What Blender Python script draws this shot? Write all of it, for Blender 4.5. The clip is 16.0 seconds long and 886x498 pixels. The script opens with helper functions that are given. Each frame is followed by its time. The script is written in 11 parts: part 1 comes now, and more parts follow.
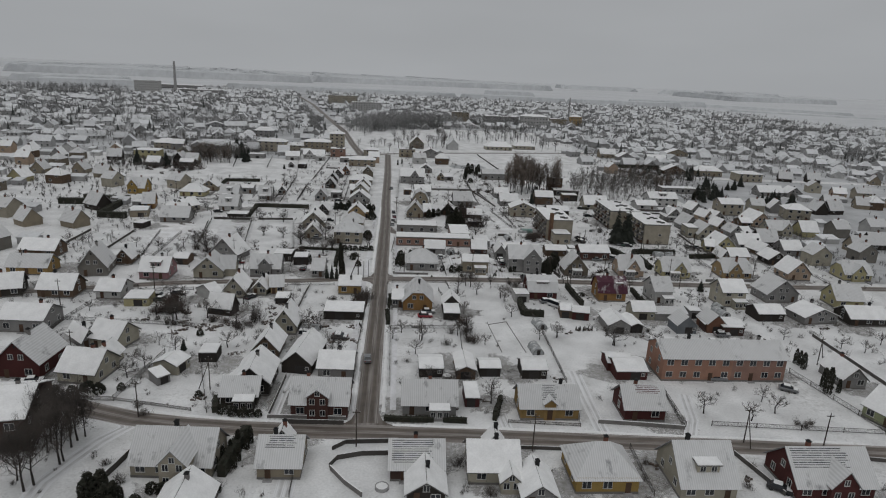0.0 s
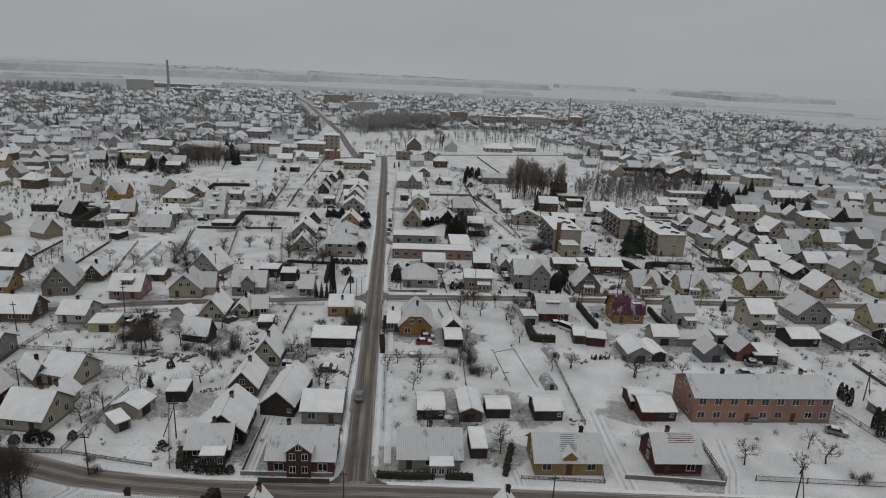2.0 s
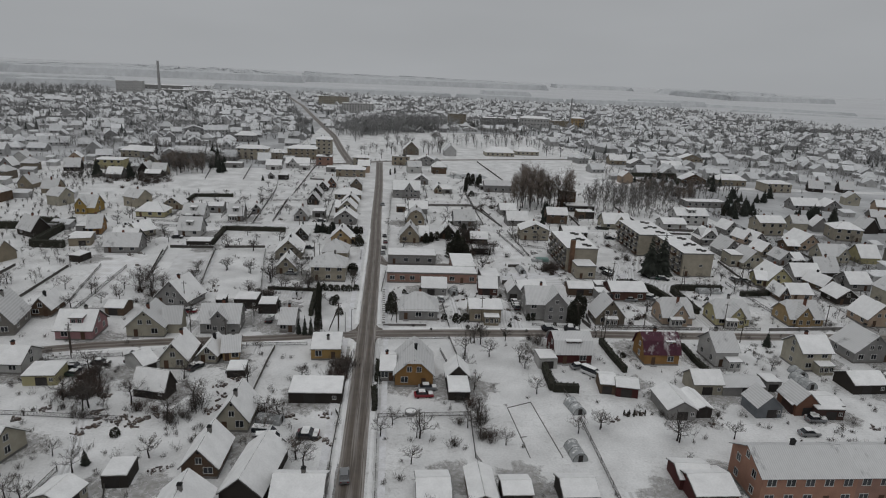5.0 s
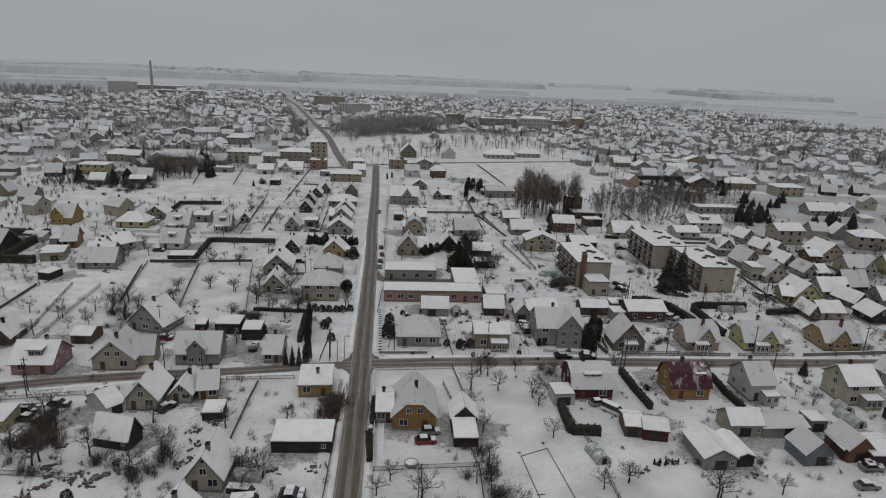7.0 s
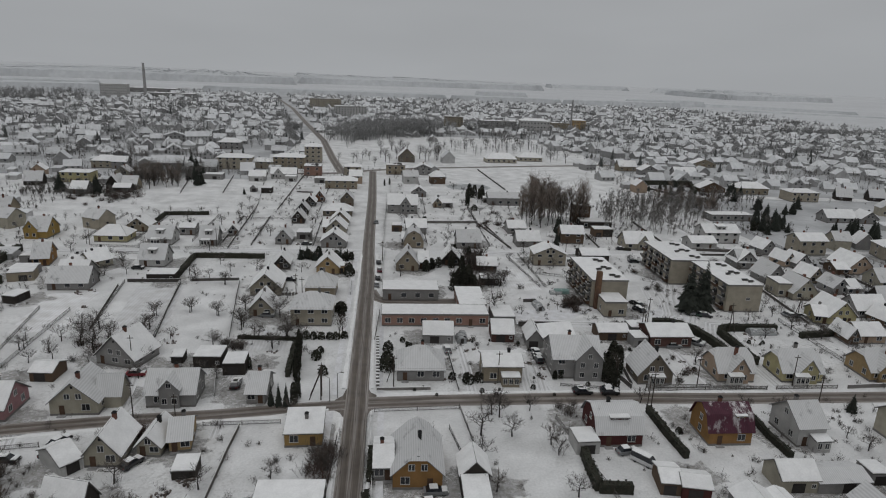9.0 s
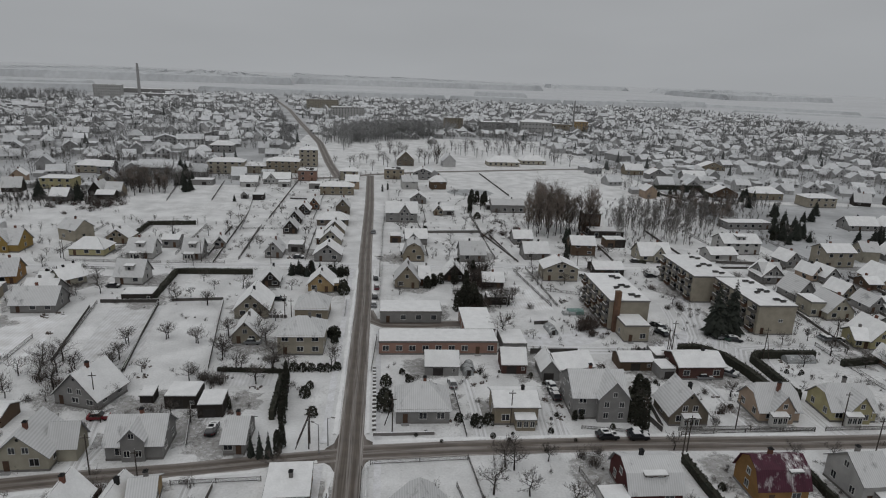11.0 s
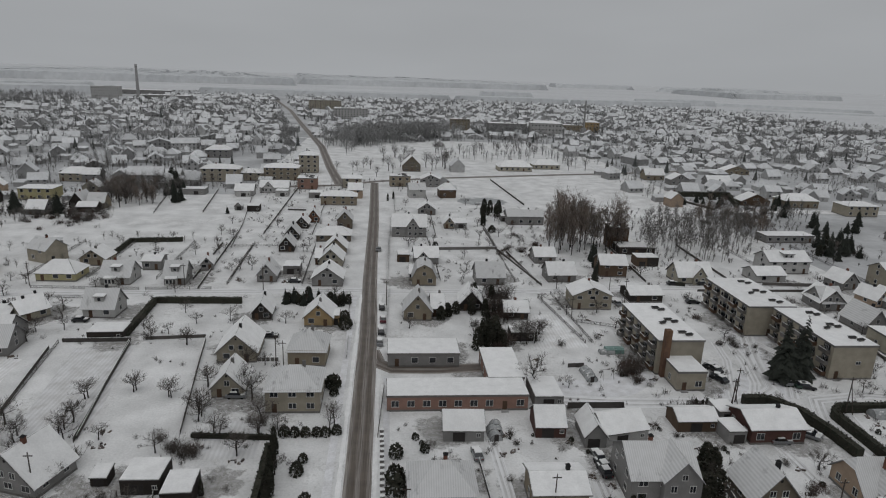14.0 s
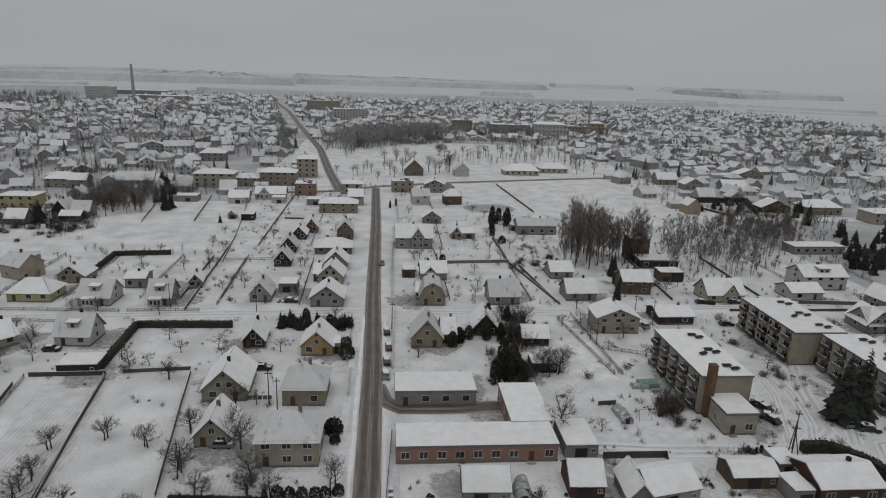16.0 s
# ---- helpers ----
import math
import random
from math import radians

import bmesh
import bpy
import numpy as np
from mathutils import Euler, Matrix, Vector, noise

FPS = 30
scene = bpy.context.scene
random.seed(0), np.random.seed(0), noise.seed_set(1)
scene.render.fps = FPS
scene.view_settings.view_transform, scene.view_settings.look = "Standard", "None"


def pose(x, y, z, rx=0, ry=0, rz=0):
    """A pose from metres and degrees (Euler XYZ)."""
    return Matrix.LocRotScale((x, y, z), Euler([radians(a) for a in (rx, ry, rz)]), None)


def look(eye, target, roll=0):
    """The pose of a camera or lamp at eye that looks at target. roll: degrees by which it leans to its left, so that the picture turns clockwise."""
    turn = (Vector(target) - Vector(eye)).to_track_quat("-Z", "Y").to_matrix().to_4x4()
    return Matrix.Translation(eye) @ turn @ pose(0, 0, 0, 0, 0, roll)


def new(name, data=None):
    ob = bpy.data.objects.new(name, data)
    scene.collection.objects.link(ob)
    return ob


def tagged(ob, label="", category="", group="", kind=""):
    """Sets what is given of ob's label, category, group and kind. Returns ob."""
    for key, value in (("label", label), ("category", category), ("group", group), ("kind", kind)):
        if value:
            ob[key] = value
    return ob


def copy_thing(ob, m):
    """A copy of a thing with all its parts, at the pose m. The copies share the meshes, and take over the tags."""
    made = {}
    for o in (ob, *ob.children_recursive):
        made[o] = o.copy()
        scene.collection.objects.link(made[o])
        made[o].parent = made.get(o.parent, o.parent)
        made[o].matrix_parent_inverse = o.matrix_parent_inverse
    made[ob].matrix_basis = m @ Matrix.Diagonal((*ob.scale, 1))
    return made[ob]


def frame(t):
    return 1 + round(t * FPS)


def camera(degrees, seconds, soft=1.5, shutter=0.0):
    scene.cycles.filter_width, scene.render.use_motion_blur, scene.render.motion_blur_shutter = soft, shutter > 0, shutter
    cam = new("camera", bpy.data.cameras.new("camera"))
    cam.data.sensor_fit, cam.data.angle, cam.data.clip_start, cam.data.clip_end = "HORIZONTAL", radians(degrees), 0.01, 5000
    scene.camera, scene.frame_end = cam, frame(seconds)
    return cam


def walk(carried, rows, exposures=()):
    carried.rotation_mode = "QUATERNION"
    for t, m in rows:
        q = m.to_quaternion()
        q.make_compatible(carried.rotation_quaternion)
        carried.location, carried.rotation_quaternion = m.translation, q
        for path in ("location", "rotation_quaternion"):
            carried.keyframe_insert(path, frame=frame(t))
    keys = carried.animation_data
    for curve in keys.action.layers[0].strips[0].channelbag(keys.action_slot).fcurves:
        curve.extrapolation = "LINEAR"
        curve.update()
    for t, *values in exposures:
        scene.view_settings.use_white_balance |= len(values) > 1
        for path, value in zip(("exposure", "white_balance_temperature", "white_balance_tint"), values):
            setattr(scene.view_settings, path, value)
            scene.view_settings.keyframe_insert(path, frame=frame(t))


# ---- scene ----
cam = camera(70.5, 16.0, soft=1.1)
PATH = [
    (0, (5.68, -0.999, 69.508), (5.83, 0.918, 68.959), 2.8),
    (0.5, (5.77, 3.701, 69.501), (5.923, 5.618, 68.95), 2.8),
    (1, (5.846, 8.396, 69.492), (6.001, 10.312, 68.941), 2.8),
    (1.5, (5.907, 13.104, 69.479), (6.065, 15.02, 68.928), 2.9),
    (2, (5.969, 17.854, 69.475), (6.128, 19.77, 68.924), 2.9),
    (2.5, (6.073, 22.58, 69.473), (6.234, 24.496, 68.922), 2.9),
    (3, (6.234, 27.245, 69.46), (6.397, 29.161, 68.91), 2.9),
    (3.5, (6.392, 31.802, 69.462), (6.557, 33.718, 68.912), 2.8),
    (4, (6.483, 36.244, 69.484), (6.648, 38.159, 68.934), 2.8),
    (6.5, (6.625, 58.235, 69.844), (6.799, 60.149, 69.294), 2.6),
    (7, (6.609, 62.624, 69.876), (6.785, 64.538, 69.324), 2.6),
    (7.5, (6.544, 67.038, 69.901), (6.722, 68.953, 69.35), 2.5),
    (8, (6.468, 71.474, 69.934), (6.648, 73.388, 69.383), 2.5),
    (8.5, (6.401, 75.951, 69.967), (6.583, 77.866, 69.418), 2.5),
    (9, (6.39, 80.476, 69.987), (6.574, 82.391, 69.439), 2.4),
    (11.5, (6.591, 103.369, 69.919), (6.782, 105.283, 69.372), 2.3),
    (12, (6.458, 107.983, 69.914), (6.651, 109.897, 69.367), 2.2),
    (12.5, (6.24, 112.612, 69.914), (6.429, 114.526, 69.365), 2.2),
    (13, (6.035, 117.221, 69.919), (6.218, 119.135, 69.37), 2.2),
    (13.5, (5.775, 121.85, 69.922), (5.958, 123.764, 69.372), 2.1),
    (14, (5.475, 126.535, 69.916), (5.652, 128.45, 69.367), 2.1),
    (14.5, (5.122, 131.223, 69.896), (5.303, 133.138, 69.347), 2.1),
    (15, (4.653, 135.875, 69.876), (4.838, 137.789, 69.326), 2.1),
    (15.5, (4.106, 140.495, 69.869), (4.295, 142.408, 69.319), 2.1),
    (16, (3.541, 145.09, 69.867), (3.722, 147.004, 69.318), 2.1),
]
walk(cam, [(t, look(eye, target, roll)) for t, eye, target, roll in PATH])

# ---------------------------------------------------------------- light
world = bpy.data.worlds.new("overcast_sky")
scene.world = world
world.use_nodes = True
wn = world.node_tree
wn.nodes.clear()
w_out = wn.nodes.new("ShaderNodeOutputWorld")
w_bg = wn.nodes.new("ShaderNodeBackground")
w_sky = wn.nodes.new("ShaderNodeTexSky")
w_sky.sky_type = "NISHITA"
w_sky.sun_disc = False
w_sky.sun_elevation = radians(70)
w_sky.sun_rotation = radians(200)
w_sky.air_density, w_sky.dust_density, w_sky.ozone_density = 1.0, 6.0, 1.0
w_sat = wn.nodes.new("ShaderNodeHueSaturation")
w_sat.inputs["Saturation"].default_value = 0.04
w_mix = wn.nodes.new("ShaderNodeMix")
w_mix.data_type = "RGBA"
w_mix.inputs[0].default_value = 0.90
w_mix.inputs[7].default_value = (4.28, 4.43, 4.61, 1)
wn.links.new(w_sky.outputs[0], w_sat.inputs["Color"])
wn.links.new(w_sat.outputs[0], w_mix.inputs[6])
# an overcast sky is brightest overhead, with a paler band of mist at the horizon
w_geo = wn.nodes.new("ShaderNodeTexCoord")
w_sep = wn.nodes.new("ShaderNodeSeparateXYZ")
w_up = wn.nodes.new("ShaderNodeValToRGB")
w_up.color_ramp.elements[0].color = (0.84, 0.84, 0.84, 1)
w_up.color_ramp.elements[1].color = (1, 1, 1, 1)
for at, v in ((0.02, 0.835), (0.10, 0.78), (0.2, 0.78), (0.5, 0.89)):
    w_up.color_ramp.elements.new(at).color = (v, v, v, 1)
w_gain = wn.nodes.new("ShaderNodeVectorMath")
w_gain.operation = "SCALE"
w_gain.inputs["Scale"].default_value = 1.28
w_mul = wn.nodes.new("ShaderNodeVectorMath")
w_mul.operation = "MULTIPLY"
wn.links.new(w_geo.outputs["Generated"], w_sep.inputs[0])
wn.links.new(w_sep.outputs["Z"], w_up.inputs[0])
wn.links.new(w_up.outputs[0], w_gain.inputs[0])
# faint uneven cloud
w_map = wn.nodes.new("ShaderNodeMapping")
w_map.inputs["Scale"].default_value = (1.2, 1.2, 5.0)
w_cloud = wn.nodes.new("ShaderNodeTexNoise")
w_cloud.inputs["Scale"].default_value, w_cloud.inputs["Detail"].default_value = 1.6, 3
w_amt = wn.nodes.new("ShaderNodeMapRange")
w_amt.inputs["From Min"].default_value, w_amt.inputs["From Max"].default_value = 0.3, 0.7
w_amt.inputs["To Min"].default_value, w_amt.inputs["To Max"].default_value = 0.95, 1.05
w_both = wn.nodes.new("ShaderNodeVectorMath")
w_both.operation = "MULTIPLY"
wn.links.new(w_geo.outputs["Generated"], w_map.inputs[0])
wn.links.new(w_map.outputs[0], w_cloud.inputs["Vector"])
wn.links.new(w_cloud.outputs[0], w_amt.inputs["Value"])
wn.links.new(w_mix.outputs[2], w_both.inputs[0])
wn.links.new(w_amt.outputs[0], w_both.inputs[1])
wn.links.new(w_both.outputs[0], w_mul.inputs[0])
wn.links.new(w_gain.outputs[0], w_mul.inputs[1])
wn.links.new(w_mul.outputs[0], w_bg.inputs[0])
w_bg.inputs[1].default_value = 0.09
wn.links.new(w_bg.outputs[0], w_out.inputs[0])
sun = new("sun", bpy.data.lights.new("sun", "SUN"))
sun.data.energy, sun.data.angle, sun.data.color = 0.35, radians(60), (1.0, 0.985, 0.97)
sun.matrix_world = look((-20, -45, 150), (0, 0, 0))
scene.view_settings.exposure = -0.1

# ---------------------------------------------------------------- materials
MATS = {}


def mat(name, base, second=None, scale=0.6, rough=0.85, metal=0.0, fine=14.0, bump=0.15, vary=0.12, snow=0.0, snow_scale=1.2, lines=None, spec=0.3, cover=1.0, speck=0.4):
    """A weathered surface: two tones mixed by broad noise, fine grain, a tone for each object, and lying snow on what faces up."""
    if name in MATS:
        return MATS[name]
    m = bpy.data.materials.new(name)
    m.use_nodes = True
    nt = m.node_tree
    n, l = nt.nodes, nt.links
    p = n["Principled BSDF"]
    p.inputs["Roughness"].default_value, p.inputs["Metallic"].default_value = rough, metal
    p.inputs["Specular IOR Level"].default_value = spec
    geo = n.new("ShaderNodeNewGeometry")
    tc = n.new("ShaderNodeTexCoord")
    big = n.new("ShaderNodeTexNoise")
    big.inputs["Scale"].default_value, big.inputs["Detail"].default_value = scale, 5
    l.new(geo.outputs["Position"], big.inputs["Vector"])
    small = n.new("ShaderNodeTexNoise")
    small.inputs["Scale"].default_value, small.inputs["Detail"].default_value = fine, 3
    l.new(geo.outputs["Position"], small.inputs["Vector"])
    second = second or tuple(c * 0.72 for c in base)
    ramp = n.new("ShaderNodeValToRGB")
    ramp.color_ramp.elements[0].position, ramp.color_ramp.elements[1].position = 0.35, 0.68
    ramp.color_ramp.elements[0].color, ramp.color_ramp.elements[1].color = (*base, 1), (*second, 1)
    l.new(big.outputs[0], ramp.inputs[0])
    info = n.new("ShaderNodeObjectInfo")
    tone = n.new("ShaderNodeMath")
    tone.operation = "MULTIPLY_ADD"
    l.new(info.outputs["Random"], tone.inputs[0])
    tone.inputs[1].default_value, tone.inputs[2].default_value = 2 * vary, 1 - vary
    grain = n.new("ShaderNodeMath")
    grain.operation = "MULTIPLY_ADD"
    l.new(small.outputs[0], grain.inputs[0])
    grain.inputs[1].default_value, grain.inputs[2].default_value = speck, 1 - speck / 2
    both = n.new("ShaderNodeMath")
    both.operation = "MULTIPLY"
    l.new(tone.outputs[0], both.inputs[0])
    l.new(grain.outputs[0], both.inputs[1])
    val = both.outputs[0]
    height = small.outputs[0]
    if lines:
        axis, pitch, depth = lines
        wave = n.new("ShaderNodeTexWave")
        wave.bands_direction = axis
        wave.inputs["Scale"].default_value = 0.314 / pitch
        wave.inputs["Distortion"].default_value = 0.6
        l.new(tc.outputs["Object"], wave.inputs["Vector"])
        dark = n.new("ShaderNodeMath")
        dark.operation = "MULTIPLY_ADD"
        l.new(wave.outputs["Fac"], dark.inputs[0])
        dark.inputs[1].default_value, dark.inputs[2].default_value = depth, 1 - depth
        more = n.new("ShaderNodeMath")
        more.operation = "MULTIPLY"
        l.new(val, more.inputs[0])
        l.new(dark.outputs[0], more.inputs[1])
        val = more.outputs[0]
        height = wave.outputs["Fac"]
    hue = n.new("ShaderNodeHueSaturation")
    l.new(ramp.outputs[0], hue.inputs["Color"])
    l.new(val, hue.inputs["Value"])
    colour = hue.outputs[0]
    if snow > 0:
        sn = n.new("ShaderNodeTexNoise")
        sn.inputs["Scale"].default_value, sn.inputs["Detail"].default_value, sn.inputs["Roughness"].default_value = snow_scale, 6, 0.7
        mp = n.new("ShaderNodeMapping")
        mp.inputs["Scale"].default_value = (1.1, 0.6, 0.6) if lines else (1, 1, 1)
        l.new(tc.outputs["Object"], mp.inputs["Vector"])
        off = n.new("ShaderNodeVectorMath")
        off.operation = "ADD"
        l.new(mp.outputs[0], off.inputs[0])
        shift = n.new("ShaderNodeMath")
        shift.operation = "MULTIPLY"
        shift.inputs[1].default_value = 91.0
        l.new(info.outputs["Random"], shift.inputs[0])
        l.new(shift.outputs[0], off.inputs[1])
        l.new(off.outputs[0], sn.inputs["Vector"])
        sep = n.new("ShaderNodeSeparateXYZ")
        l.new(geo.outputs["Normal"], sep.inputs[0])
        up = n.new("ShaderNodeMapRange")
        up.inputs["From Min"].default_value, up.inputs["From Max"].default_value = 0.25, 0.6
        l.new(sep.outputs["Z"], up.inputs["Value"])
        thr = n.new("ShaderNodeMapRange")
        thr.inputs["From Min"].default_value, thr.inputs["From Max"].default_value = 0.72 - 0.5 * snow, 0.86 - 0.5 * snow
        l.new(sn.outputs[0], thr.inputs["Value"])
        thr.inputs["To Max"].default_value = cover
        fac = n.new("ShaderNodeMath")
        fac.operation = "MULTIPLY"
        l.new(up.outputs[0], fac.inputs[0])
        l.new(thr.outputs[0], fac.inputs[1])
        if lines:
            keep = n.new("ShaderNodeMath")
            keep.operation = "MULTIPLY_ADD"
            l.new(wave.outputs["Fac"], keep.inputs[0])
            keep.inputs[1].default_value, keep.inputs[2].default_value = 0.22, 0.76
            k2 = n.new("ShaderNodeMath")
            k2.operation = "MULTIPLY"
            l.new(fac.outputs[0], k2.inputs[0])
            l.new(keep.outputs[0], k2.inputs[1])
            fac = k2
        mx = n.new("ShaderNodeMix")
        mx.data_type = "RGBA"
        l.new(fac.outputs[0], mx.inputs[0])
        l.new(colour, mx.inputs[6])
        mx.inputs[7].default_value = (0.82, 0.818, 0.812, 1)
        colour = mx.outputs[2]
    l.new(colour, p.inputs["Base Color"])
    if bump:
        b = n.new("ShaderNodeBump")
        b.inputs["Strength"].default_value, b.inputs["Distance"].default_value = bump, 0.06
        l.new(height, b.inputs["Height"])
        l.new(b.outputs[0], p.inputs["Normal"])
    MATS[name] = m
    return m


def for_each_island(m, low, high):
    """Gives each joined piece of a mesh a tone of its own."""
    n, l = m.node_tree.nodes, m.node_tree.links
    p = n["Principled BSDF"]
    src = p.inputs["Base Color"].links[0].from_socket
    geo = n.new("ShaderNodeNewGeometry")
    rng = n.new("ShaderNodeMapRange")
    rng.inputs["To Min"].default_value, rng.inputs["To Max"].default_value = low, high
    l.new(geo.outputs["Random Per Island"], rng.inputs["Value"])
    mul = n.new("ShaderNodeVectorMath")
    mul.operation = "SCALE"
    l.new(src, mul.inputs[0])
    l.new(rng.outputs[0], mul.inputs["Scale"])
    l.new(mul.outputs[0], p.inputs["Base Color"])


SNOW = mat("settled_snow", (0.84, 0.838, 0.832), (0.75, 0.748, 0.742), 0.5, 0.7, fine=3.0, bump=0.5, vary=0.05, speck=0.22)
LINES_Z = ("Z", 0.22, 0.12)
WALLS = {
    "grey": ((0.34, 0.33, 0.32), "grey plastered", None), "cream": ((0.50, 0.46, 0.36), "cream plastered", None),
    "yellow": ((0.46, 0.30, 0.07), "bright yellow plank", LINES_Z), "yellow_dark": ((0.46, 0.29, 0.09), "golden yellow plank", LINES_Z),
    "yellow_pale": ((0.56, 0.50, 0.26), "pale yellow plastered", None), "ochre": ((0.40, 0.21, 0.06), "ochre boarded", LINES_Z),
    "ochre_pale": ((0.52, 0.36, 0.17), "light ochre boarded", LINES_Z), "brick_red": ((0.135, 0.062, 0.05), "red brick", LINES_Z),
    "brick_dark": ((0.10, 0.055, 0.045), "dark brown brick", LINES_Z), "brick_orange": ((0.24, 0.11, 0.065), "orange brick", LINES_Z),
    "brick_pink": ((0.44, 0.25, 0.19), "faded pink brick", LINES_Z), "brick_grey": ((0.27, 0.25, 0.22), "grey brick", LINES_Z),
    "orange": ((0.52, 0.27, 0.18), "orange plastered", None), "red_dark": ((0.115, 0.03, 0.027), "dark red boarded", LINES_Z),
    "wood_dark": ((0.055, 0.045, 0.038), "dark weathered timber", LINES_Z), "brown": ((0.17, 0.11, 0.07), "brown boarded", LINES_Z),
    "white": ((0.60, 0.59, 0.57), "white plastered", None), "pink": ((0.46, 0.24, 0.25), "dusty pink boarded", LINES_Z),
    "tan": ((0.37, 0.31, 0.22), "tan plastered", None), "tan_dark": ((0.24, 0.20, 0.15), "brownish grey brick", LINES_Z),
    "tan_pale": ((0.45, 0.40, 0.31), "sand-coloured plastered", None), "peach": ((0.52, 0.38, 0.27), "peach plastered", None),
    "grey_blue": ((0.24, 0.26, 0.28), "blue-grey sheet-clad", LINES_Z), "green": ((0.46, 0.50, 0.28), "pale green plastered", None),
}


def muted(c):
    """Weathered paint: drawn a little towards grey and darkened."""
    g = sum(c) / 3
    return tuple((0.88 * q + 0.12 * g) * 0.72 for q in c)


WALL_MATS = {k: mat("wall_" + k, muted(v[0]), tuple(c * 0.8 for c in muted(v[0])), 0.5, 0.9, lines=v[2], vary=0.08) for k, v in WALLS.items()}
LINES_R = ("X", 0.4, 0.13)
ROOFS = {
    "snow": mat("roof_sheet_dark", (0.10, 0.095, 0.09), None, 0.8, 0.7, snow=0.45, snow_scale=0.9),
    "thin": mat("roof_corrugated_frosted", (0.29, 0.29, 0.295), (0.19, 0.19, 0.19), 0.7, 0.8, lines=LINES_R, snow=0.88, snow_scale=0.35, vary=0.22, cover=0.68),
    "rust": mat("roof_rusty_patched", (0.20, 0.075, 0.05), None, 0.8, 0.8, lines=LINES_R, snow=0.52, snow_scale=0.6),
    "purple": mat("roof_dark_plum_tiles", (0.085, 0.022, 0.04), None, 0.8, 0.6, lines=LINES_R, snow=0.40, snow_scale=0.45),
}
PLINTH = mat("plinth_concrete", (0.19, 0.18, 0.17))
TRIM = mat("trim_white_paint", (0.62, 0.61, 0.59), rough=0.5, bump=0.05)
GLASS = mat("window_glass_dark", (0.02, 0.023, 0.028), rough=0.12, bump=0, vary=0.3, spec=0.6)
BRICK = mat("chimney_brick", (0.19, 0.085, 0.06), lines=("Z", 0.15, 0.25))
SOOT = mat("chimney_cap_black", (0.025, 0.025, 0.025))
DOOR_B = mat("door_brown_wood", (0.10, 0.06, 0.04), lines=("X", 0.2, 0.2))
BOARD = mat("fence_boards_weathered", (0.10, 0.092, 0.085), vary=0.25)
DOOR_D = mat("door_dark_planks", (0.045, 0.04, 0.038), lines=("X", 0.2, 0.2))
BARK = mat("bark_dark_wet", (0.045, 0.038, 0.034), (0.03, 0.026, 0.024), snow=0.28, snow_scale=1.5)
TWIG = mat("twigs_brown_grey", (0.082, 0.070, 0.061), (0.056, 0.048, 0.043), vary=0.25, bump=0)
TWIG_GROVE = mat("twigs_grove_brown", (0.20, 0.165, 0.14), (0.145, 0.12, 0.105), vary=0.25, bump=0)
TWIG_RED = mat("twigs_reddish", (0.085, 0.058, 0.047), (0.055, 0.04, 0.034), vary=0.2, bump=0)
BIRCH = mat("birch_bark", (0.42, 0.41, 0.39), (0.12, 0.11, 0.10), 2.5)
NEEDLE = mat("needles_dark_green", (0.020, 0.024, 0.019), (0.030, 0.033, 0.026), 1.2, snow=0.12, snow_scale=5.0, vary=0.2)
# far needles, lightened towards grey as haze would show them
FAR_NEEDLE = mat("far_needles_hazed", (0.075, 0.082, 0.078), (0.10, 0.105, 0.10), 0.1, bump=0)
# middle-distance twigs, tinted lighter than near ones for the haze between
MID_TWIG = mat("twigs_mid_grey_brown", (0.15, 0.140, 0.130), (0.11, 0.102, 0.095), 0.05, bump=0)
STACK_BRICK = mat("stack_brick_orange_brown", (0.20, 0.115, 0.07), (0.12, 0.07, 0.05), 0.6, lines=("Z", 0.2, 0.2))
HEDGE = mat("hedge_dark_foliage", (0.028, 0.032, 0.022), (0.045, 0.040, 0.030), 1.5, snow=0.16, snow_scale=6.0, vary=0.2)
POST = mat("fence_grey_wood", (0.13, 0.12, 0.11), vary=0.2)
WIRE = mat("fence_dark_mesh", (0.075, 0.07, 0.068), vary=0.2)
POLE = mat("pole_tarred_wood", (0.075, 0.062, 0.052))
CONCRETE = mat("concrete_grey", (0.34, 0.335, 0.33))
TYRE = mat("tyre_rubber", (0.02, 0.02, 0.02), bump=0)
RIM = mat("wheel_rim_metal", (0.30, 0.30, 0.31), metal=0.7, rough=0.4, bump=0)
FILM = mat("greenhouse_film", (0.36, 0.37, 0.37), (0.24, 0.25, 0.25), 0.8, 0.35, snow=0.4)
JUNK = mat("rusty_clutter", (0.10, 0.075, 0.06), (0.05, 0.045, 0.045), 1.5, snow=0.42, snow_scale=1.8, vary=0.4)
FURROW = mat("furrowed_garden_snow", (0.80, 0.80, 0.805), (0.62, 0.61, 0.60), 0.3, lines=("X", 0.9, 0.12), bump=0.5)
# far walls are lightened to one grey to imitate haze
FAR_WALL = mat("far_wall_hazed", (0.41, 0.407, 0.403), (0.33, 0.327, 0.323), 0.4, vary=0.0)
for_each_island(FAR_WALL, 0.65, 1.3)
FAR_GLASS = mat("far_window_dark", (0.05, 0.052, 0.055), rough=0.3, bump=0, vary=0.0)
# far twigs are paled in colour to stand for haze
FAR_WOOD = mat("far_twigs_hazed", (0.31, 0.308, 0.304), (0.24, 0.238, 0.235), 0.02, bump=0)
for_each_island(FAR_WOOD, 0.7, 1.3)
# snow on far roofs, dimmed so that contrast drops as in haze
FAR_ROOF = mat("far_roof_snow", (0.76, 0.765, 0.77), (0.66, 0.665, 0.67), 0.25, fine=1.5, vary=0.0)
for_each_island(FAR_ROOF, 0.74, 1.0)
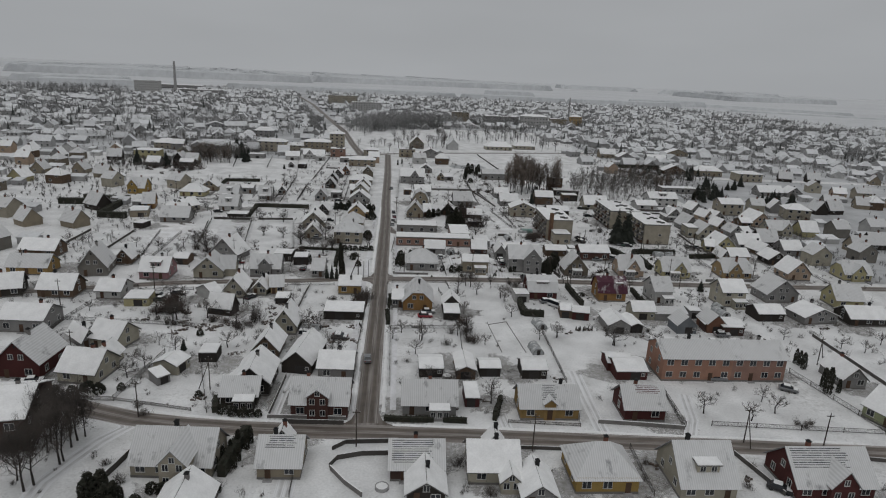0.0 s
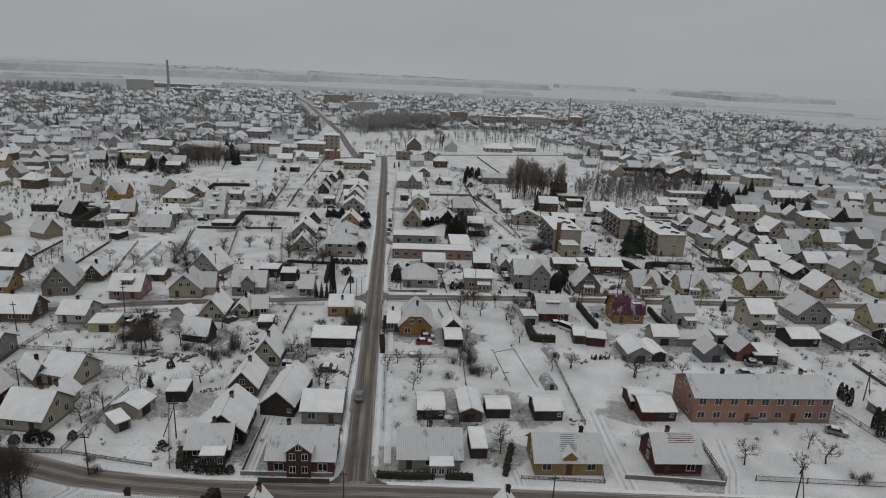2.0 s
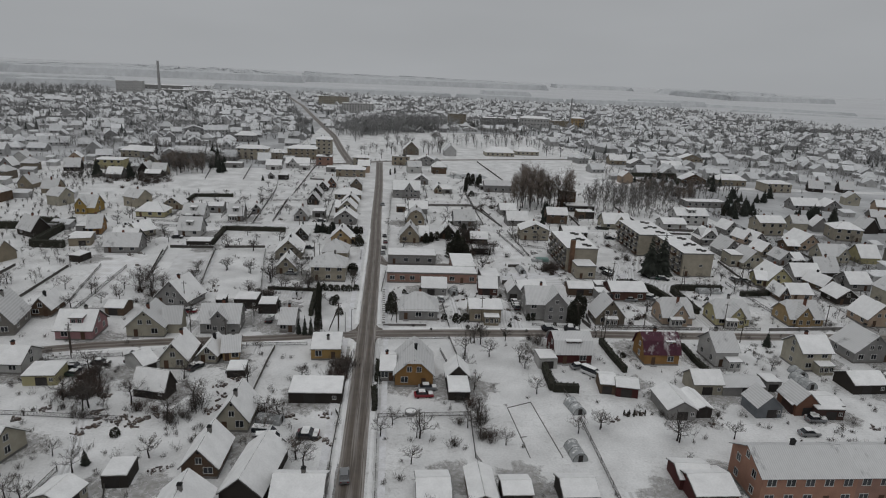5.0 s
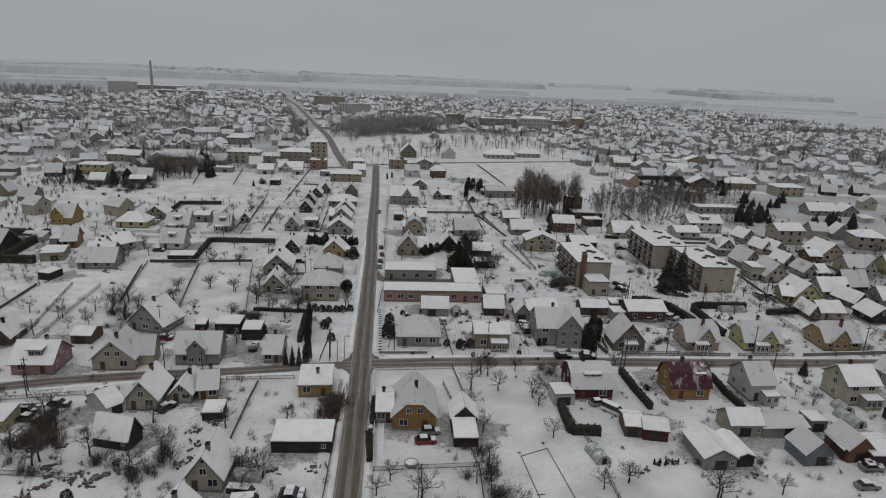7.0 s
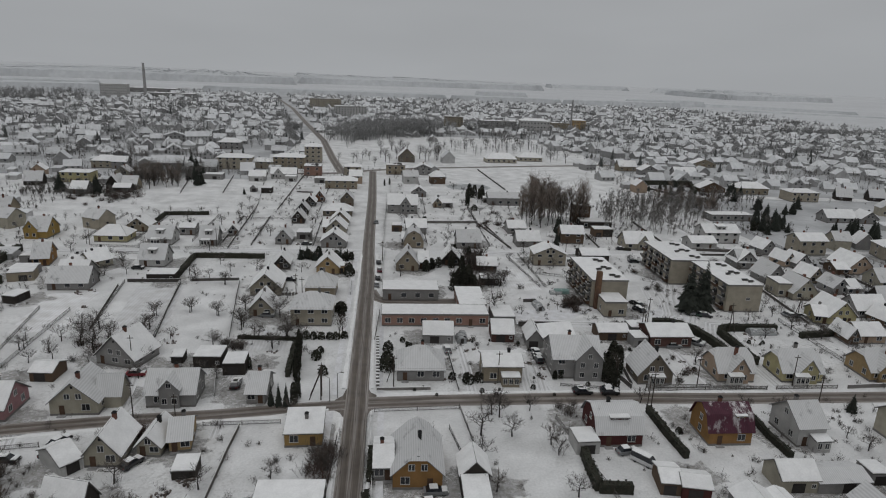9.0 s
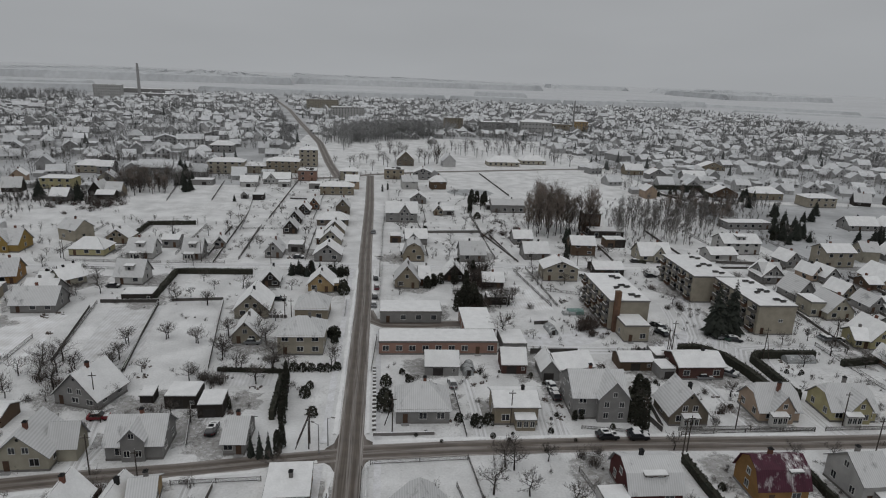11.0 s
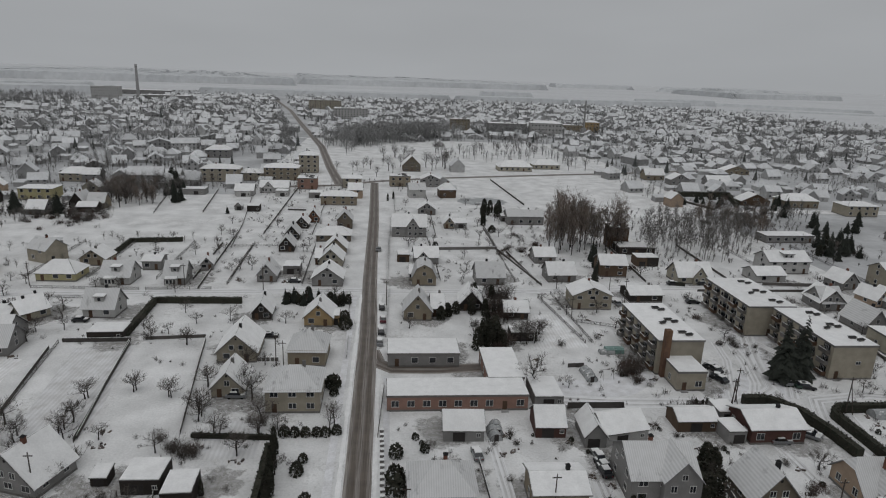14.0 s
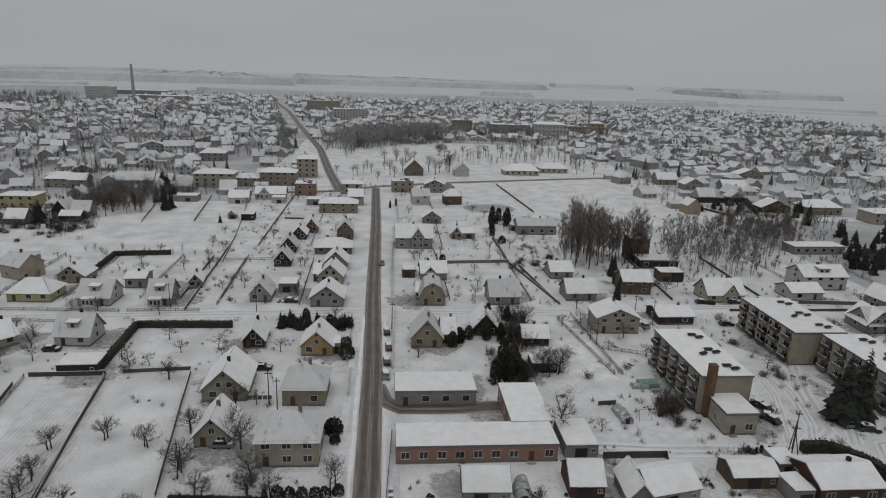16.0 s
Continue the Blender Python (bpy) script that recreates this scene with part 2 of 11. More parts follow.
# field snow is greyed to near the sky's tone, in place of haze
FIELD = mat("field_haze_grey_snow", (0.575, 0.58, 0.588), (0.52, 0.525, 0.533), 0.004, fine=0.05, bump=0, vary=0.03)
# ground under the far town, greyed to soften contrast like haze
GARDENS = mat("far_gardens_haze_grey", (0.52, 0.525, 0.53), (0.33, 0.332, 0.335), 0.03, fine=0.3, bump=0.1, vary=0.0)
# distant woods get the pale grey that haze would give them
FAR_HAZE_WOOD = mat("distant_wood_haze_grey", (0.56, 0.57, 0.58), (0.50, 0.51, 0.52), 0.02, fine=0.08, bump=0)


def ground_material():
    m = mat("ground_snow", (0.775, 0.773, 0.768), (0.58, 0.578, 0.572), 0.12, 0.75, fine=2.2, bump=1.0, vary=0.0)
    n, l = m.node_tree.nodes, m.node_tree.links
    p = n["Principled BSDF"]
    link = p.inputs["Base Color"].links[0]
    src = link.from_socket
    geo = n.new("ShaderNodeNewGeometry")
    broad = n.new("ShaderNodeTexNoise")
    broad.inputs["Scale"].default_value, broad.inputs["Detail"].default_value = 0.055, 4
    fine = n.new("ShaderNodeTexNoise")
    fine.inputs["Scale"].default_value, fine.inputs["Detail"].default_value, fine.inputs["Roughness"].default_value = 0.9, 7, 0.75
    for q in (broad, fine):
        l.new(geo.outputs["Position"], q.inputs["Vector"])
    add = n.new("ShaderNodeMath")
    add.operation = "MULTIPLY_ADD"
    l.new(broad.outputs[0], add.inputs[0])
    add.inputs[1].default_value = 0.7
    l.new(fine.outputs[0], add.inputs[2])
    rng = n.new("ShaderNodeMapRange")
    rng.inputs["From Min"].default_value, rng.inputs["From Max"].default_value = 0.92, 1.18
    rng.inputs["To Max"].default_value = 0.60
    l.new(add.outputs[0], rng.inputs["Value"])
    mx = n.new("ShaderNodeMix")
    mx.data_type = "RGBA"
    l.new(rng.outputs[0], mx.inputs[0])
    l.new(src, mx.inputs[6])
    mx.inputs[7].default_value = (0.20, 0.185, 0.165, 1)
    l.new(mx.outputs[2], p.inputs["Base Color"])
    return m


def road_material(name, slush, dark=(0.092, 0.073, 0.059), melt=(0.52, 0.49, 0.465)):
    m = mat(name, dark, tuple(c * 1.5 for c in dark), 0.35, 0.55, fine=6, bump=0.2, vary=0.0)
    n, l = m.node_tree.nodes, m.node_tree.links
    p = n["Principled BSDF"]
    src = p.inputs["Base Color"].links[0].from_socket
    uv = n.new("ShaderNodeUVMap")
    sep = n.new("ShaderNodeSeparateXYZ")
    l.new(uv.outputs[0], sep.inputs[0])
    ramp = n.new("ShaderNodeValToRGB")
    r = ramp.color_ramp
    r.elements[0].position, r.elements[0].color = 0.0, (0.95, 0.95, 0.95, 1)
    r.elements[1].position, r.elements[1].color = 1.0, (0.95, 0.95, 0.95, 1)
    for at, v in ((0.1, 0.6), (0.22, 0.15), (0.34, 0.05), (0.47, 0.5), (0.56, 0.5), (0.68, 0.05), (0.80, 0.15), (0.9, 0.6)):
        e = r.elements.new(at)
        e.color = (v, v, v, 1)
    along = n.new("ShaderNodeMapping")
    along.inputs["Scale"].default_value = (13.0, 0.05, 1.0)
    l.new(uv.outputs[0], along.inputs["Vector"])
    nz = n.new("ShaderNodeTexNoise")
    nz.inputs["Scale"].default_value, nz.inputs["Detail"].default_value = 1.6, 7
    l.new(along.outputs[0], nz.inputs["Vector"])
    wob = n.new("ShaderNodeMath")
    wob.operation = "MULTIPLY_ADD"
    l.new(nz.outputs[0], wob.inputs[0])
    wob.inputs[1].default_value = 0.16
    l.new(sep.outputs["X"], wob.inputs[2])
    back = n.new("ShaderNodeMath")
    back.operation = "SUBTRACT"
    l.new(wob.outputs[0], back.inputs[0])
    back.inputs[1].default_value = 0.08
    l.new(back.outputs[0], ramp.inputs[0])
    amt = n.new("ShaderNodeMath")
    amt.operation = "MULTIPLY"
    l.new(ramp.outputs[0], amt.inputs[0])
    rng = n.new("ShaderNodeMapRange")
    rng.inputs["From Min"].default_value, rng.inputs["From Max"].default_value = 0.38, 0.60
    rng.inputs["To Min"].default_value, rng.inputs["To Max"].default_value = slush * 0.25, slush * 1.9
    l.new(nz.outputs[0], rng.inputs["Value"])
    l.new(rng.outputs[0], amt.inputs[1])
    mx = n.new("ShaderNodeMix")
    mx.data_type = "RGBA"
    mx.clamp_factor = True
    l.new(amt.outputs[0], mx.inputs[0])
    l.new(src, mx.inputs[6])
    mx.inputs[7].default_value = (*melt, 1)
    l.new(mx.outputs[2], p.inputs["Base Color"])
    return m


def trodden_shade_material():
    """Dirty trampled snow, darkened for shade too, that thins out unevenly towards its edge."""
    m = mat("trodden_shaded_yard_snow", (0.26, 0.245, 0.225), (0.52, 0.515, 0.51), 0.9, 0.8, fine=3.0, bump=0.5, vary=0.0)
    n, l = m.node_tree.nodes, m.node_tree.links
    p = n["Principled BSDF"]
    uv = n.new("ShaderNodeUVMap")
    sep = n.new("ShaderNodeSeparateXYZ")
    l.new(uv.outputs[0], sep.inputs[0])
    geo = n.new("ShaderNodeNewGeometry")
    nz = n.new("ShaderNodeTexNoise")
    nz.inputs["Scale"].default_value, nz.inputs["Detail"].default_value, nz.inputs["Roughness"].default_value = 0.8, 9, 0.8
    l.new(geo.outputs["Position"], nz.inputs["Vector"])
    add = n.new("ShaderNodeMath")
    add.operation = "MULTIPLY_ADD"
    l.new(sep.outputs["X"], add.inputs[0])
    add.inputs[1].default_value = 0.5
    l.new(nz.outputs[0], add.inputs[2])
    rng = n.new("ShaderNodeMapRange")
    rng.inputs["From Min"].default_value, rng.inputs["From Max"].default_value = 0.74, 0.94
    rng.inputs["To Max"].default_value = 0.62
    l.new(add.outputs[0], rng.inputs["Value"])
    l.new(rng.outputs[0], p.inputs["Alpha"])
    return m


GROUND = ground_material()
TRODDEN_SHADE = trodden_shade_material()
ROAD_MAIN = road_material("road_wet_asphalt", 0.40, (0.075, 0.060, 0.048))
ROAD_SIDE = road_material("road_slushy", 0.48, (0.082, 0.066, 0.054))
ROAD_LANE = road_material("road_snowed_lane", 1.9, (0.42, 0.415, 0.41), (0.76, 0.76, 0.765))
SIDEWALK = mat("pavement_trodden_snow", (0.70, 0.70, 0.715), (0.56, 0.555, 0.555), 0.5, 0.8, fine=3, bump=0.3)


# ---------------------------------------------------------------- mesh tools
class Mesh:
    """Collects vertices and faces for one mesh."""

    def __init__(self):
        self.v, self.f = [], []

    def add(self, verts, faces):
        k = len(self.v)
        self.v += [tuple(p) for p in verts]
        self.f += [tuple(i + k for i in f) for f in faces]
        return self

    def box(self, x0, x1, y0, y1, z0, z1):
        return self.add([(x0, y0, z0), (x1, y0, z0), (x1, y1, z0), (x0, y1, z0), (x0, y0, z1), (x1, y0, z1), (x1, y1, z1), (x0, y1, z1)],
                        [(3, 2, 1, 0), (4, 5, 6, 7), (0, 1, 5, 4), (1, 2, 6, 5), (2, 3, 7, 6), (3, 0, 4, 7)])

    def slab(self, poly, thick, lift=0.0):
        """A plate with this upper outline (counted so that it faces up), lifted and thickened along its normal."""
        p = [Vector(q) for q in poly]
        nrm = Vector((0, 0, 0))
        for i in range(len(p)):
            nrm += p[i].cross(p[(i + 1) % len(p)])
        nrm.normalize()
        if nrm.z < 0:
            p.reverse()
            nrm = -nrm
        top = [q + nrm * lift for q in p]
        low = [q + nrm * (lift - thick) for q in p]
        k = len(p)
        return self.add(top + low, [tuple(range(k)), tuple(range(2 * k - 1, k - 1, -1))] + [((i + 1) % k, i, k + i, k + (i + 1) % k) for i in range(k)])

    def prism(self, poly, a, b, axis):
        """A solid between a and b along an axis, with a cross-section of (other axis, z)."""
        def at(s, q):
            return (s, q[0], q[1]) if axis == "x" else (q[0], s, q[1])
        k = len(poly)
        return self.add([at(a, q) for q in poly] + [at(b, q) for q in poly],
                        [tuple(range(k)), tuple(range(2 * k - 1, k - 1, -1))] + [((i + 1) % k, i, k + i, k + (i + 1) % k) for i in range(k)])

    def tube(self, a, b, ra, rb, sides=5):
        a, b = Vector(a), Vector(b)
        d = (b - a).normalized()
        u = d.orthogonal().normalized()
        w = d.cross(u)
        ring = [(math.cos(2 * math.pi * i / sides), math.sin(2 * math.pi * i / sides)) for i in range(sides)]
        v = [a + (u * c + w * s) * ra for c, s in ring] + [b + (u * c + w * s) * rb for c, s in ring]
        return self.add(v, [(i, (i + 1) % sides, sides + (i + 1) % sides, sides + i) for i in range(sides)] + [tuple(range(2 * sides - 1, sides - 1, -1))])

    def data(self, name, material, smooth=False):
        m = bpy.data.meshes.new(name)
        m.from_pydata(self.v, [], self.f)
        m.materials.append(material)
        if smooth:
            m.polygons.foreach_set("use_smooth", [True] * len(m.polygons))
        m.update()
        return m


def fixed_normals(m):
    b = bmesh.new()
    b.from_mesh(m)
    bmesh.ops.recalc_face_normals(b, faces=b.faces)
    b.to_mesh(m)
    b.free()
    return m


def part(name, mesh, material, parent, label="", at=None, smooth=False):
    """One mesh object under a thing or under a part. mesh: a Mesh, or mesh data that several parts share."""
    d = mesh if isinstance(mesh, bpy.types.Mesh) else fixed_normals(mesh.data(name, material, smooth))
    ob = new(name, d)
    ob.parent = parent
    if at is not None:
        ob.matrix_basis = at
    if label:
        ob["label"] = label
    return ob


def thing(name, m, label, category, group="", kind=""):
    ob = new(name)
    ob.matrix_world = m
    ob.empty_display_size = 0.5
    return tagged(ob, label, category, group, kind)


# ---------------------------------------------------------------- ground and roads
def ground():
    b = Mesh()
    edge = [-5200, -2500, -1200, -600, -350] + [-250 + 12.5 * i for i in range(41)] + [350, 600, 1200, 2500, 5200]
    rows = [-900, -300, 0] + [40 + 12.5 * i for i in range(37)] + [560, 700, 900, 1300, 2000, 3200, 5600]
    for y in rows:
        for x in edge:
            b.v.append((x, y, 0.0))
    k = len(edge)
    b.f = [(j * k + i, j * k + i + 1, (j + 1) * k + i + 1, (j + 1) * k + i) for j in range(len(rows) - 1) for i in range(k - 1)]
    ob = new("ground", b.data("ground", GROUND))
    tagged(ob, "flat snow-covered ground with grass showing through", "ground", kind="structure")


def strip(name, pts, width, material, z, label, category="road"):
    """A ribbon along a line of points, with u across and v along."""
    p = [Vector((x, y, 0)) for x, y in pts]
    dense = []
    for a, c in zip(p, p[1:]):
        k = max(1, int((c - a).length / 12))
        dense += [a.lerp(c, i / k) for i in range(k)]
    dense.append(p[-1])
    b = Mesh()
    run, uvs = 0.0, []
    for i, q in enumerate(dense):
        d = (dense[min(i + 1, len(dense) - 1)] - dense[max(i - 1, 0)]).normalized()
        s = Vector((d.y, -d.x, 0)) * width / 2
        if i:
            run += (q - dense[i - 1]).length
        for sx, u, h in ((-1, 0, z), (1, 1, z)):
            b.v.append((q.x + s.x * sx, q.y + s.y * sx, h))
            uvs.append((u, run))
    for i in range(len(dense) - 1):
        b.f.append((2 * i, 2 * i + 1, 2 * i + 3, 2 * i + 2))
    m = b.data(name, material)
    lay = m.uv_layers.new(name="UVMap")
    for loop in m.loops:
        lay.data[loop.index].uv = uvs[loop.vertex_index]
    ob = new(name, m)
    return tagged(ob, label, category, kind="structure")


def bank(pts, height=0.22, width=0.9):
    """Snow pushed aside along a road, uneven."""
    rnd = random.Random(int(pts[0][0] * 7 + pts[0][1]))
    p = [Vector((x, y, 0)) for x, y in pts]
    b = Mesh()
    dense = []
    for a, c in zip(p, p[1:]):
        k = max(1, int((c - a).length / 1.6))
        dense += [a.lerp(c, i / k) for i in range(k)]
    dense.append(p[-1])
    for i, q in enumerate(dense):
        d = (dense[min(i + 1, len(dense) - 1)] - dense[max(i - 1, 0)]).normalized()
        s = Vector((d.y, -d.x, 0))
        h, w = height * rnd.uniform(0.4, 1.3), width * rnd.uniform(0.7, 1.3)
        b.v += [tuple(q - s * w * 0.5 + Vector((0, 0, -0.02))), tuple(q - s * w * 0.15 + Vector((0, 0, h))), tuple(q + s * w * 0.2 + Vector((0, 0, h * 0.8))), tuple(q + s * w * 0.5 + Vector((0, 0, -0.02)))]
    for i in range(len(dense) - 1):
        for j in range(3):
            b.f.append((4 * i + j, 4 * i + j + 1, 4 * i + j + 5, 4 * i + j + 4))
    ob = new("snow_bank", fixed_normals(b.data("snow_bank", SNOW, True)))
    tagged(ob, "low uneven bank of pushed snow beside the road", "snow bank", kind="structure")


ground()
TOWN = [(0.8, 80), (0.8, 200), (0.6, 285), (-0.3, 330), (-1.2, 430), (-3, 520)]
strip("road", [(0.6, 112)] + TOWN[1:], 4.9, ROAD_MAIN, 0.035, "straight wet asphalt street with slush and tyre tracks")
strip("road", [(150, 99), (103, 102.2), (74, 104.3), (40, 106.4), (18, 107.8), (4, 108.6), (-9, 108.9), (-24, 109.9), (-35, 111.2), (-46, 113.2), (-58, 117.4), (-71, 121.6), (-110, 133)], 5.2, ROAD_SIDE, 0.025, "slushy cross street with bare asphalt tracks")
strip("road", [(-150, 168), (-100, 184.5), (-76, 190.9), (-66, 193.6), (-45, 196.8), (-30, 198.2), (-18, 199.9), (0.8, 202.4)], 4.2, ROAD_SIDE, 0.025, "narrow side street with slush and wheel tracks")
strip("road", [(0.8, 202.6), (20, 203.6), (52, 204.3), (90, 203.6), (139, 203.9), (260, 204)], 5.0, ROAD_SIDE, 0.03, "side street with dark wet tracks in slush")
strip("road", [(102.5, 205), (101, 212), (100.2, 225), (99.6, 239), (104, 248), (118, 250), (135, 247)], 3.4, ROAD_LANE, 0.018, "snowed-over lane between hedges", "lane")
strip("road", [(-260, 305), (-102, 315.6), (-50, 318.6), (-7, 320.3), (0, 320.5)], 4.6, ROAD_LANE, 0.022, "snow-covered side street with faint tracks")
strip("road", [(1, 319), (41, 320), (66, 321.4), (111, 324.4), (220, 329)], 4.0, ROAD_LANE, 0.022, "snow-covered lane with faint tracks", "lane")
strip("road", [(1.5, 275), (3.2, 268), (7, 264.5), (18, 264.3), (31, 265.4)], 4.6, ROAD_SIDE, 0.026, "curved slushy drive to the shop yard", "drive")
strip("road", [(-48.7, 114.5), (-45.5, 110), (-48.5, 105), (-50.5, 99), (-52.2, 93), (-52, 82)], 3.4, ROAD_LANE, 0.018, "winding snow-covered track", "lane")
strip("road", [(109, 287), (101.5, 270), (96, 254), (86, 247), (60, 247.5), (45, 249)], 4.2, ROAD_LANE, 0.018, "rutted snowy yard lane", "lane")
strip("road", [(-60, 500), (-24, 509), (-2.5, 525), (37, 542), (76, 553), (129, 568), (168, 578), (260, 606)], 6, ROAD_SIDE, 0.03, "slushy street crossing beyond the park")
strip("road", [(-24, 512), (-36, 580), (-54, 698), (-96, 895), (-147, 1145), (-206, 1385), (-300, 1750)], 6.5, ROAD_SIDE, 0.028, "long straight road running out of town")
strip("road", [(169, 580), (163, 667), (153, 752), (136, 868), (110, 1040)], 5, ROAD_LANE, 0.02, "snow-covered street beside the park")
strip("pavement", [(-4.6, 117), (-4.6, 199)], 1.5, SIDEWALK, 0.10, "trodden snowy pavement beside the street", "pavement")
strip("pavement", [(6.0, 117), (6.0, 200)], 1.3, SIDEWALK, 0.10, "trodden snowy pavement beside the street", "pavement")
strip("pavement", [(-4.4, 206), (-4.6, 316)], 1.5, SIDEWALK, 0.10, "trodden snowy pavement beside the street", "pavement")
strip("pavement", [(5.8, 207), (5.6, 260)], 1.3, SIDEWALK, 0.10, "trodden snowy pavement beside the street", "pavement")


def junction(name, pts, label):
    """A widened, curved-in mouth where two streets meet."""
    b = Mesh()
    b.v = [(x, y, 0.021) for x, y in pts]
    b.f = [tuple(range(len(pts)))]
    m = b.data(name, ROAD_SIDE)
    lay = m.uv_layers.new(name="UVMap")
    for loop in m.loops:
        q = b.v[loop.vertex_index]
        lay.data[loop.index].uv = (0.5 + 0.045 * (q[0] - 0.7), q[1])
    tagged(new(name, m), label, "road", kind="structure")


junction("road", [(-5.0, 107.5), (7, 106.6), (7, 111.0), (5.0, 111.8), (3.9, 113.2), (3.1, 116), (-1.8, 116), (-2.4, 113.6), (-3.4, 112.2), (-5.0, 111.4)], "muddy junction with curved slushy corners")
junction("road", [(-4, 199.9), (-2.6, 198.8), (-1.8, 197), (3.2, 197), (3.7, 199.2), (5, 200.8), (5, 206.2), (3.8, 207.2), (3.2, 209), (-1.8, 209), (-2.4, 206), (-4, 204.1)], "slushy junction with tyre tracks")
strip("yard", [(84, 246), (98, 256), (106, 272), (109, 290)], 13, SIDEWALK, 0.0045, "trodden rutted snow of the yard between flats", "yard")
strip("yard", [(44, 253), (60, 255), (69, 262)], 9, SIDEWALK, 0.0035, "trodden snow of garden plots beside flats", "yard")
bank([(-2.6, 117), (-2.6, 197)])
bank([(4.0, 116), (4.0, 197)])
bank([(-2.5, 209), (-2.6, 316)])
bank([(4.0, 209), (3.9, 262)])
bank([(3.6, 276), (3.4, 316)])
bank([(6, 111.4), (40, 109.6), (100, 105.6)])
bank([(-6, 112), (-24, 113.0), (-35, 114.3), (-46, 116.5)])
bank([(8, 206.8), (52, 207.4), (96, 206.8)])
bank([(-5, 200.2), (-18, 197.3), (-45, 194.2), (-70, 189.6)])


# ---------------------------------------------------------------- houses
def shrink(poly, by):
    """The outline drawn in towards its middle by about so many metres."""
    p = [Vector(q) for q in poly]
    c = sum(p, Vector()) / len(p)
    return [q + (c - q).normalized() * min(by * 1.4, (c - q).length * 0.5) for q in p]


def roof_shape(kind, w, d, eave, ridge, over=0.45):
    """Planes of a roof over a plan from (-w/2, 0) to (w/2, d), and the wall's gable outlines as (side, polygon)."""
    turn = kind.endswith("_y") or kind == "gy"
    kind = {"gy": "g", "gx": "g", "half_y": "half", "gam_y": "gam"}.get(kind, kind)
    if turn:
        planes, gables = roof_shape({"g": "gx"}.get(kind, kind), d, w, eave, ridge, over)
        spin = [[(q[1] - w / 2, d / 2 + q[0], q[2]) for q in pl] for pl in planes]
        return spin, [("y", gables[0][1])] if gables else []
    a, b = -w / 2 - over, w / 2 + over
    rise = ridge - eave
    slope = rise / (d / 2)
    low = eave - over * slope
    h = d / 2
    if kind == "flat":
        return [[(a + 0.3, -0.15, ridge), (b - 0.3, -0.15, ridge), (b - 0.3, d + 0.15, ridge + 0.02), (a + 0.3, d + 0.15, ridge + 0.02)]], []
    if kind == "lean":
        return [[(a + 0.2, -0.3, eave - 0.02), (b - 0.2, -0.3, eave - 0.02), (b - 0.2, d + 0.2, ridge), (a + 0.2, d + 0.2, ridge)]], [("x", [(0, eave - 0.1), (d, ridge - 0.1), (d, 0), (0, 0)])]
    if kind == "hip":
        r = max(0.4, w - d * 0.85) / 2
        e = over * 0.9
        return [[(a, -e, low), (b, -e, low), (r, h, ridge), (-r, h, ridge)], [(b, d + e, low), (a, d + e, low), (-r, h, ridge), (r, h, ridge)],
                [(b, -e, low), (b, d + e, low), (r, h, ridge)], [(a, d + e, low), (a, -e, low), (-r, h, ridge)]], []
    if kind == "half":
        k = 0.62
        yk, zk = k * h, eave + k * rise
        c = (1 - k) * h * 0.75
        return [[(a, -over, low), (b, -over, low), (b, yk, zk), (b - c, h, ridge), (a + c, h, ridge), (a, yk, zk)],
                [(b, d + over, low), (a, d + over, low), (a, d - yk, zk), (a + c, h, ridge), (b - c, h, ridge), (b, d - yk, zk)],
                [(b, yk, zk), (b, d - yk, zk), (b - c, h, ridge)], [(a, d - yk, zk), (a, yk, zk), (a + c, h, ridge)]], [
                    ("x", [(0, 0), (0, eave), (yk, zk - 0.12), (d - yk, zk - 0.12), (d, eave), (d, 0)])]
    if kind == "gam":
        yk, zk = 0.36 * h, eave + 0.68 * rise
        return [[(a, -over * 0.6, eave - 0.3), (b, -over * 0.6, eave - 0.3), (b, yk, zk), (a, yk, zk)], [(a, yk, zk), (b, yk, zk), (b, h, ridge), (a, h, ridge)],
                [(b, d + over * 0.6, eave - 0.3), (a, d + over * 0.6, eave - 0.3), (a, d - yk, zk), (b, d - yk, zk)], [(b, d - yk, zk), (a, d - yk, zk), (a, h, ridge), (b, h, ridge)]], [
                    ("x", [(0, 0), (0, eave), (yk, zk - 0.1), (h, ridge - 0.12), (d - yk, zk - 0.1), (d, eave), (d, 0)])]
    return [[(a, -over, low), (b, -over, low), (b, h, ridge), (a, h, ridge)], [(b, d + over, low), (a, d + over, low), (a, h, ridge), (b, h, ridge)]], [
        ("x", [(0, 0), (0, eave), (h, ridge - 0.12), (d, eave), (d, 0)])]


def body_mesh(kind, w, d, eave, ridge):
    _, gables = roof_shape(kind, w, d, eave, ridge)
    m = Mesh()
    if gables:
        side, poly = gables[0]
        if side == "x":
            m.prism(poly, -w / 2, w / 2, "x")
        else:
            m.prism([(q[0] - w / 2, q[1]) for q in poly], 0, d, "y")
    else:
        m.box(-w / 2, w / 2, 0, d, 0, ridge - 0.14 if kind == "flat" else eave)
    return m


WIN = {}


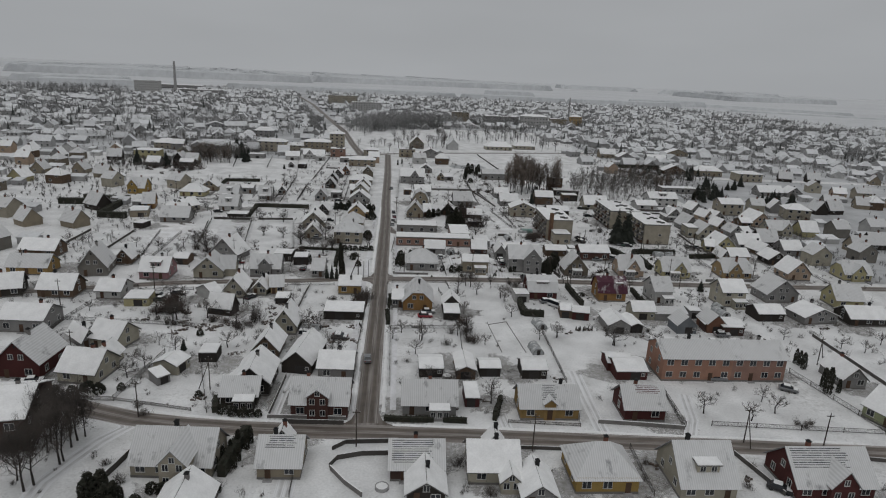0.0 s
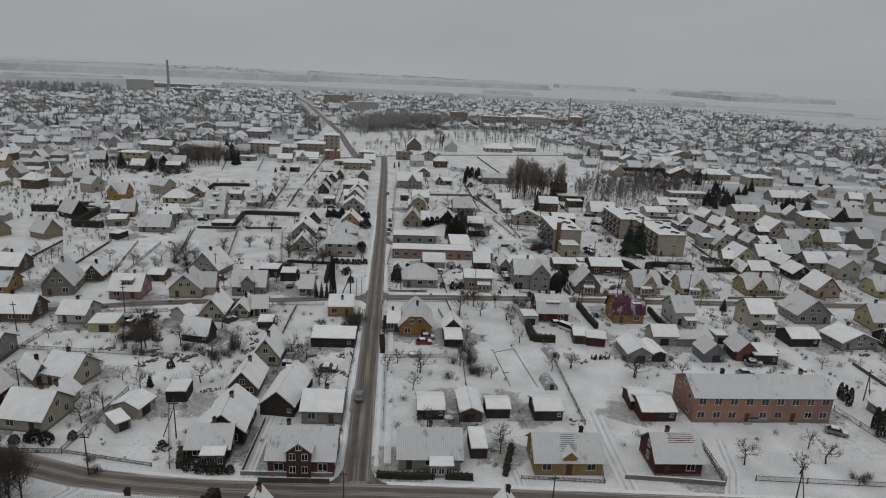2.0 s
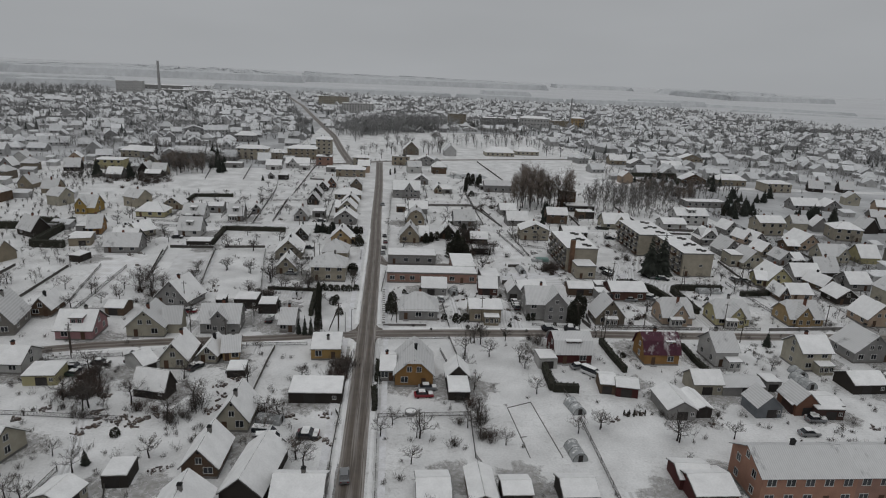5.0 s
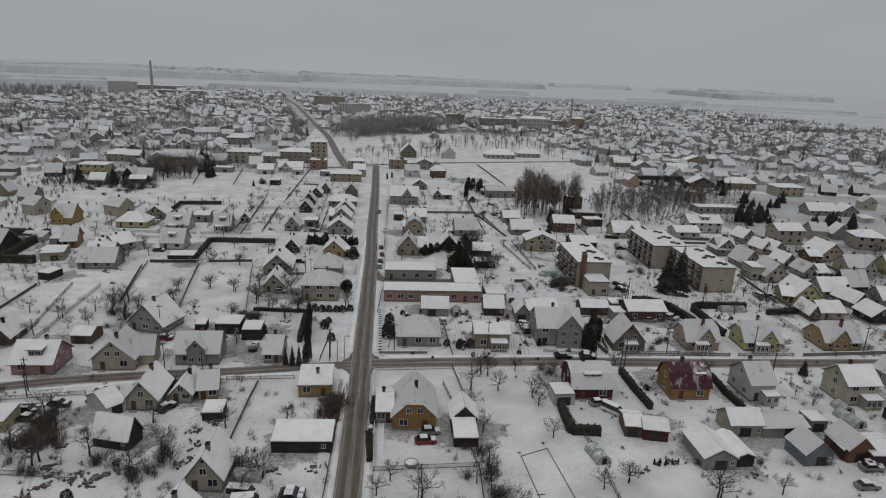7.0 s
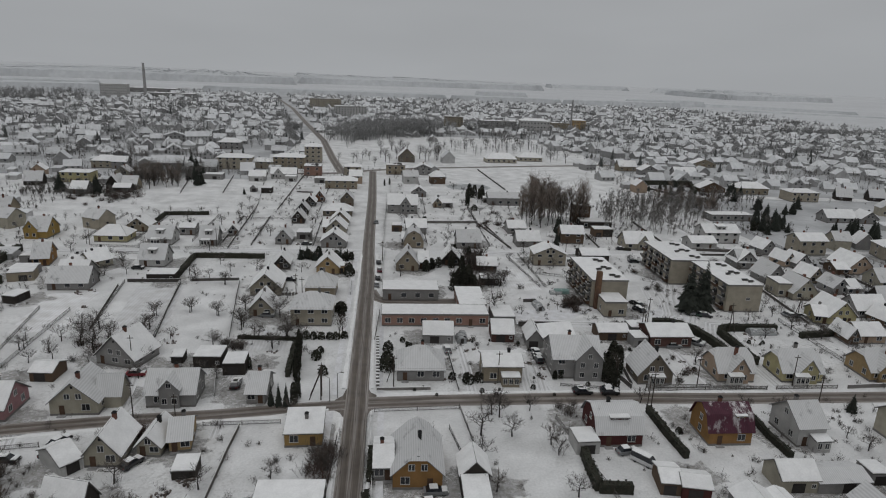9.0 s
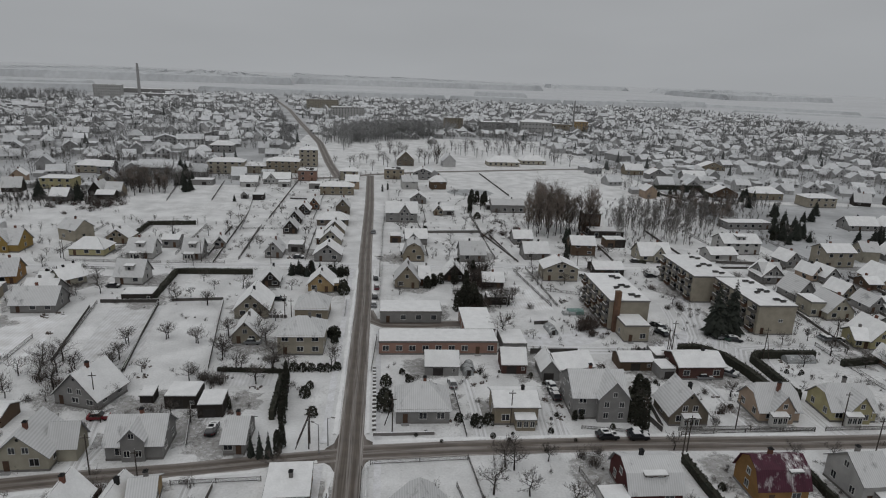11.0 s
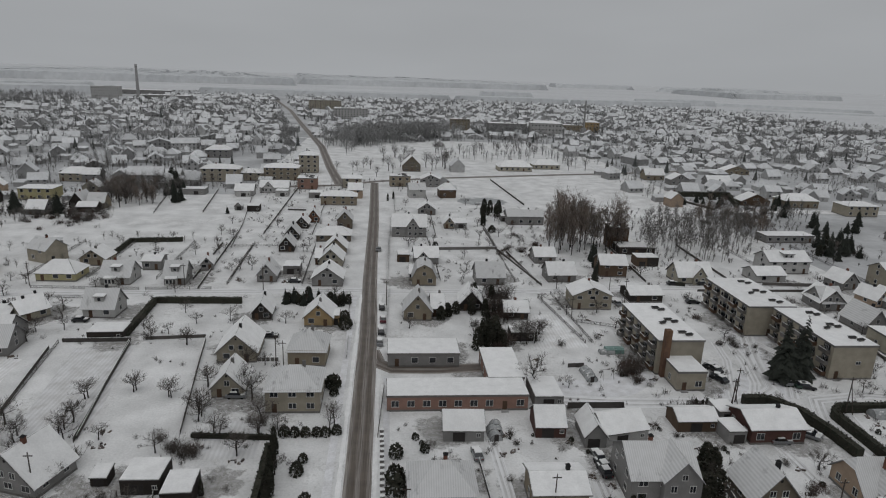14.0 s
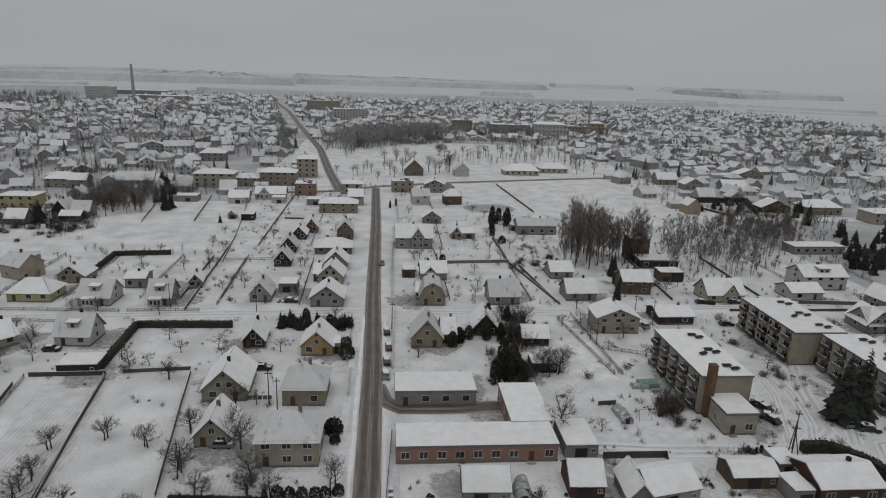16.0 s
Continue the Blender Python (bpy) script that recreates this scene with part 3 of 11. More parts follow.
def window_data(w, h):
    """Shared meshes of a window with white frame, mullion and sill, and of its pane; it looks along -y."""
    key = (round(w, 1), round(h, 1))
    if key not in WIN:
        f, t = Mesh(), 0.075
        f.box(-w / 2 - t, w / 2 + t, -0.07, 0.0, h, h + t)
        f.box(-w / 2 - t * 1.5, w / 2 + t * 1.5, -0.14, 0.0, -t, 0)
        f.box(-w / 2 - t, -w / 2, -0.07, 0.0, 0, h)
        f.box(w / 2, w / 2 + t, -0.07, 0.0, 0, h)
        f.box(-0.04, 0.04, -0.06, 0.0, 0, h)
        if w > 1.5:
            f.box(-w / 4 - 0.03, -w / 4 + 0.03, -0.055, 0.0, 0, h)
            f.box(w / 4 - 0.03, w / 4 + 0.03, -0.055, 0.0, 0, h)
        p = Mesh().box(-w / 2, w / 2, -0.03, -0.002, 0, h)
        whole = Mesh()
        a, c, t2 = w / 2, h, 0.09
        whole.v = [(-a - t2, -0.06, -t2), (a + t2, -0.06, -t2), (a + t2, -0.06, c + t2), (-a - t2, -0.06, c + t2), (-a, -0.06, 0), (a, -0.06, 0), (a, -0.06, c), (-a, -0.06, c),
                   (-a, -0.01, 0), (a, -0.01, 0), (a, -0.01, c), (-a, -0.01, c), (-a - t2, 0, -t2), (a + t2, 0, -t2), (a + t2, 0, c + t2), (-a - t2, 0, c + t2)]
        whole.f = [(i, (i + 1) % 4, 4 + (i + 1) % 4, 4 + i) for i in range(4)] + [(4 + i, 4 + (i + 1) % 4, 8 + (i + 1) % 4, 8 + i) for i in range(4)] + [((i + 1) % 4, i, 12 + i, 12 + (i + 1) % 4) for i in range(4)] + [(8, 9, 10, 11)]
        d = whole.data("window", TRIM)
        d.materials.append(GLASS)
        d.polygons[12].material_index = 1
        WIN[key] = (fixed_normals(f.data("window", TRIM)), fixed_normals(p.data("pane", GLASS)), d)
    return WIN[key]


def window(parent, x, y, z, turn, w=1.1, h=1.25):
    f, p, whole = window_data(w, h)
    root = parent.parent or parent
    near = root.matrix_basis.translation.y < 262
    ob = part("window", f if near else whole, None, parent, at=pose(x, y, z, 0, 0, turn))
    if near:
        part("pane", p, None, ob)
    return ob


def windows_on(parent, n, length, z, turn, origin, w=1.1, h=1.25, skip=()):
    """n windows evenly along a wall that starts at origin and runs along its own x."""
    c, s = math.cos(radians(turn)), math.sin(radians(turn))
    for i in range(n):
        if i in skip:
            continue
        u = length * (i + 0.5) / n
        window(parent, origin[0] + c * u, origin[1] + s * u, z, turn, w, h)


def add_roof(parent, planes, cover, name="roof", snow_by=0.08):
    m = Mesh()
    for pl in planes:
        m.slab(pl, 0.14)
    roof = part(name, m, ROOFS[cover], parent)
    if cover == "snow":
        s = Mesh()
        for pl in planes:
            s.slab(shrink(pl, snow_by), 0.16, 0.15)
        part("snow_cover", s, SNOW, roof, "even layer of fresh snow")
    return roof


def chimney(parent, x, y, z, h=1.5, size=0.6, material=None):
    m = Mesh().box(-size / 2, size / 2, -size / 2, size / 2, -1.6, h)
    ob = part("chimney", m, material or BRICK, parent, at=pose(x, y, z))
    if y < 24 and parent.matrix_basis.translation.y > 225:
        return ob
    part("chimney_cap", Mesh().box(-size * 0.62, size * 0.62, -size * 0.62, size * 0.62, h, h + 0.14).box(-size * 0.3, size * 0.3, -size * 0.3, size * 0.3, h + 0.14, h + 0.35), SOOT, ob)
    return ob


PLACED = []
ROOF_WORDS = {"snow": "snow-covered", "thin": "frosted grey corrugated", "rust": "patchy rust-red", "purple": "plum-coloured half-snowed"}
SHAPE_WORDS = {"gx": "gable", "gy": "gable", "hip": "hipped", "half_y": "half-hipped", "half": "half-hipped", "gam": "gambrel", "gam_y": "gambrel", "flat": "flat", "lean": "lean-to"}
house_rnd = random.Random(11)


def house(x, y, rot, w, d, eave, ridge, roof, wall, cover="snow", cross=None, dormer=None, floors=0, shed=0, porch=0, bay=0, balc=0, cross2=0, stack=0):
    """A building whose front wall's middle stands at x, y; the front looks along -y before it is turned by rot degrees."""
    rnd = house_rnd
    floors = floors or (2 if eave > 4.9 else 1)
    if shed:
        name = "garage" if roof == "flat" and w > 5.5 else "shed"
    else:
        name = "apartment_building" if floors >= 3 else ("shop_building" if wall == "brick_red" and roof == "flat" else "house")
    storeys = {1: "", 2: "two-storey ", 3: "three-storey ", 4: "four-storey ", 5: "five-storey "}[floors]
    label = f"{storeys}{WALLS[wall][1]} {name.replace('_', ' ')} with {ROOF_WORDS[cover]} {SHAPE_WORDS[roof]} roof"
    if dormer and len(label.split()) < 11:
        label += " and dormer"
    elif cross and len(label.split()) < 10:
        label += " and front gable"
    ob = thing(name, pose(x, y, 0, 0, 0, rot), label, name.replace("_", " "))
    c, s = math.cos(radians(rot)), math.sin(radians(rot))
    PLACED.append((x - s * d / 2, y + c * d / 2, 0.5 * math.hypot(w, d) + 1.2))
    wm = WALL_MATS[wall]
    planes, gables = roof_shape(roof, w, d, eave, ridge, 0.3 if shed else 0.5)
    part("wall", body_mesh(roof, w, d, eave, ridge), wm, ob)
    rf = add_roof(ob, planes, cover)
    if not shed:
        part("plinth", Mesh().box(-w / 2 - 0.05, w / 2 + 0.05, -0.05, d + 0.05, 0, 0.45), PLINTH, ob)
    if shed:
        dw = min(2.4, w * 0.6)
        part("door", Mesh().box(-dw / 2, dw / 2, -0.06, 0.0, 0.05, min(2.0, eave - 0.25)), DOOR_D, ob, at=pose(w * rnd.uniform(-0.12, 0.12), 0, 0))
        if w > 5 and d > 4:
            window(ob, w * 0.36, 0, 1.1, 0, 0.7, 0.7)
        return ob
    # windows, floor by floor, on the front and both sides
    step = (eave / floors)
    nf, ns = (max(2, int(w / 3.3)), max(1, int(d / 4.2))) if y < 262 else (max(2, int(w / 3.8)), 1 if floors < 3 else int(d / 4))
    door_at = rnd.randrange(nf) if not (cross or bay) else nf // 2
    for k in range(floors):
        z = k * step + 1.15
        hh = min(1.35, step - 1.5)
        if not balc:
            windows_on(ob, nf, w, z, 0, (-w / 2, 0), 1.5, hh, skip=(door_at,) if k == 0 else ())
        elif k == floors - 2:
            window(ob, w * 0.12, 0, z, 0, 1.2, 0.8)
        if x < 30 and y < 440:
            windows_on(ob, ns, d, z, 90, (w / 2, 0), 1.1, hh)
        if x > -12 and y < 440:
            windows_on(ob, ns, d, z, -90, (-w / 2, d), 1.1, hh)
    dx = -w / 2 + w * (door_at + 0.5) / nf
    if not cross:
        dr = part("door", Mesh().box(-0.5, 0.5, -0.06, 0, 0.2, 2.25), DOOR_B, ob, at=pose(dx, 0, 0))
        if y < 262:
            part("doorstep", Mesh().box(-0.8, 0.8, -0.9, 0, 0, 0.2), CONCRETE, dr)
    up = ridge - eave
    if roof in ("gy", "half_y", "gam_y") and up > 2:
        n2 = 2 if w > 8 else 1
        for i in range(n2):
            window(ob, (i - (n2 - 1) / 2) * 2.2, 0, eave + up * 0.10, 0, 1.0, 1.15)
        part("vent", Mesh().box(-0.22, 0.22, -0.05, 0, 0, 0.5), SOOT, ob, at=pose(0, 0, eave + up * 0.66))
    if roof in ("gx", "gam") and up > 2.4:
        for sx, turn in ((w / 2, 90),) if x < 6 else ((-w / 2, -90),):
            window(ob, sx, d / 2, eave + up * 0.12, turn, 1.0, 1.15)
    if roof == "flat":
        rim = Mesh()
        for a in ((-w / 2 - 0.16, w / 2 + 0.16, -0.16, 0.1), (-w / 2 - 0.16, w / 2 + 0.16, d - 0.1, d + 0.16), (-w / 2 - 0.16, -w / 2 + 0.1, 0.1, d - 0.1), (w / 2 - 0.1, w / 2 + 0.16, 0.1, d - 0.1)):
            rim.box(*a, ridge - 0.35, ridge + 0.12)
        part("parapet", rim, PLINTH, ob)
        if floors >= 2:
            for i in range(max(2, int(d / 7))):
                vy = d * (i + 0.5) / max(2, int(d / 7))
                for j, (ox, oy) in enumerate(((0.16, 0.0), (0.26, -1.5), (-0.04, -2.2))[:3 if i % 2 else 2]):
                    vent = part("roof_vent", Mesh().box(-0.8, 0.8, -0.35, 0.35, 0, 0.55), PLINTH, ob, at=pose(w * ox, vy + oy, ridge, 0, 0, 12 * j))
                    part("vent_cap", Mesh().box(-1.0, 1.0, -0.5, 0.5, 0.58, 0.7), SOOT, vent)
    else:
        mats = (BRICK, PLINTH, SOOT)
        cx = rnd.uniform(-0.25, 0.25)
        px, py = (cx * w, d * 0.5 + 0.3) if roof in ("gx", "gam", "hip") else (0.3, d * (0.5 + cx))
        chimney(ob, px, py, ridge - 0.1, 0.9, 0.65, mats[rnd.randrange(3)])
    if cross:
        fx, cw, ce, cr, outw = cross
        gx = fx * w
        depth = outw + d / 2
        wing = part("gable_wing", body_mesh("gy", cw, depth, ce, cr), wm, ob, at=pose(gx, -outw, 0))
        pl, _ = roof_shape("gy", cw, depth, ce, cr, 0.35)
        add_roof(wing, pl, cover)
        if cw > 3:
            for k in range(max(1, int(ce / 2.4))):
                windows_on(wing, 2, cw, 1.1 + 2.5 * k, 0, (-cw / 2, 0), 0.95, 1.2)
            window(wing, 0, 0, ce + 0.15, 0, 0.85, 1.0)
        else:
            part("door", Mesh().box(-0.55, 0.55, -0.08, -0.01, 0.2, 2.4), DOOR_B, wing)
    if cross2:
        wing = part("gable_wing", body_mesh("gx", w * 0.5, d * 0.55, eave, ridge - 0.6), wm, ob, at=pose(w * 0.62, d * 0.3, 0))
        pl, _ = roof_shape("gx", w * 0.5, d * 0.55, eave, ridge - 0.6, 0.4)
        add_roof(wing, pl, cover)
    if dormer:
        fx, dw = dormer
        zf = eave + up * 0.28
        zt = min(ridge - 0.25, zf + 1.6)
        yf = (zf - eave) / up * d / 2
        dm = part("dormer", Mesh().box(-dw / 2, dw / 2, 0, d / 2 - yf, -0.4, zt - zf), wm, ob, at=pose(fx * w, yf, zf))
        add_roof(dm, [[(-dw / 2 - 0.3, -0.4, zt - zf), (dw / 2 + 0.3, -0.4, zt - zf), (dw / 2 + 0.3, d / 2 - yf, zt - zf + 0.25), (-dw / 2 - 0.3, d / 2 - yf, zt - zf + 0.25)]], "snow", "dormer_roof")
        windows_on(dm, max(1, int(dw / 1.4)), dw, 0.2, 0, (-dw / 2, 0), 0.9, 0.95)
    if porch:
        pw = min(4.0, w * 0.55)
        ph = min(2.6, eave - 0.2)
        po = part("porch", Mesh().box(-pw / 2, pw / 2, -2.2, -0.02, 0, ph), wm, ob, at=pose(w * 0.18, 0, 0))
        add_roof(po, [[(-pw / 2 - 0.25, -2.5, ph), (pw / 2 + 0.25, -2.5, ph), (pw / 2 + 0.25, 0, ph + 0.35), (-pw / 2 - 0.25, 0, ph + 0.35)]], "snow", "porch_roof")
        windows_on(po, max(2, int(pw / 1.2)), pw, 0.9, 0, (-pw / 2, -2.2), 0.85, 1.2)
    if bay:
        bx = -w * 0.12 if roof != "gy" else 0
        oy = cross[4] if cross else 0
        bo = part("bay_window", Mesh().prism([(-1.7, 0.0), (1.7, 0.0), (1.7, 2.5), (-1.7, 2.5)], -oy - 1.3, -oy - 0.02, "y"), TRIM, ob, at=pose(bx, 0, 0.1))
        windows_on(bo, 3, 3.3, 0.8, 0, (-1.65, -oy - 1.3), 0.75, 1.3)
        add_roof(bo, [[(-1.95, -oy - 1.6, 2.5), (1.95, -oy - 1.6, 2.5), (1.95, -oy, 2.9), (-1.95, -oy, 2.9)]], "snow", "bay_roof")
    if stack:
        part("boiler_chimney", Mesh().box(-0.75, 0.75, -0.75, 0.75, 0, ridge + 3.2), STACK_BRICK, ob, "tall orange-brown brick chimney", at=pose(-w / 2 + 1.6, -0.8, 0))
    if balc:
        n = max(3, int(d / 4.2))
        for k in range(floors):
            for i in range(n):
                b = Mesh().box(-1.5, 1.5, 0, 1.1, -0.12, 0).box(-1.5, 1.5, 1.02, 1.1, 0, 0.95).box(-1.5, -1.42, 0, 1.02, 0, 0.95).box(1.42, 1.5, 0, 1.02, 0, 0.95)
                bo = part("balcony", b, (DOOR_B, PLINTH, POST)[(i * 7 + k) % 3], ob, at=pose(-w / 2, d * (i + 0.5) / n, 0.7 + k * step, 0, 0, 90))
                part("snow_ledge", Mesh().box(-1.5, 1.5, 1.0, 1.12, 0.955, 1.03), SNOW, bo)
                # door and window as one dark panel, also standing for the recess's shade
                part("balcony_door", Mesh().box(-1.25, 1.0, 0.012, 0.05, 0.0, 2.1), GLASS, bo, "dark glazed balcony door and window, also standing for recess shade")
    return ob


TILE_DARK = mat("bare_roof_tile_dark", (0.10, 0.10, 0.10), (0.06, 0.06, 0.062), 1.5, snow=0.2, snow_scale=2.0)
TILE_RED = mat("bare_roof_tile_red", (0.14, 0.045, 0.035), (0.09, 0.035, 0.03), 1.5, snow=0.2, snow_scale=2.0)


def bare_rows(ob, w, d, eave, ridge, at, half, n, tone="dark"):
    """Rows of tile edges where the snow has melted off the front slope, below the ridge, with ragged ends."""
    rnd = random.Random(int(w * 100 + n))
    m = Mesh()
    slope = (ridge - eave) / (d / 2)
    for i in range(n):
        y = d / 2 - 0.3 - i * 0.3
        reach = half * rnd.uniform(0.75, 1.1)
        u = at * w / 2 - reach
        end = at * w / 2 + half * rnd.uniform(0.75, 1.1)
        while u < end:
            ln = rnd.uniform(1.0, 4.5)
            b = max(-w / 2 + 0.2, u), min(w / 2 - 0.2, u + ln, end)
            t = rnd.uniform(0.03, 0.06)
            if b[1] > b[0]:
                z = eave + slope * y + 0.02
                lo, hi = z - t * slope, z + t * slope
                m.add([(b[0], y - t, lo), (b[1], y - t, lo), (b[1], y + t, hi), (b[0], y + t, hi), (b[0], y - t, lo - 0.06), (b[1], y - t, lo - 0.06), (b[1], y + t, hi - 0.06), (b[0], y + t, hi - 0.06)],
                      [(0, 1, 2, 3), (0, 4, 5, 1), (1, 5, 6, 2), (2, 6, 7, 3), (3, 7, 4, 0)])
            u += ln + rnd.uniform(0.02, 0.2)
    part("bare_tiles", m, TILE_RED if tone == "red" else TILE_DARK, ob, "rows of bare roof tiles showing through the snow")
    return ob


TRACKS = [0]


def track(pts, width=2.2):
    TRACKS[0] += 1
    strip("track", pts, width, ROAD_LANE, 0.006 + 0.0042 * (TRACKS[0] % 4), "faint wheel tracks in the snow of a drive", "track")


track([(-29.5, 206), (-29, 216), (-30, 226)])
track([(-46.5, 200), (-45.5, 208), (-46, 219)], 3.0)
track([(26.6, 206), (26.8, 218), (26.5, 232)])
track([(44.0, 207), (43.5, 218), (45.5, 230)], 2.6)
track([(48.8, 109), (49.2, 122), (50, 136)], 3.0)
track([(66.2, 107), (70, 114), (73, 125)], 2.6)
track([(-18.3, 112), (-18.0, 124), (-17.5, 134)])
track([(29.5, 109), (29, 116)], 2.2)
track([(85.5, 206), (84, 218), (84, 230)], 2.6)
track([(99, 249), (104, 258), (109, 270)], 3.0)
track([(88, 246), (94, 256), (98, 268), (101, 284)], 2.4)
track([(-64, 193), (-58, 172), (-50, 150), (-46, 132)], 2.2)
strip("garden_plot", [(-58.5, 237), (-65.0, 278)], 14, FURROW, 0.012, "furrowed vegetable plot under thin snow", "garden plot")
strip("garden_plot", [(-84.0, 240), (-88.0, 270)], 14, FURROW, 0.012, "furrowed vegetable plot under thin snow", "garden plot")
strip("garden_plot", [(52, 276), (52, 300)], 15, FURROW, 0.012, "furrowed vegetable plot under thin snow", "garden plot")
strip("garden_plot", [(-24, 229), (-24, 242)], 11, FURROW, 0.012, "furrowed vegetable plot under thin snow", "garden plot")


# ---------------------------------------------------------------- buildings, street by street
house(-63.9, 101.0, 9.4, 9.6, 14.0, 7, 10, 'gx', 'brick_dark', 'snow')
house(-31.7, 94.2, -2.6, 13.6, 9.0, 3.0, 7.4, 'gx', 'tan_pale', 'thin', cross=(0.12, 4.6, 5.0, 7.6, 3.0))
bare_rows(house(-13.5, 93.9, -0.5, 7.3, 8.5, 2.8, 6.2, 'gx', 'tan', 'thin'), 7.3, 8.5, 2.8, 6.2, 0.0, 2.6, 6)
house(-14.3, 102.5, 0.1, 3.2, 2.6, 2.4, 4.6, 'gy', 'tan', 'snow')
bare_rows(house(10.4, 93.4, -0.0, 9.2, 8.0, 2.8, 6.0, 'gx', 'brick_dark', 'thin'), 9.2, 8.0, 2.8, 6.0, -0.2, 3.6, 11)
house(11.8, 87.3, -0.1, 6.3, 8.0, 2.3, 4.4, 'gy', 'wood_dark', 'snow')
house(23.9, 92.4, -1.2, 8.9, 8.5, 3.0, 6.3, 'gx', 'cream', 'snow', cross=(0.3, 3.4, 2.6, 4.2, 2.6))
house(25.2, 101.1, 0.1, 3.4, 2.6, 2.6, 4.8, 'gy', 'grey', 'snow')
house(43.4, 89.9, -0.1, 11.1, 10.0, 3.2, 7.2, 'hip', 'yellow', 'thin')
house(60.8, 88.1, -0.1, 9.9, 11.0, 3.0, 8.4, 'gx', 'cream', 'thin', dormer=(0, 4.0))
bare_rows(house(83.8, 88.0, -0.1, 14.3, 10.0, 3.0, 7.6, 'gx', 'red_dark', 'thin', cross=(0.05, 5.0, 3.6, 6.6, 1.0)), 14.3, 10.0, 3.0, 7.6, -0.3, 6.0, 9)
house(30.8, 86.2, -0.1, 5.7, 8.0, 2.4, 4.6, 'gy', 'grey', 'snow')
house(-26.6, 81.6, -0.1, 7.9, 8.0, 2.4, 5.6, 'gy', 'grey', 'snow')
house(-26.0, 117.9, 1.1, 7.3, 8.0, 2.8, 5.2, 'gx', 'wood_dark', 'thin', porch=1)
house(-24.6, 122.5, 0, 7.6, 11, 3.4, 6.8, 'gy', 'wood_dark', 'snow')
house(-9.0, 113.5, -1.9, 11.4, 9.0, 3.6, 7.2, 'gx', 'brick_red', 'thin', cross=(-0.02, 4.2, 5.4, 7.0, 0.6))
house(-7.4, 130.1, -2.3, 7.8, 8.0, 3.2, 5.6, 'gx', 'grey', 'snow')
house(-16.6, 133.0, -8.1, 7.0, 14.0, 2.6, 5.6, 'gy', 'wood_dark', 'snow', shed=1)
house(-25.2, 140.6, -2.1, 6.0, 9.0, 2.6, 6.0, 'gy', 'brown', 'snow')
house(13.6, 115.0, -0.6, 11.1, 8.0, 2.9, 6.4, 'gx', 'grey', 'thin', porch=1)
house(23.0, 118.6, 0.4, 3.1, 6.0, 2.3, 2.9, 'lean', 'red_dark', 'snow', shed=1)
house(14.7, 132.0, 0.6, 5.5, 7.0, 2.4, 3.6, 'gx', 'wood_dark', 'snow', shed=1)
house(22.9, 131.1, 0.6, 4.4, 9.0, 2.4, 3.4, 'gy', 'brown', 'snow', shed=1)
house(28.8, 132.6, 0.6, 4.9, 5.0, 2.4, 3.2, 'gx', 'wood_dark', 'snow', shed=1)
house(39.3, 131.8, 0.6, 5.9, 6.0, 2.5, 3.8, 'gx', 'wood_dark', 'snow', shed=1)
bare_rows(house(38.7, 113.6, -0.5, 12.2, 8.0, 3.1, 6.3, 'gx', 'yellow_dark', 'thin', cross=(0.0, 2.4, 4.0, 5.0, 0.1)), 12.2, 8.0, 3.1, 6.3, 0.0, 1.6, 9)
bare_rows(house(59.1, 113.4, -0.9, 8.7, 8.0, 3.2, 6.6, 'gx', 'red_dark', 'thin'), 8.7, 8.0, 3.2, 6.6, 0.2, 2.6, 5, 'red')
house(61.5, 136.3, -3.1, 6.0, 6.0, 2.3, 3.4, 'gx', 'red_dark', 'snow', shed=1)
house(63.0, 131.8, 0.6, 7.5, 8.0, 2.4, 3.8, 'gx', 'red_dark', 'snow', shed=1)
house(78.8, 131.6, 0, 17.2, 10, 6.2, 8.9, 'gx', 'orange', 'thin', floors=2)
house(94.2, 131.7, 0, 13.5, 10, 6.2, 8.9, 'gx', 'brick_pink', 'thin', floors=2)
house(110.8, 112.9, -71.6, 7.0, 9.0, 3.2, 7, 'gx', 'green', 'snow')
house(116.8, 128.5, -1.7, 5.9, 9.0, 2.8, 5.6, 'gy', 'grey', 'snow')
house(-42.3, 133.8, 74.4, 5.1, 6.0, 2.4, 3.6, 'gx', 'cream', 'snow', shed=1)
house(-44.5, 127.4, 45.9, 2.9, 4.0, 2.0, 2.6, 'lean', 'grey', 'snow', shed=1)
house(-38.2, 138.2, 2.3, 4.2, 5.0, 2.2, 2.5, 'flat', 'wood_dark', 'snow', shed=1)
house(-62.8, 126.9, -9.6, 8.6, 9.0, 3.0, 6.6, 'gx', 'cream', 'snow')
house(-60.9, 132.0, -2.0, 4.9, 8.0, 2.6, 5.2, 'gy', 'cream', 'snow')
house(-76.0, 128.9, -3.2, 9.6, 10.4, 4.2, 9.0, 'gy', 'red_dark', 'thin')
house(-64.7, 144.0, -16.5, 7.8, 8.0, 3.2, 6.4, 'gx', 'cream', 'snow')
house(-68.2, 145.0, 47.6, 3.2, 8.0, 2.6, 5.0, 'gy', 'grey', 'snow')
house(-88.9, 153.5, -2.9, 11.2, 9.0, 3.8, 6.4, 'gx', 'grey', 'snow')
house(-93.2, 178.2, -0.8, 10.0, 8.0, 3.0, 6.4, 'gx', 'brown', 'snow')
house(-106.6, 178.1, 17.7, 7.5, 8.0, 3.0, 6.4, 'gx', 'wood_dark', 'snow')
house(-78.2, 178.2, -2.8, 7.2, 8.0, 2.8, 5.2, 'gx', 'white', 'snow')
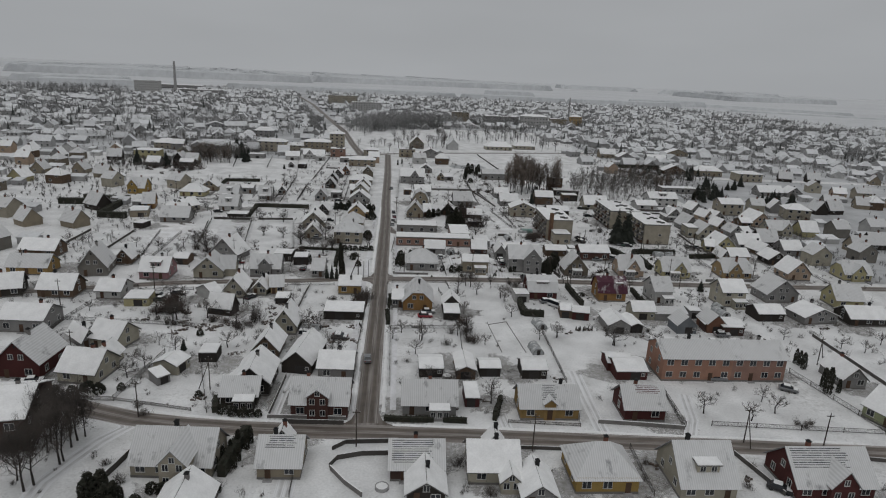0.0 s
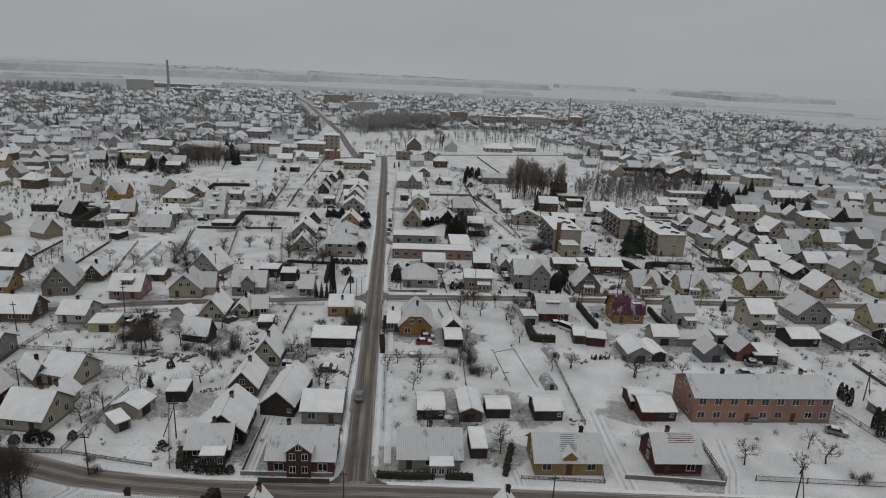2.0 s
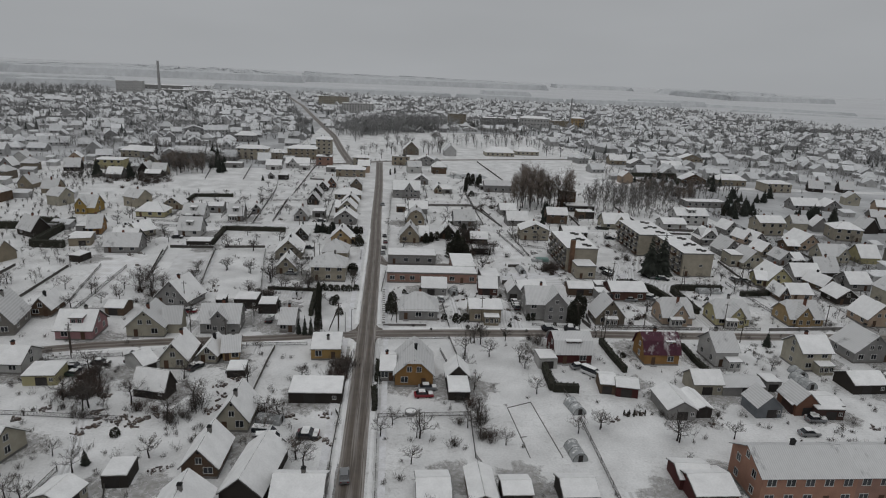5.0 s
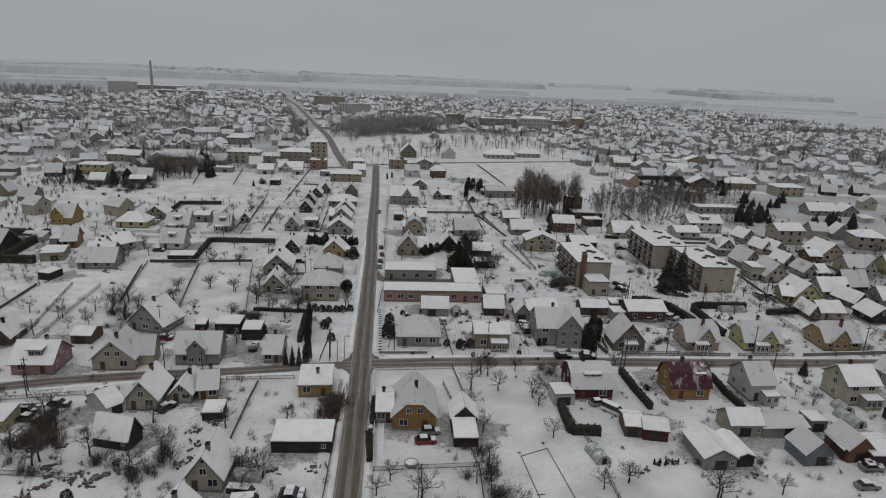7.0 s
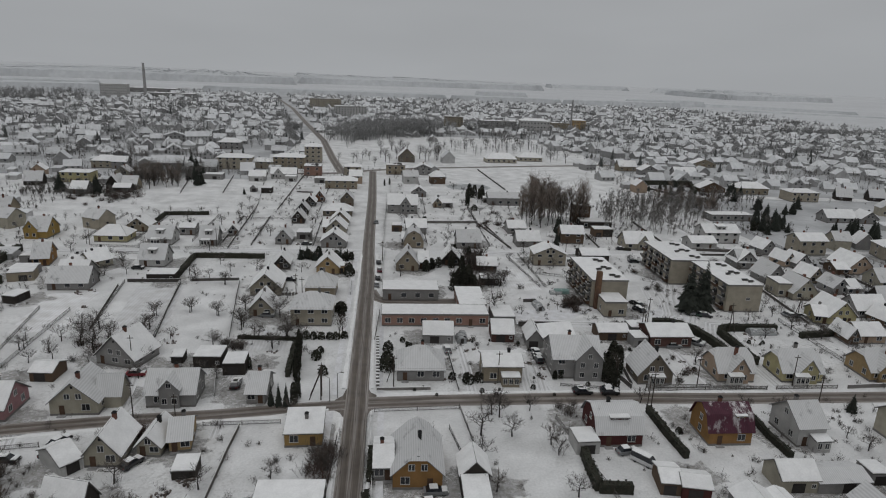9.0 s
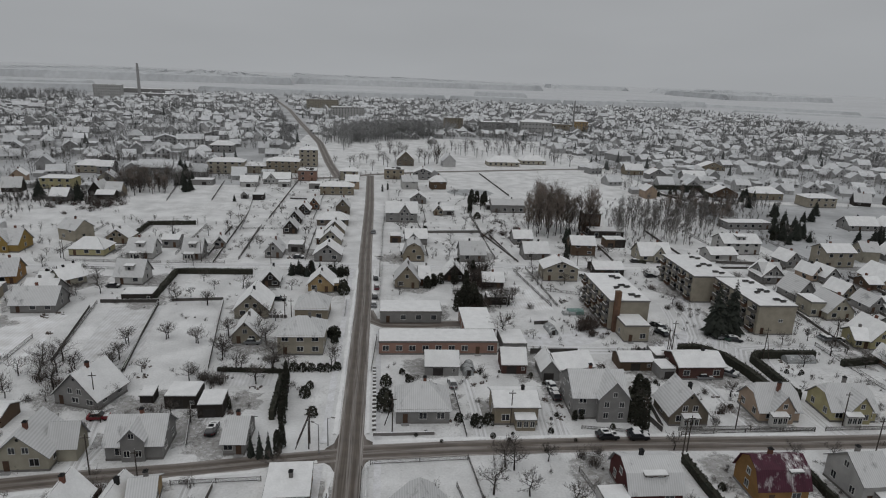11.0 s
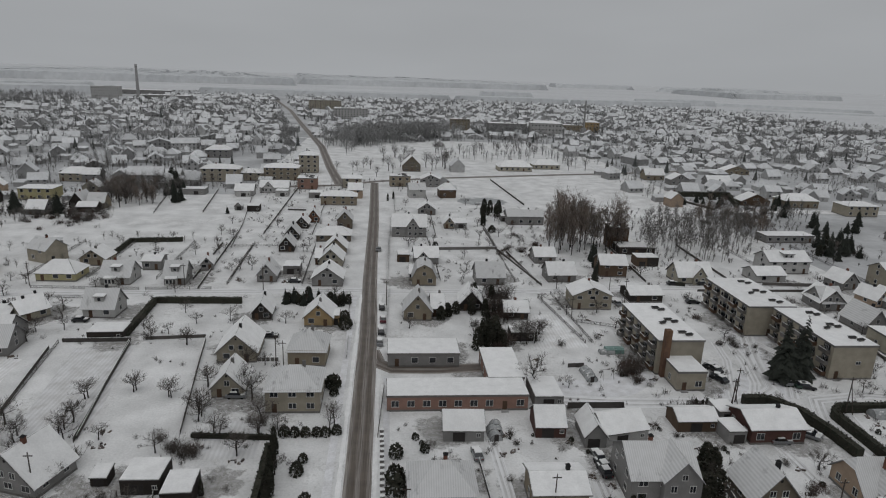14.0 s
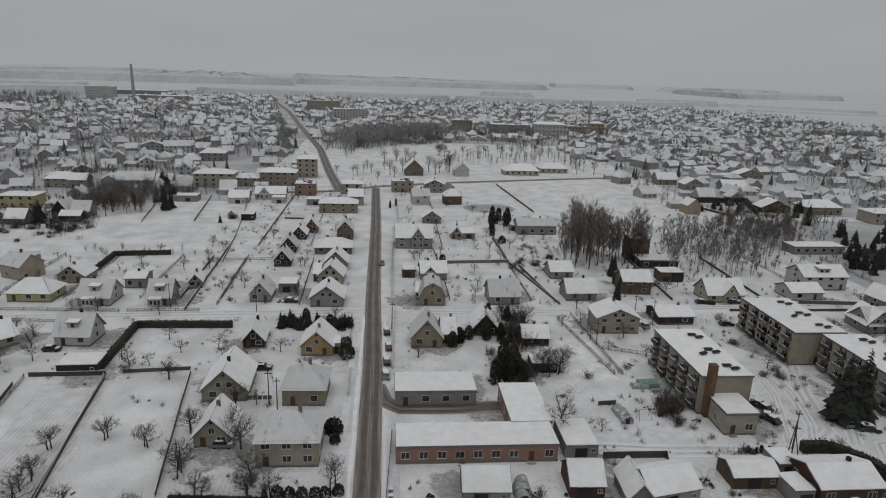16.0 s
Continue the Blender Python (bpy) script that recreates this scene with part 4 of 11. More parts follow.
house(-68.2, 173.0, 2.8, 6.8, 6.0, 2.5, 2.8, 'lean', 'yellow_pale', 'snow', shed=1)
house(-72.0, 196.4, 0.1, 8.9, 9.0, 3.0, 6.6, 'gx', 'pink', 'snow', dormer=(0.05, 3.0))
house(-55.5, 198.7, 1.5, 9.2, 9.0, 3.2, 7.4, 'gy', 'cream', 'thin', cross2=1)
house(-37.7, 201.6, 1.5, 9.8, 8.4, 3.4, 7.0, 'gx', 'grey', 'thin', cross=(0.0, 4.0, 4.6, 6.8, 0.6))
house(-91.7, 198.3, 9.8, 8.3, 11.0, 3.6, 9.2, 'gy', 'brick_grey', 'thin')
house(-87.4, 211.1, 1.9, 5.1, 8.0, 2.6, 5.6, 'gy', 'brown', 'snow')
house(-118.9, 216.9, -3.0, 12.3, 8.0, 3.0, 6.0, 'gx', 'brown', 'snow')
house(-112.0, 198.1, -0.3, 12.6, 8.0, 3.0, 6.2, 'gx', 'yellow_dark', 'thin')
house(-43.4, 167.7, -13.9, 7.2, 4.3, 2.4, 6.0, 'gx', 'wood_dark', 'snow', shed=1)
house(-42.8, 181.1, -0.1, 6.1, 9.0, 2.8, 6.6, 'gy', 'cream', 'snow')
house(-47.1, 179.5, 50.6, 3.6, 8.0, 2.4, 4.4, 'gx', 'white', 'snow', shed=1)
house(-35.9, 184.0, -2.7, 4.1, 8.0, 2.5, 4.6, 'gy', 'cream', 'snow')
house(-30.8, 185.4, 8.7, 3.7, 8.0, 2.8, 5.2, 'gx', 'ochre_pale', 'thin')
house(-8.5, 186.5, 1.6, 7.0, 8.0, 3.0, 3.8, 'lean', 'yellow_dark', 'snow')
house(-8.6, 165.9, -1.1, 11.2, 6.0, 2.6, 3.3, 'lean', 'wood_dark', 'snow', shed=1)
house(-23.2, 155.0, -2.2, 5.9, 8.5, 3.0, 7.0, 'gy', 'cream', 'snow')
house(-27.7, 177.1, 2.2, 4.0, 4.0, 2.0, 2.4, 'lean', 'wood_dark', 'snow', shed=1)
house(12.6, 173.3, -1.3, 8.6, 12.0, 3.4, 7.6, 'half_y', 'ochre', 'thin')
house(6.7, 175.8, -0.2, 3.0, 9.0, 3.0, 4.6, 'gx', 'grey', 'snow')
house(22.4, 167.3, -0.3, 4.7, 6.0, 2.2, 2.8, 'lean', 'wood_dark', 'snow', shed=1)
house(22.7, 173.6, -0.2, 5.2, 6.0, 2.6, 5.2, 'gy', 'wood_dark', 'snow', shed=1)
house(53.0, 185.2, -0.1, 9.1, 10.0, 3.0, 7.0, 'gam', 'red_dark', 'thin', dormer=(0.0, 3.6))
house(45.9, 182.8, 2.3, 4.6, 5.0, 2.4, 2.8, 'flat', 'white', 'snow', shed=1)
house(75.7, 185.1, -0.1, 8.9, 8.0, 3.2, 7.6, 'gam', 'ochre', 'purple', dormer=(0.25, 2.0))
house(92.3, 184.3, 1.9, 5.9, 9.1, 4.6, 8.0, 'gx', 'white', 'thin', porch=1)
house(114.9, 182.4, 2.1, 7.9, 8.0, 5.4, 8.4, 'gx', 'cream', 'snow', floors=2, porch=1)
house(56.9, 170.3, -8.3, 3.6, 6.0, 2.6, 3.6, 'gx', 'brown', 'snow', shed=1)
house(60.8, 168.9, -11.8, 4.9, 5.0, 2.6, 3.6, 'gx', 'red_dark', 'snow', shed=1)
house(69.3, 159.3, 0.2, 6.3, 9.0, 2.6, 4.4, 'gy', 'grey', 'snow', shed=1)
house(74.7, 160.2, 2.8, 3.5, 8.2, 2.3, 3.0, 'gy', 'wood_dark', 'snow', shed=1)
house(80.6, 170.2, -0.9, 7.0, 6.0, 2.8, 5.0, 'gx', 'cream', 'snow', shed=1)
house(88.9, 169.9, 1.2, 9.9, 6.0, 2.4, 3.4, 'gx', 'grey', 'thin', shed=1)
house(89.4, 160.2, 2.3, 5.8, 5.9, 2.8, 5.4, 'gy', 'grey_blue', 'thin', shed=1)
house(98.6, 161.2, 2.0, 5.3, 6.5, 3.0, 5.6, 'gy', 'brick_orange', 'thin', shed=1)
house(103.9, 161.1, 1.0, 5.9, 6.0, 2.6, 3.2, 'gx', 'wood_dark', 'snow', shed=1)
house(97.3, 171.8, -0.2, 3.9, 4.0, 2.2, 2.6, 'flat', 'grey', 'snow', shed=1)
house(15.1, 212.6, -0.4, 10.9, 10.0, 3.3, 7.0, 'hip', 'grey', 'thin')
house(34.3, 211.6, -1.2, 9.0, 8.0, 4.4, 5.8, 'gx', 'tan', 'snow', porch=1)
house(52.6, 213.6, -2.0, 11.4, 11.0, 5.4, 9.0, 'gx', 'grey', 'thin', floors=2, cross=(0.22, 6.4, 5.8, 9.4, 1.4))
house(70.9, 210.5, -0.3, 8.4, 8.0, 3.0, 8.0, 'gy', 'tan_dark', 'thin', bay=1)
house(91.6, 211.3, -0.8, 9.0, 8.6, 3.0, 7.4, 'half', 'peach', 'thin', cross=(0.05, 4.6, 3.6, 6.8, 0.7), bay=1)
house(108.4, 211.0, -2.4, 10.0, 8.8, 3.0, 7.2, 'half', 'yellow_pale', 'thin', cross=(0.1, 4.6, 3.6, 6.6, 0.8), bay=1)
house(131.8, 211.4, 0.3, 10.6, 9.0, 3.0, 7.2, 'half', 'ochre_pale', 'thin', cross=(-0.1, 4.8, 3.6, 6.6, 0.6))
house(155.9, 211.6, -0.0, 8.8, 9.0, 3.0, 7.4, 'gy', 'peach', 'snow')
house(179.9, 212.7, -2.0, 10.4, 9.0, 3.0, 7.2, 'half', 'yellow_pale', 'thin', cross=(0.0, 5.0, 3.6, 6.6, 0.6))
house(134.6, 187.5, 2.7, 11.2, 9.0, 3.4, 8.0, 'gy', 'grey', 'thin')
house(154.9, 182.8, -2.4, 9.1, 8.6, 3.4, 7.4, 'gx', 'yellow_pale', 'thin')
house(136.0, 169.3, 8.0, 11.8, 8.0, 2.6, 5.0, 'gy', 'grey', 'snow')
house(150.5, 168.0, -0.6, 12.0, 8.0, 2.8, 5.4, 'gx', 'wood_dark', 'snow')
house(121.0, 170.8, 2.3, 8.5, 7.0, 2.6, 4.4, 'gx', 'wood_dark', 'snow', shed=1)
house(102.8, 159.4, -2.1, 6.3, 5.0, 2.3, 2.6, 'flat', 'brick_dark', 'snow', shed=1)
house(98.2, 161.7, -3.2, 5.3, 6.0, 2.5, 4.2, 'gy', 'brick_dark', 'snow', shed=1)
house(20.8, 233.5, -1.9, 8.0, 7.0, 2.6, 5.0, 'gx', 'grey', 'snow', shed=1)
house(38.4, 234.3, -2.4, 6.0, 7.0, 2.6, 5.4, 'gx', 'brick_red', 'snow', shed=1)
house(46.4, 230.6, -2.6, 4.2, 8.0, 2.6, 5.2, 'gy', 'grey', 'snow', shed=1)
house(53.0, 231.8, 11.3, 9.7, 8.0, 2.8, 5.2, 'gx', 'white', 'snow', shed=1)
house(83.9, 230.8, 0.1, 11.4, 9.0, 3.6, 5.4, 'gx', 'brick_red', 'snow')
house(69.6, 235.6, -0.5, 8.5, 6.0, 2.6, 4.0, 'gx', 'brown', 'snow', shed=1)
house(75.6, 231.2, 2.3, 3.9, 5.0, 2.4, 2.8, 'flat', 'grey', 'snow', shed=1)
house(78.0, 239.1, -0.5, 4.4, 5.0, 2.2, 2.5, 'flat', 'grey', 'snow', shed=1)
house(40.9, 246, 0, 6.4, 9, 2.4, 2.7, 'flat', 'grey', 'snow', shed=1)
house(20.9, 245, 0, 30.2, 7.6, 3.4, 3.7, 'flat', 'brick_pink', 'snow', floors=1)
house(32.6, 252.7, 0, 8, 15.6, 3.4, 3.8, 'flat', 'brick_pink', 'snow')
house(14.6, 265.6, 0, 17.4, 8.6, 3.2, 3.6, 'flat', 'grey', 'snow')
house(76.8, 260.9, 0, 11.4, 25, 8.6, 9.0, 'flat', 'tan_pale', 'snow', floors=3, balc=1, stack=1)
house(76.2, 252.6, 0, 6.8, 8.2, 4.6, 4.9, 'flat', 'tan_pale', 'snow')
house(114, 283.7, 0, 13.8, 25, 8.6, 9.0, 'flat', 'tan_pale', 'snow', floors=3, balc=1)
house(119.4, 257.6, 0, 11.4, 25, 8.6, 9.0, 'flat', 'tan_pale', 'snow', floors=3, balc=1)
house(68.8, 303.8, -1.6, 12.1, 9.0, 4.8, 7.4, 'gy', 'tan_pale', 'snow', floors=2)
house(66.4, 329.8, 2.6, 9.9, 8.0, 3.0, 6.4, 'gx', 'grey', 'snow')
house(65.7, 351.7, 2.4, 8.1, 8.0, 3.0, 5.6, 'gx', 'grey', 'snow')
house(40.7, 326.1, 2.6, 9.4, 9.0, 3.2, 7.2, 'gx', 'grey', 'thin')
house(30.9, 302.4, -2.7, 6.7, 9.0, 2.6, 6.4, 'gy', 'wood_dark', 'snow')
house(43.5, 295.7, -3.0, 6.9, 8.0, 2.6, 4.6, 'gx', 'wood_dark', 'snow')
house(42.1, 280.5, -0.4, 6.3, 5.0, 2.2, 2.6, 'flat', 'wood_dark', 'snow', shed=1)
house(14.4, 294.9, -2.2, 8.0, 9.0, 3.2, 8.0, 'gy', 'tan', 'thin')
house(20.4, 297.7, -0.2, 3.6, 8.0, 3.0, 6.0, 'gx', 'grey', 'snow')
house(17.9, 325.2, -1.2, 8.0, 9.0, 3.2, 7.6, 'gam_y', 'tan', 'thin')
house(11.5, 351.9, 0.5, 4.5, 5.0, 2.4, 3.0, 'flat', 'brown', 'snow', shed=1)
house(86.9, 335.8, -3.0, 9.6, 9.0, 4.8, 7.4, 'gx', 'brown', 'snow', floors=2)
house(88.8, 310.1, 0.9, 10.8, 9.0, 2.8, 4.4, 'gx', 'wood_dark', 'snow')
house(114.2, 328.6, 2.0, 12.8, 9.0, 3.0, 7.0, 'gx', 'cream', 'snow', cross=(0.1, 4.6, 3.4, 6.4, 0.6))
house(157.0, 340.9, 1.1, 16.4, 10.0, 5.2, 8.0, 'gx', 'white', 'snow', floors=2, dormer=(0, 4))
house(143.7, 330.7, 2.1, 11.3, 9.0, 3.0, 5.0, 'gx', 'white', 'snow')
house(147.5, 303.3, -1.2, 8.5, 9.0, 3.0, 7.0, 'gy', 'grey', 'snow')
house(102.3, 373.1, 0.7, 7.7, 8.0, 9.0, 9.4, 'flat', 'brown', 'snow')
house(106.7, 364.2, -2.6, 14.9, 8.0, 3.0, 3.4, 'flat', 'wood_dark', 'snow')
house(-13.8, 244.8, -0.4, 11.1, 10.5, 5.4, 8.6, 'hip', 'tan_pale', 'thin', floors=2)
house(-13.6, 266.2, -1.7, 8.9, 10.0, 4.2, 7.8, 'hip', 'tan', 'thin', floors=1)
house(-30.5, 268.4, 1.8, 9.3, 12.0, 3.0, 7.4, 'gy', 'tan_pale', 'snow')
house(-28.6, 251.4, 1.2, 6.7, 9.0, 2.6, 6.2, 'gy', 'tan_pale', 'snow')
house(-13.4, 290.4, -1.2, 7.7, 9.0, 3.0, 6.6, 'gy', 'ochre_pale', 'snow')
house(-8.5, 291.6, 2.3, 1.8, 5.0, 2.4, 2.9, 'flat', 'ochre_pale', 'snow', shed=1)
house(-29.7, 294.8, 2.5, 5.2, 10.0, 2.6, 5.6, 'gy', 'wood_dark', 'snow')
house(-14.1, 324.0, -0.9, 9.8, 9.0, 3.0, 6.6, 'gy', 'grey', 'snow')
house(-14.8, 344.9, -2.8, 8.1, 9.0, 3.0, 6.8, 'gy', 'cream', 'snow')
house(-14.2, 360.2, 0.6, 7.8, 9.0, 3.0, 6.8, 'gy', 'tan', 'snow')
house(-16.7, 379.5, 2.1, 14.0, 9.0, 3.0, 5.6, 'hip', 'tan_dark', 'snow')
house(-34.4, 327.9, 0.2, 6.2, 9.0, 2.8, 6.4, 'gy', 'grey', 'thin')
house(-27.4, 336.5, 0.3, 5.8, 6.0, 2.6, 3.0, 'flat', 'grey', 'snow', shed=1)
house(-33.4, 363.3, 2.0, 5.7, 9.0, 2.8, 6.2, 'gy', 'wood_dark', 'thin')
house(-33.9, 381.2, 2.4, 5.7, 9.0, 2.8, 6.2, 'gy', 'wood_dark', 'thin')
house(-100.7, 327.3, -1.5, 12.4, 9.0, 3.0, 6.2, 'hip', 'yellow_pale', 'snow')
house(-96.6, 344.1, -2.5, 8.6, 8.0, 2.8, 5.8, 'gy', 'tan', 'snow')
house(-81.2, 324.3, -2.1, 9.1, 9.0, 3.0, 7.0, 'gx', 'white', 'thin', dormer=(0, 2.6), bay=1)
house(-75.3, 339.8, 2.4, 6.0, 8.0, 3.4, 4.4, 'gx', 'grey', 'snow')
house(-62.8, 324.4, 2.0, 6.5, 9.0, 3.0, 7.2, 'gx', 'grey', 'thin', dormer=(0, 2.4), bay=1)
house(-56.8, 339.8, 10.1, 3.9, 8.0, 2.6, 4.8, 'gy', 'grey', 'snow')
house(-74.4, 296.5, -2.3, 8.6, 8.0, 3.2, 7.6, 'gx', 'white', 'thin', dormer=(0, 2.6))
house(-66.2, 281.1, 2.3, 8.9, 6.0, 2.2, 2.6, 'flat', 'wood_dark', 'snow', shed=1)
house(-92.7, 278.0, -2.4, 8.8, 9.0, 3.0, 6.8, 'gx', 'grey', 'snow')
house(-91.0, 295.7, 35.1, 5.8, 8.0, 2.8, 6.0, 'gx', 'grey', 'snow')
house(-98.4, 292.6, 0.2, 4.6, 8.0, 2.4, 4.2, 'gx', 'grey', 'snow')
house(-56.2, 220.4, -18.5, 10.4, 8.6, 2.6, 7.8, 'gy', 'grey', 'snow')
house(-35.0, 219.4, -0.7, 6.5, 6.0, 2.6, 3.0, 'flat', 'wood_dark', 'snow', shed=1)
house(-28.1, 215.8, 2.4, 5.0, 6.0, 2.8, 3.0, 'flat', 'wood_dark', 'snow', shed=1)
house(-42.7, 221.9, -0.7, 2.8, 3.0, 1.8, 2.4, 'lean', 'wood_dark', 'snow', shed=1)
house(-20.5, 202.6, -1.6, 3.8, 9.0, 2.8, 5.6, 'gx', 'grey', 'thin')
house(-69.0, 212.9, -2.7, 5.0, 6.0, 2.4, 3.6, 'gx', 'brown', 'snow', shed=1)
house(-91.0, 272.1, 2.5, 11.7, 9.0, 2.8, 6.6, 'gx', 'grey', 'thin')
house(-111.3, 284.2, 1.5, 7.7, 6.0, 2.4, 2.8, 'flat', 'grey', 'snow', shed=1)
house(-99.1, 262.6, 76.4, 5.9, 4.0, 2.0, 2.4, 'flat', 'wood_dark', 'snow', shed=1)
house(-130.0, 330.7, -0.5, 8.2, 10.0, 3.4, 8.0, 'gx', 'yellow', 'thin', cross=(-0.2, 5.0, 4.4, 7.6, 0.6))
house(14.8, 388.6, -0.4, 14.8, 11.0, 4.8, 9.0, 'gx', 'grey', 'snow', floors=2, cross=(0.1, 5, 5, 8.6, 0.8))
house(24.9, 432.0, -1.4, 8.6, 8.0, 3, 6, 'gy', 'grey', 'snow')
house(71.1, 413.4, 1.1, 17.5, 10.0, 4.4, 6.6, 'gx', 'grey', 'thin', floors=1)
house(159.8, 253.1, 1.9, 10.4, 8.0, 3, 6.6, 'gx', 'grey', 'snow')
house(158.8, 230.4, 0.5, 7.6, 8.0, 2.8, 5.6, 'gy', 'wood_dark', 'snow')
house(174.5, 245.1, 0.7, 8.3, 8.0, 3, 6.2, 'gx', 'grey', 'snow')
house(-95.7, 512.5, 1.8, 22.4, 12.0, 8, 10, 'hip', 'tan_pale', 'snow', floors=3)
house(-60.9, 521.8, 2.0, 21.0, 12.0, 8, 10, 'hip', 'tan', 'snow', floors=3)
house(-78.9, 518.0, 0.7, 14.7, 10.0, 5, 7, 'hip', 'tan_pale', 'snow', floors=2)
house(-47.8, 552.6, 2.1, 12.3, 11.0, 12, 14, 'hip', 'tan_pale', 'snow', floors=4)
house(-41.5, 493.4, 1.6, 11.1, 10.0, 6, 6.6, 'flat', 'brick_pink', 'snow', floors=2)
house(-123.3, 614.5, 2.2, 17.5, 12.0, 6, 9, 'hip', 'grey', 'snow', floors=2)
house(-15.9, 499.9, 2.7, 11.2, 9.0, 6, 7.6, 'hip', 'tan_pale', 'snow', floors=2)
house(-20.1, 451.0, 1.0, 18.5, 9.0, 5, 7, 'hip', 'tan', 'snow', floors=2)
house(-72.7, 471.7, 2.6, 9.9, 8.0, 3, 6, 'gx', 'white', 'snow')
house(-58.2, 481.0, 2.6, 15.8, 8.0, 3.4, 6.6, 'gx', 'white', 'snow', cross=(-0.2, 5, 3.6, 6.6, 0.5))
house(12.9, 507.8, 2.6, 12.6, 9.0, 6, 6.6, 'flat', 'tan', 'snow', floors=2)
house(31.6, 508.8, 1.7, 11.6, 9.0, 5, 7.6, 'gy', 'grey', 'snow')
house(22.1, 568.3, 2.2, 12.3, 12.0, 5, 11, 'gy', 'tan_dark', 'snow')
house(98.6, 579.3, 2.2, 24.9, 12.0, 3.6, 7.6, 'hip', 'cream', 'snow')
house(125.3, 592.8, 2.7, 20.4, 11.0, 3.6, 7, 'hip', 'cream', 'snow')
house(190.0, 861.0, -4, 37.0, 18.0, 14, 16.5, 'hip', 'white', 'snow', floors=3)
house(146.0, 872.0, 2, 46.0, 14.0, 11, 11.6, 'flat', 'grey', 'snow', floors=3)
house(262.0, 912.0, 2.7, 17.0, 12.0, 13, 15, 'hip', 'ochre_pale', 'snow', floors=3)
house(238.0, 914.0, 2.7, 26.0, 11.0, 8, 8.6, 'flat', 'tan', 'snow', floors=2)
house(90.3, 880.0, 0.1, 23.0, 12.0, 14, 14.6, 'flat', 'tan', 'snow', floors=5)
house(-45.0, 1000.0, 12, 45.0, 12.0, 15, 15.6, 'flat', 'white', 'snow', floors=5)
house(-98.0, 1190.0, 12, 52.0, 12.0, 15, 15.6, 'flat', 'tan_pale', 'snow', floors=5)
house(-485.0, 1290.0, 4, 46.0, 16.0, 22, 22.6, 'flat', 'white', 'snow', floors=5)
house(-405.0, 1340.0, 4, 90.0, 30.0, 7, 7.6, 'flat', 'grey', 'snow', floors=1)
house(-520.0, 1500.0, 4, 150.0, 40.0, 8, 8.6, 'flat', 'grey', 'snow', floors=1)
house(-176.1, 503.9, 0.7, 16.2, 11.0, 5, 8, 'hip', 'tan_pale', 'snow', floors=2)
house(-165.8, 501.6, 1.9, 9.5, 9.0, 5, 8, 'gx', 'grey', 'snow')
house(193.5, 553.0, 1.8, 14.1, 9.0, 4, 8, 'gx', 'tan', 'snow')
house(203.5, 534.4, 2.8, 13.2, 9.0, 4, 7.6, 'gy', 'grey', 'snow')
house(244.7, 465.0, -0.5, 20.7, 12.0, 4.4, 7.6, 'hip', 'tan', 'snow')
house(219.0, 468.8, -0.6, 17.3, 9.0, 3, 7, 'gy', 'brown', 'snow')
house(266.2, 444.0, 0.4, 18.4, 12.0, 6, 7.6, 'hip', 'tan_pale', 'snow')
house(232.1, 535.4, 0.7, 16.7, 9.0, 3.2, 6.6, 'gx', 'grey', 'snow')
house(272.7, 586.5, 2.5, 21.1, 9.0, 3.2, 7, 'gy', 'tan', 'snow')
house(-13.6, 401.2, 1.3, 6.6, 9.0, 4.4, 8.0, 'gy', 'tan_dark', 'thin')
house(-19.5, 347.3, -2.3, 2.1, 8.0, 3.0, 5.4, 'gx', 'cream', 'snow')
house(-33.8, 468.1, 1.9, 7.5, 7.0, 2.8, 3.2, 'flat', 'grey', 'snow', shed=1)
house(-28.6, 411.9, 2.3, 4.9, 8.0, 3.0, 6.2, 'gy', 'brick_orange', 'snow')
house(-32.4, 400.2, -0.4, 5.6, 8.0, 2.6, 5.6, 'gy', 'wood_dark', 'snow')
house(-60.0, 432.8, 1.8, 5.8, 6.0, 2.6, 3.0, 'flat', 'wood_dark', 'snow', shed=1)
house(-67.8, 435.2, 2.0, 3.4, 5.0, 2.3, 4.0, 'gy', 'grey', 'snow', shed=1)
house(-72.7, 469.0, 2.3, 7.7, 7.0, 2.6, 3.0, 'flat', 'white', 'snow', shed=1)
house(-52.5, 471.2, 1.5, 7.0, 6.0, 2.8, 3.2, 'flat', 'white', 'snow', shed=1)
house(33.6, 403.8, -0.7, 4.4, 8.0, 2.8, 5.4, 'gy', 'tan', 'snow')
house(38.7, 405.0, 2.5, 6.1, 8.0, 2.6, 4.0, 'gx', 'grey', 'snow', shed=1)
house(62.1, 419.9, -1.7, 3.6, 5.0, 2.4, 2.8, 'flat', 'grey', 'snow', shed=1)
house(14.7, 330.2, -2.3, 3.0, 8.0, 2.8, 4.6, 'gx', 'tan', 'snow')
house(20.1, 349.2, 3.1, 8.9, 8.0, 3.0, 6.0, 'gx', 'grey', 'snow', cross=(-0.15, 3.2, 3.2, 5.0, 0.3))
house(187.0, 386.4, 2.0, 23.4, 8.0, 3.0, 3.4, 'flat', 'grey', 'snow')
house(102.7, 349.0, -2.0, 4.1, 6.0, 3.0, 3.6, 'flat', 'brown', 'snow', shed=1)
house(107.2, 349.1, 2.6, 4.5, 6.0, 3.0, 3.6, 'flat', 'wood_dark', 'snow', shed=1)
house(-170.2, 450.8, 0.5, 16.3, 11.0, 6.0, 7.0, 'hip', 'yellow_pale', 'snow', floors=2)
house(-154.1, 419.2, 0.4, 8.0, 8.0, 3.0, 6.4, 'gx', 'grey', 'snow')
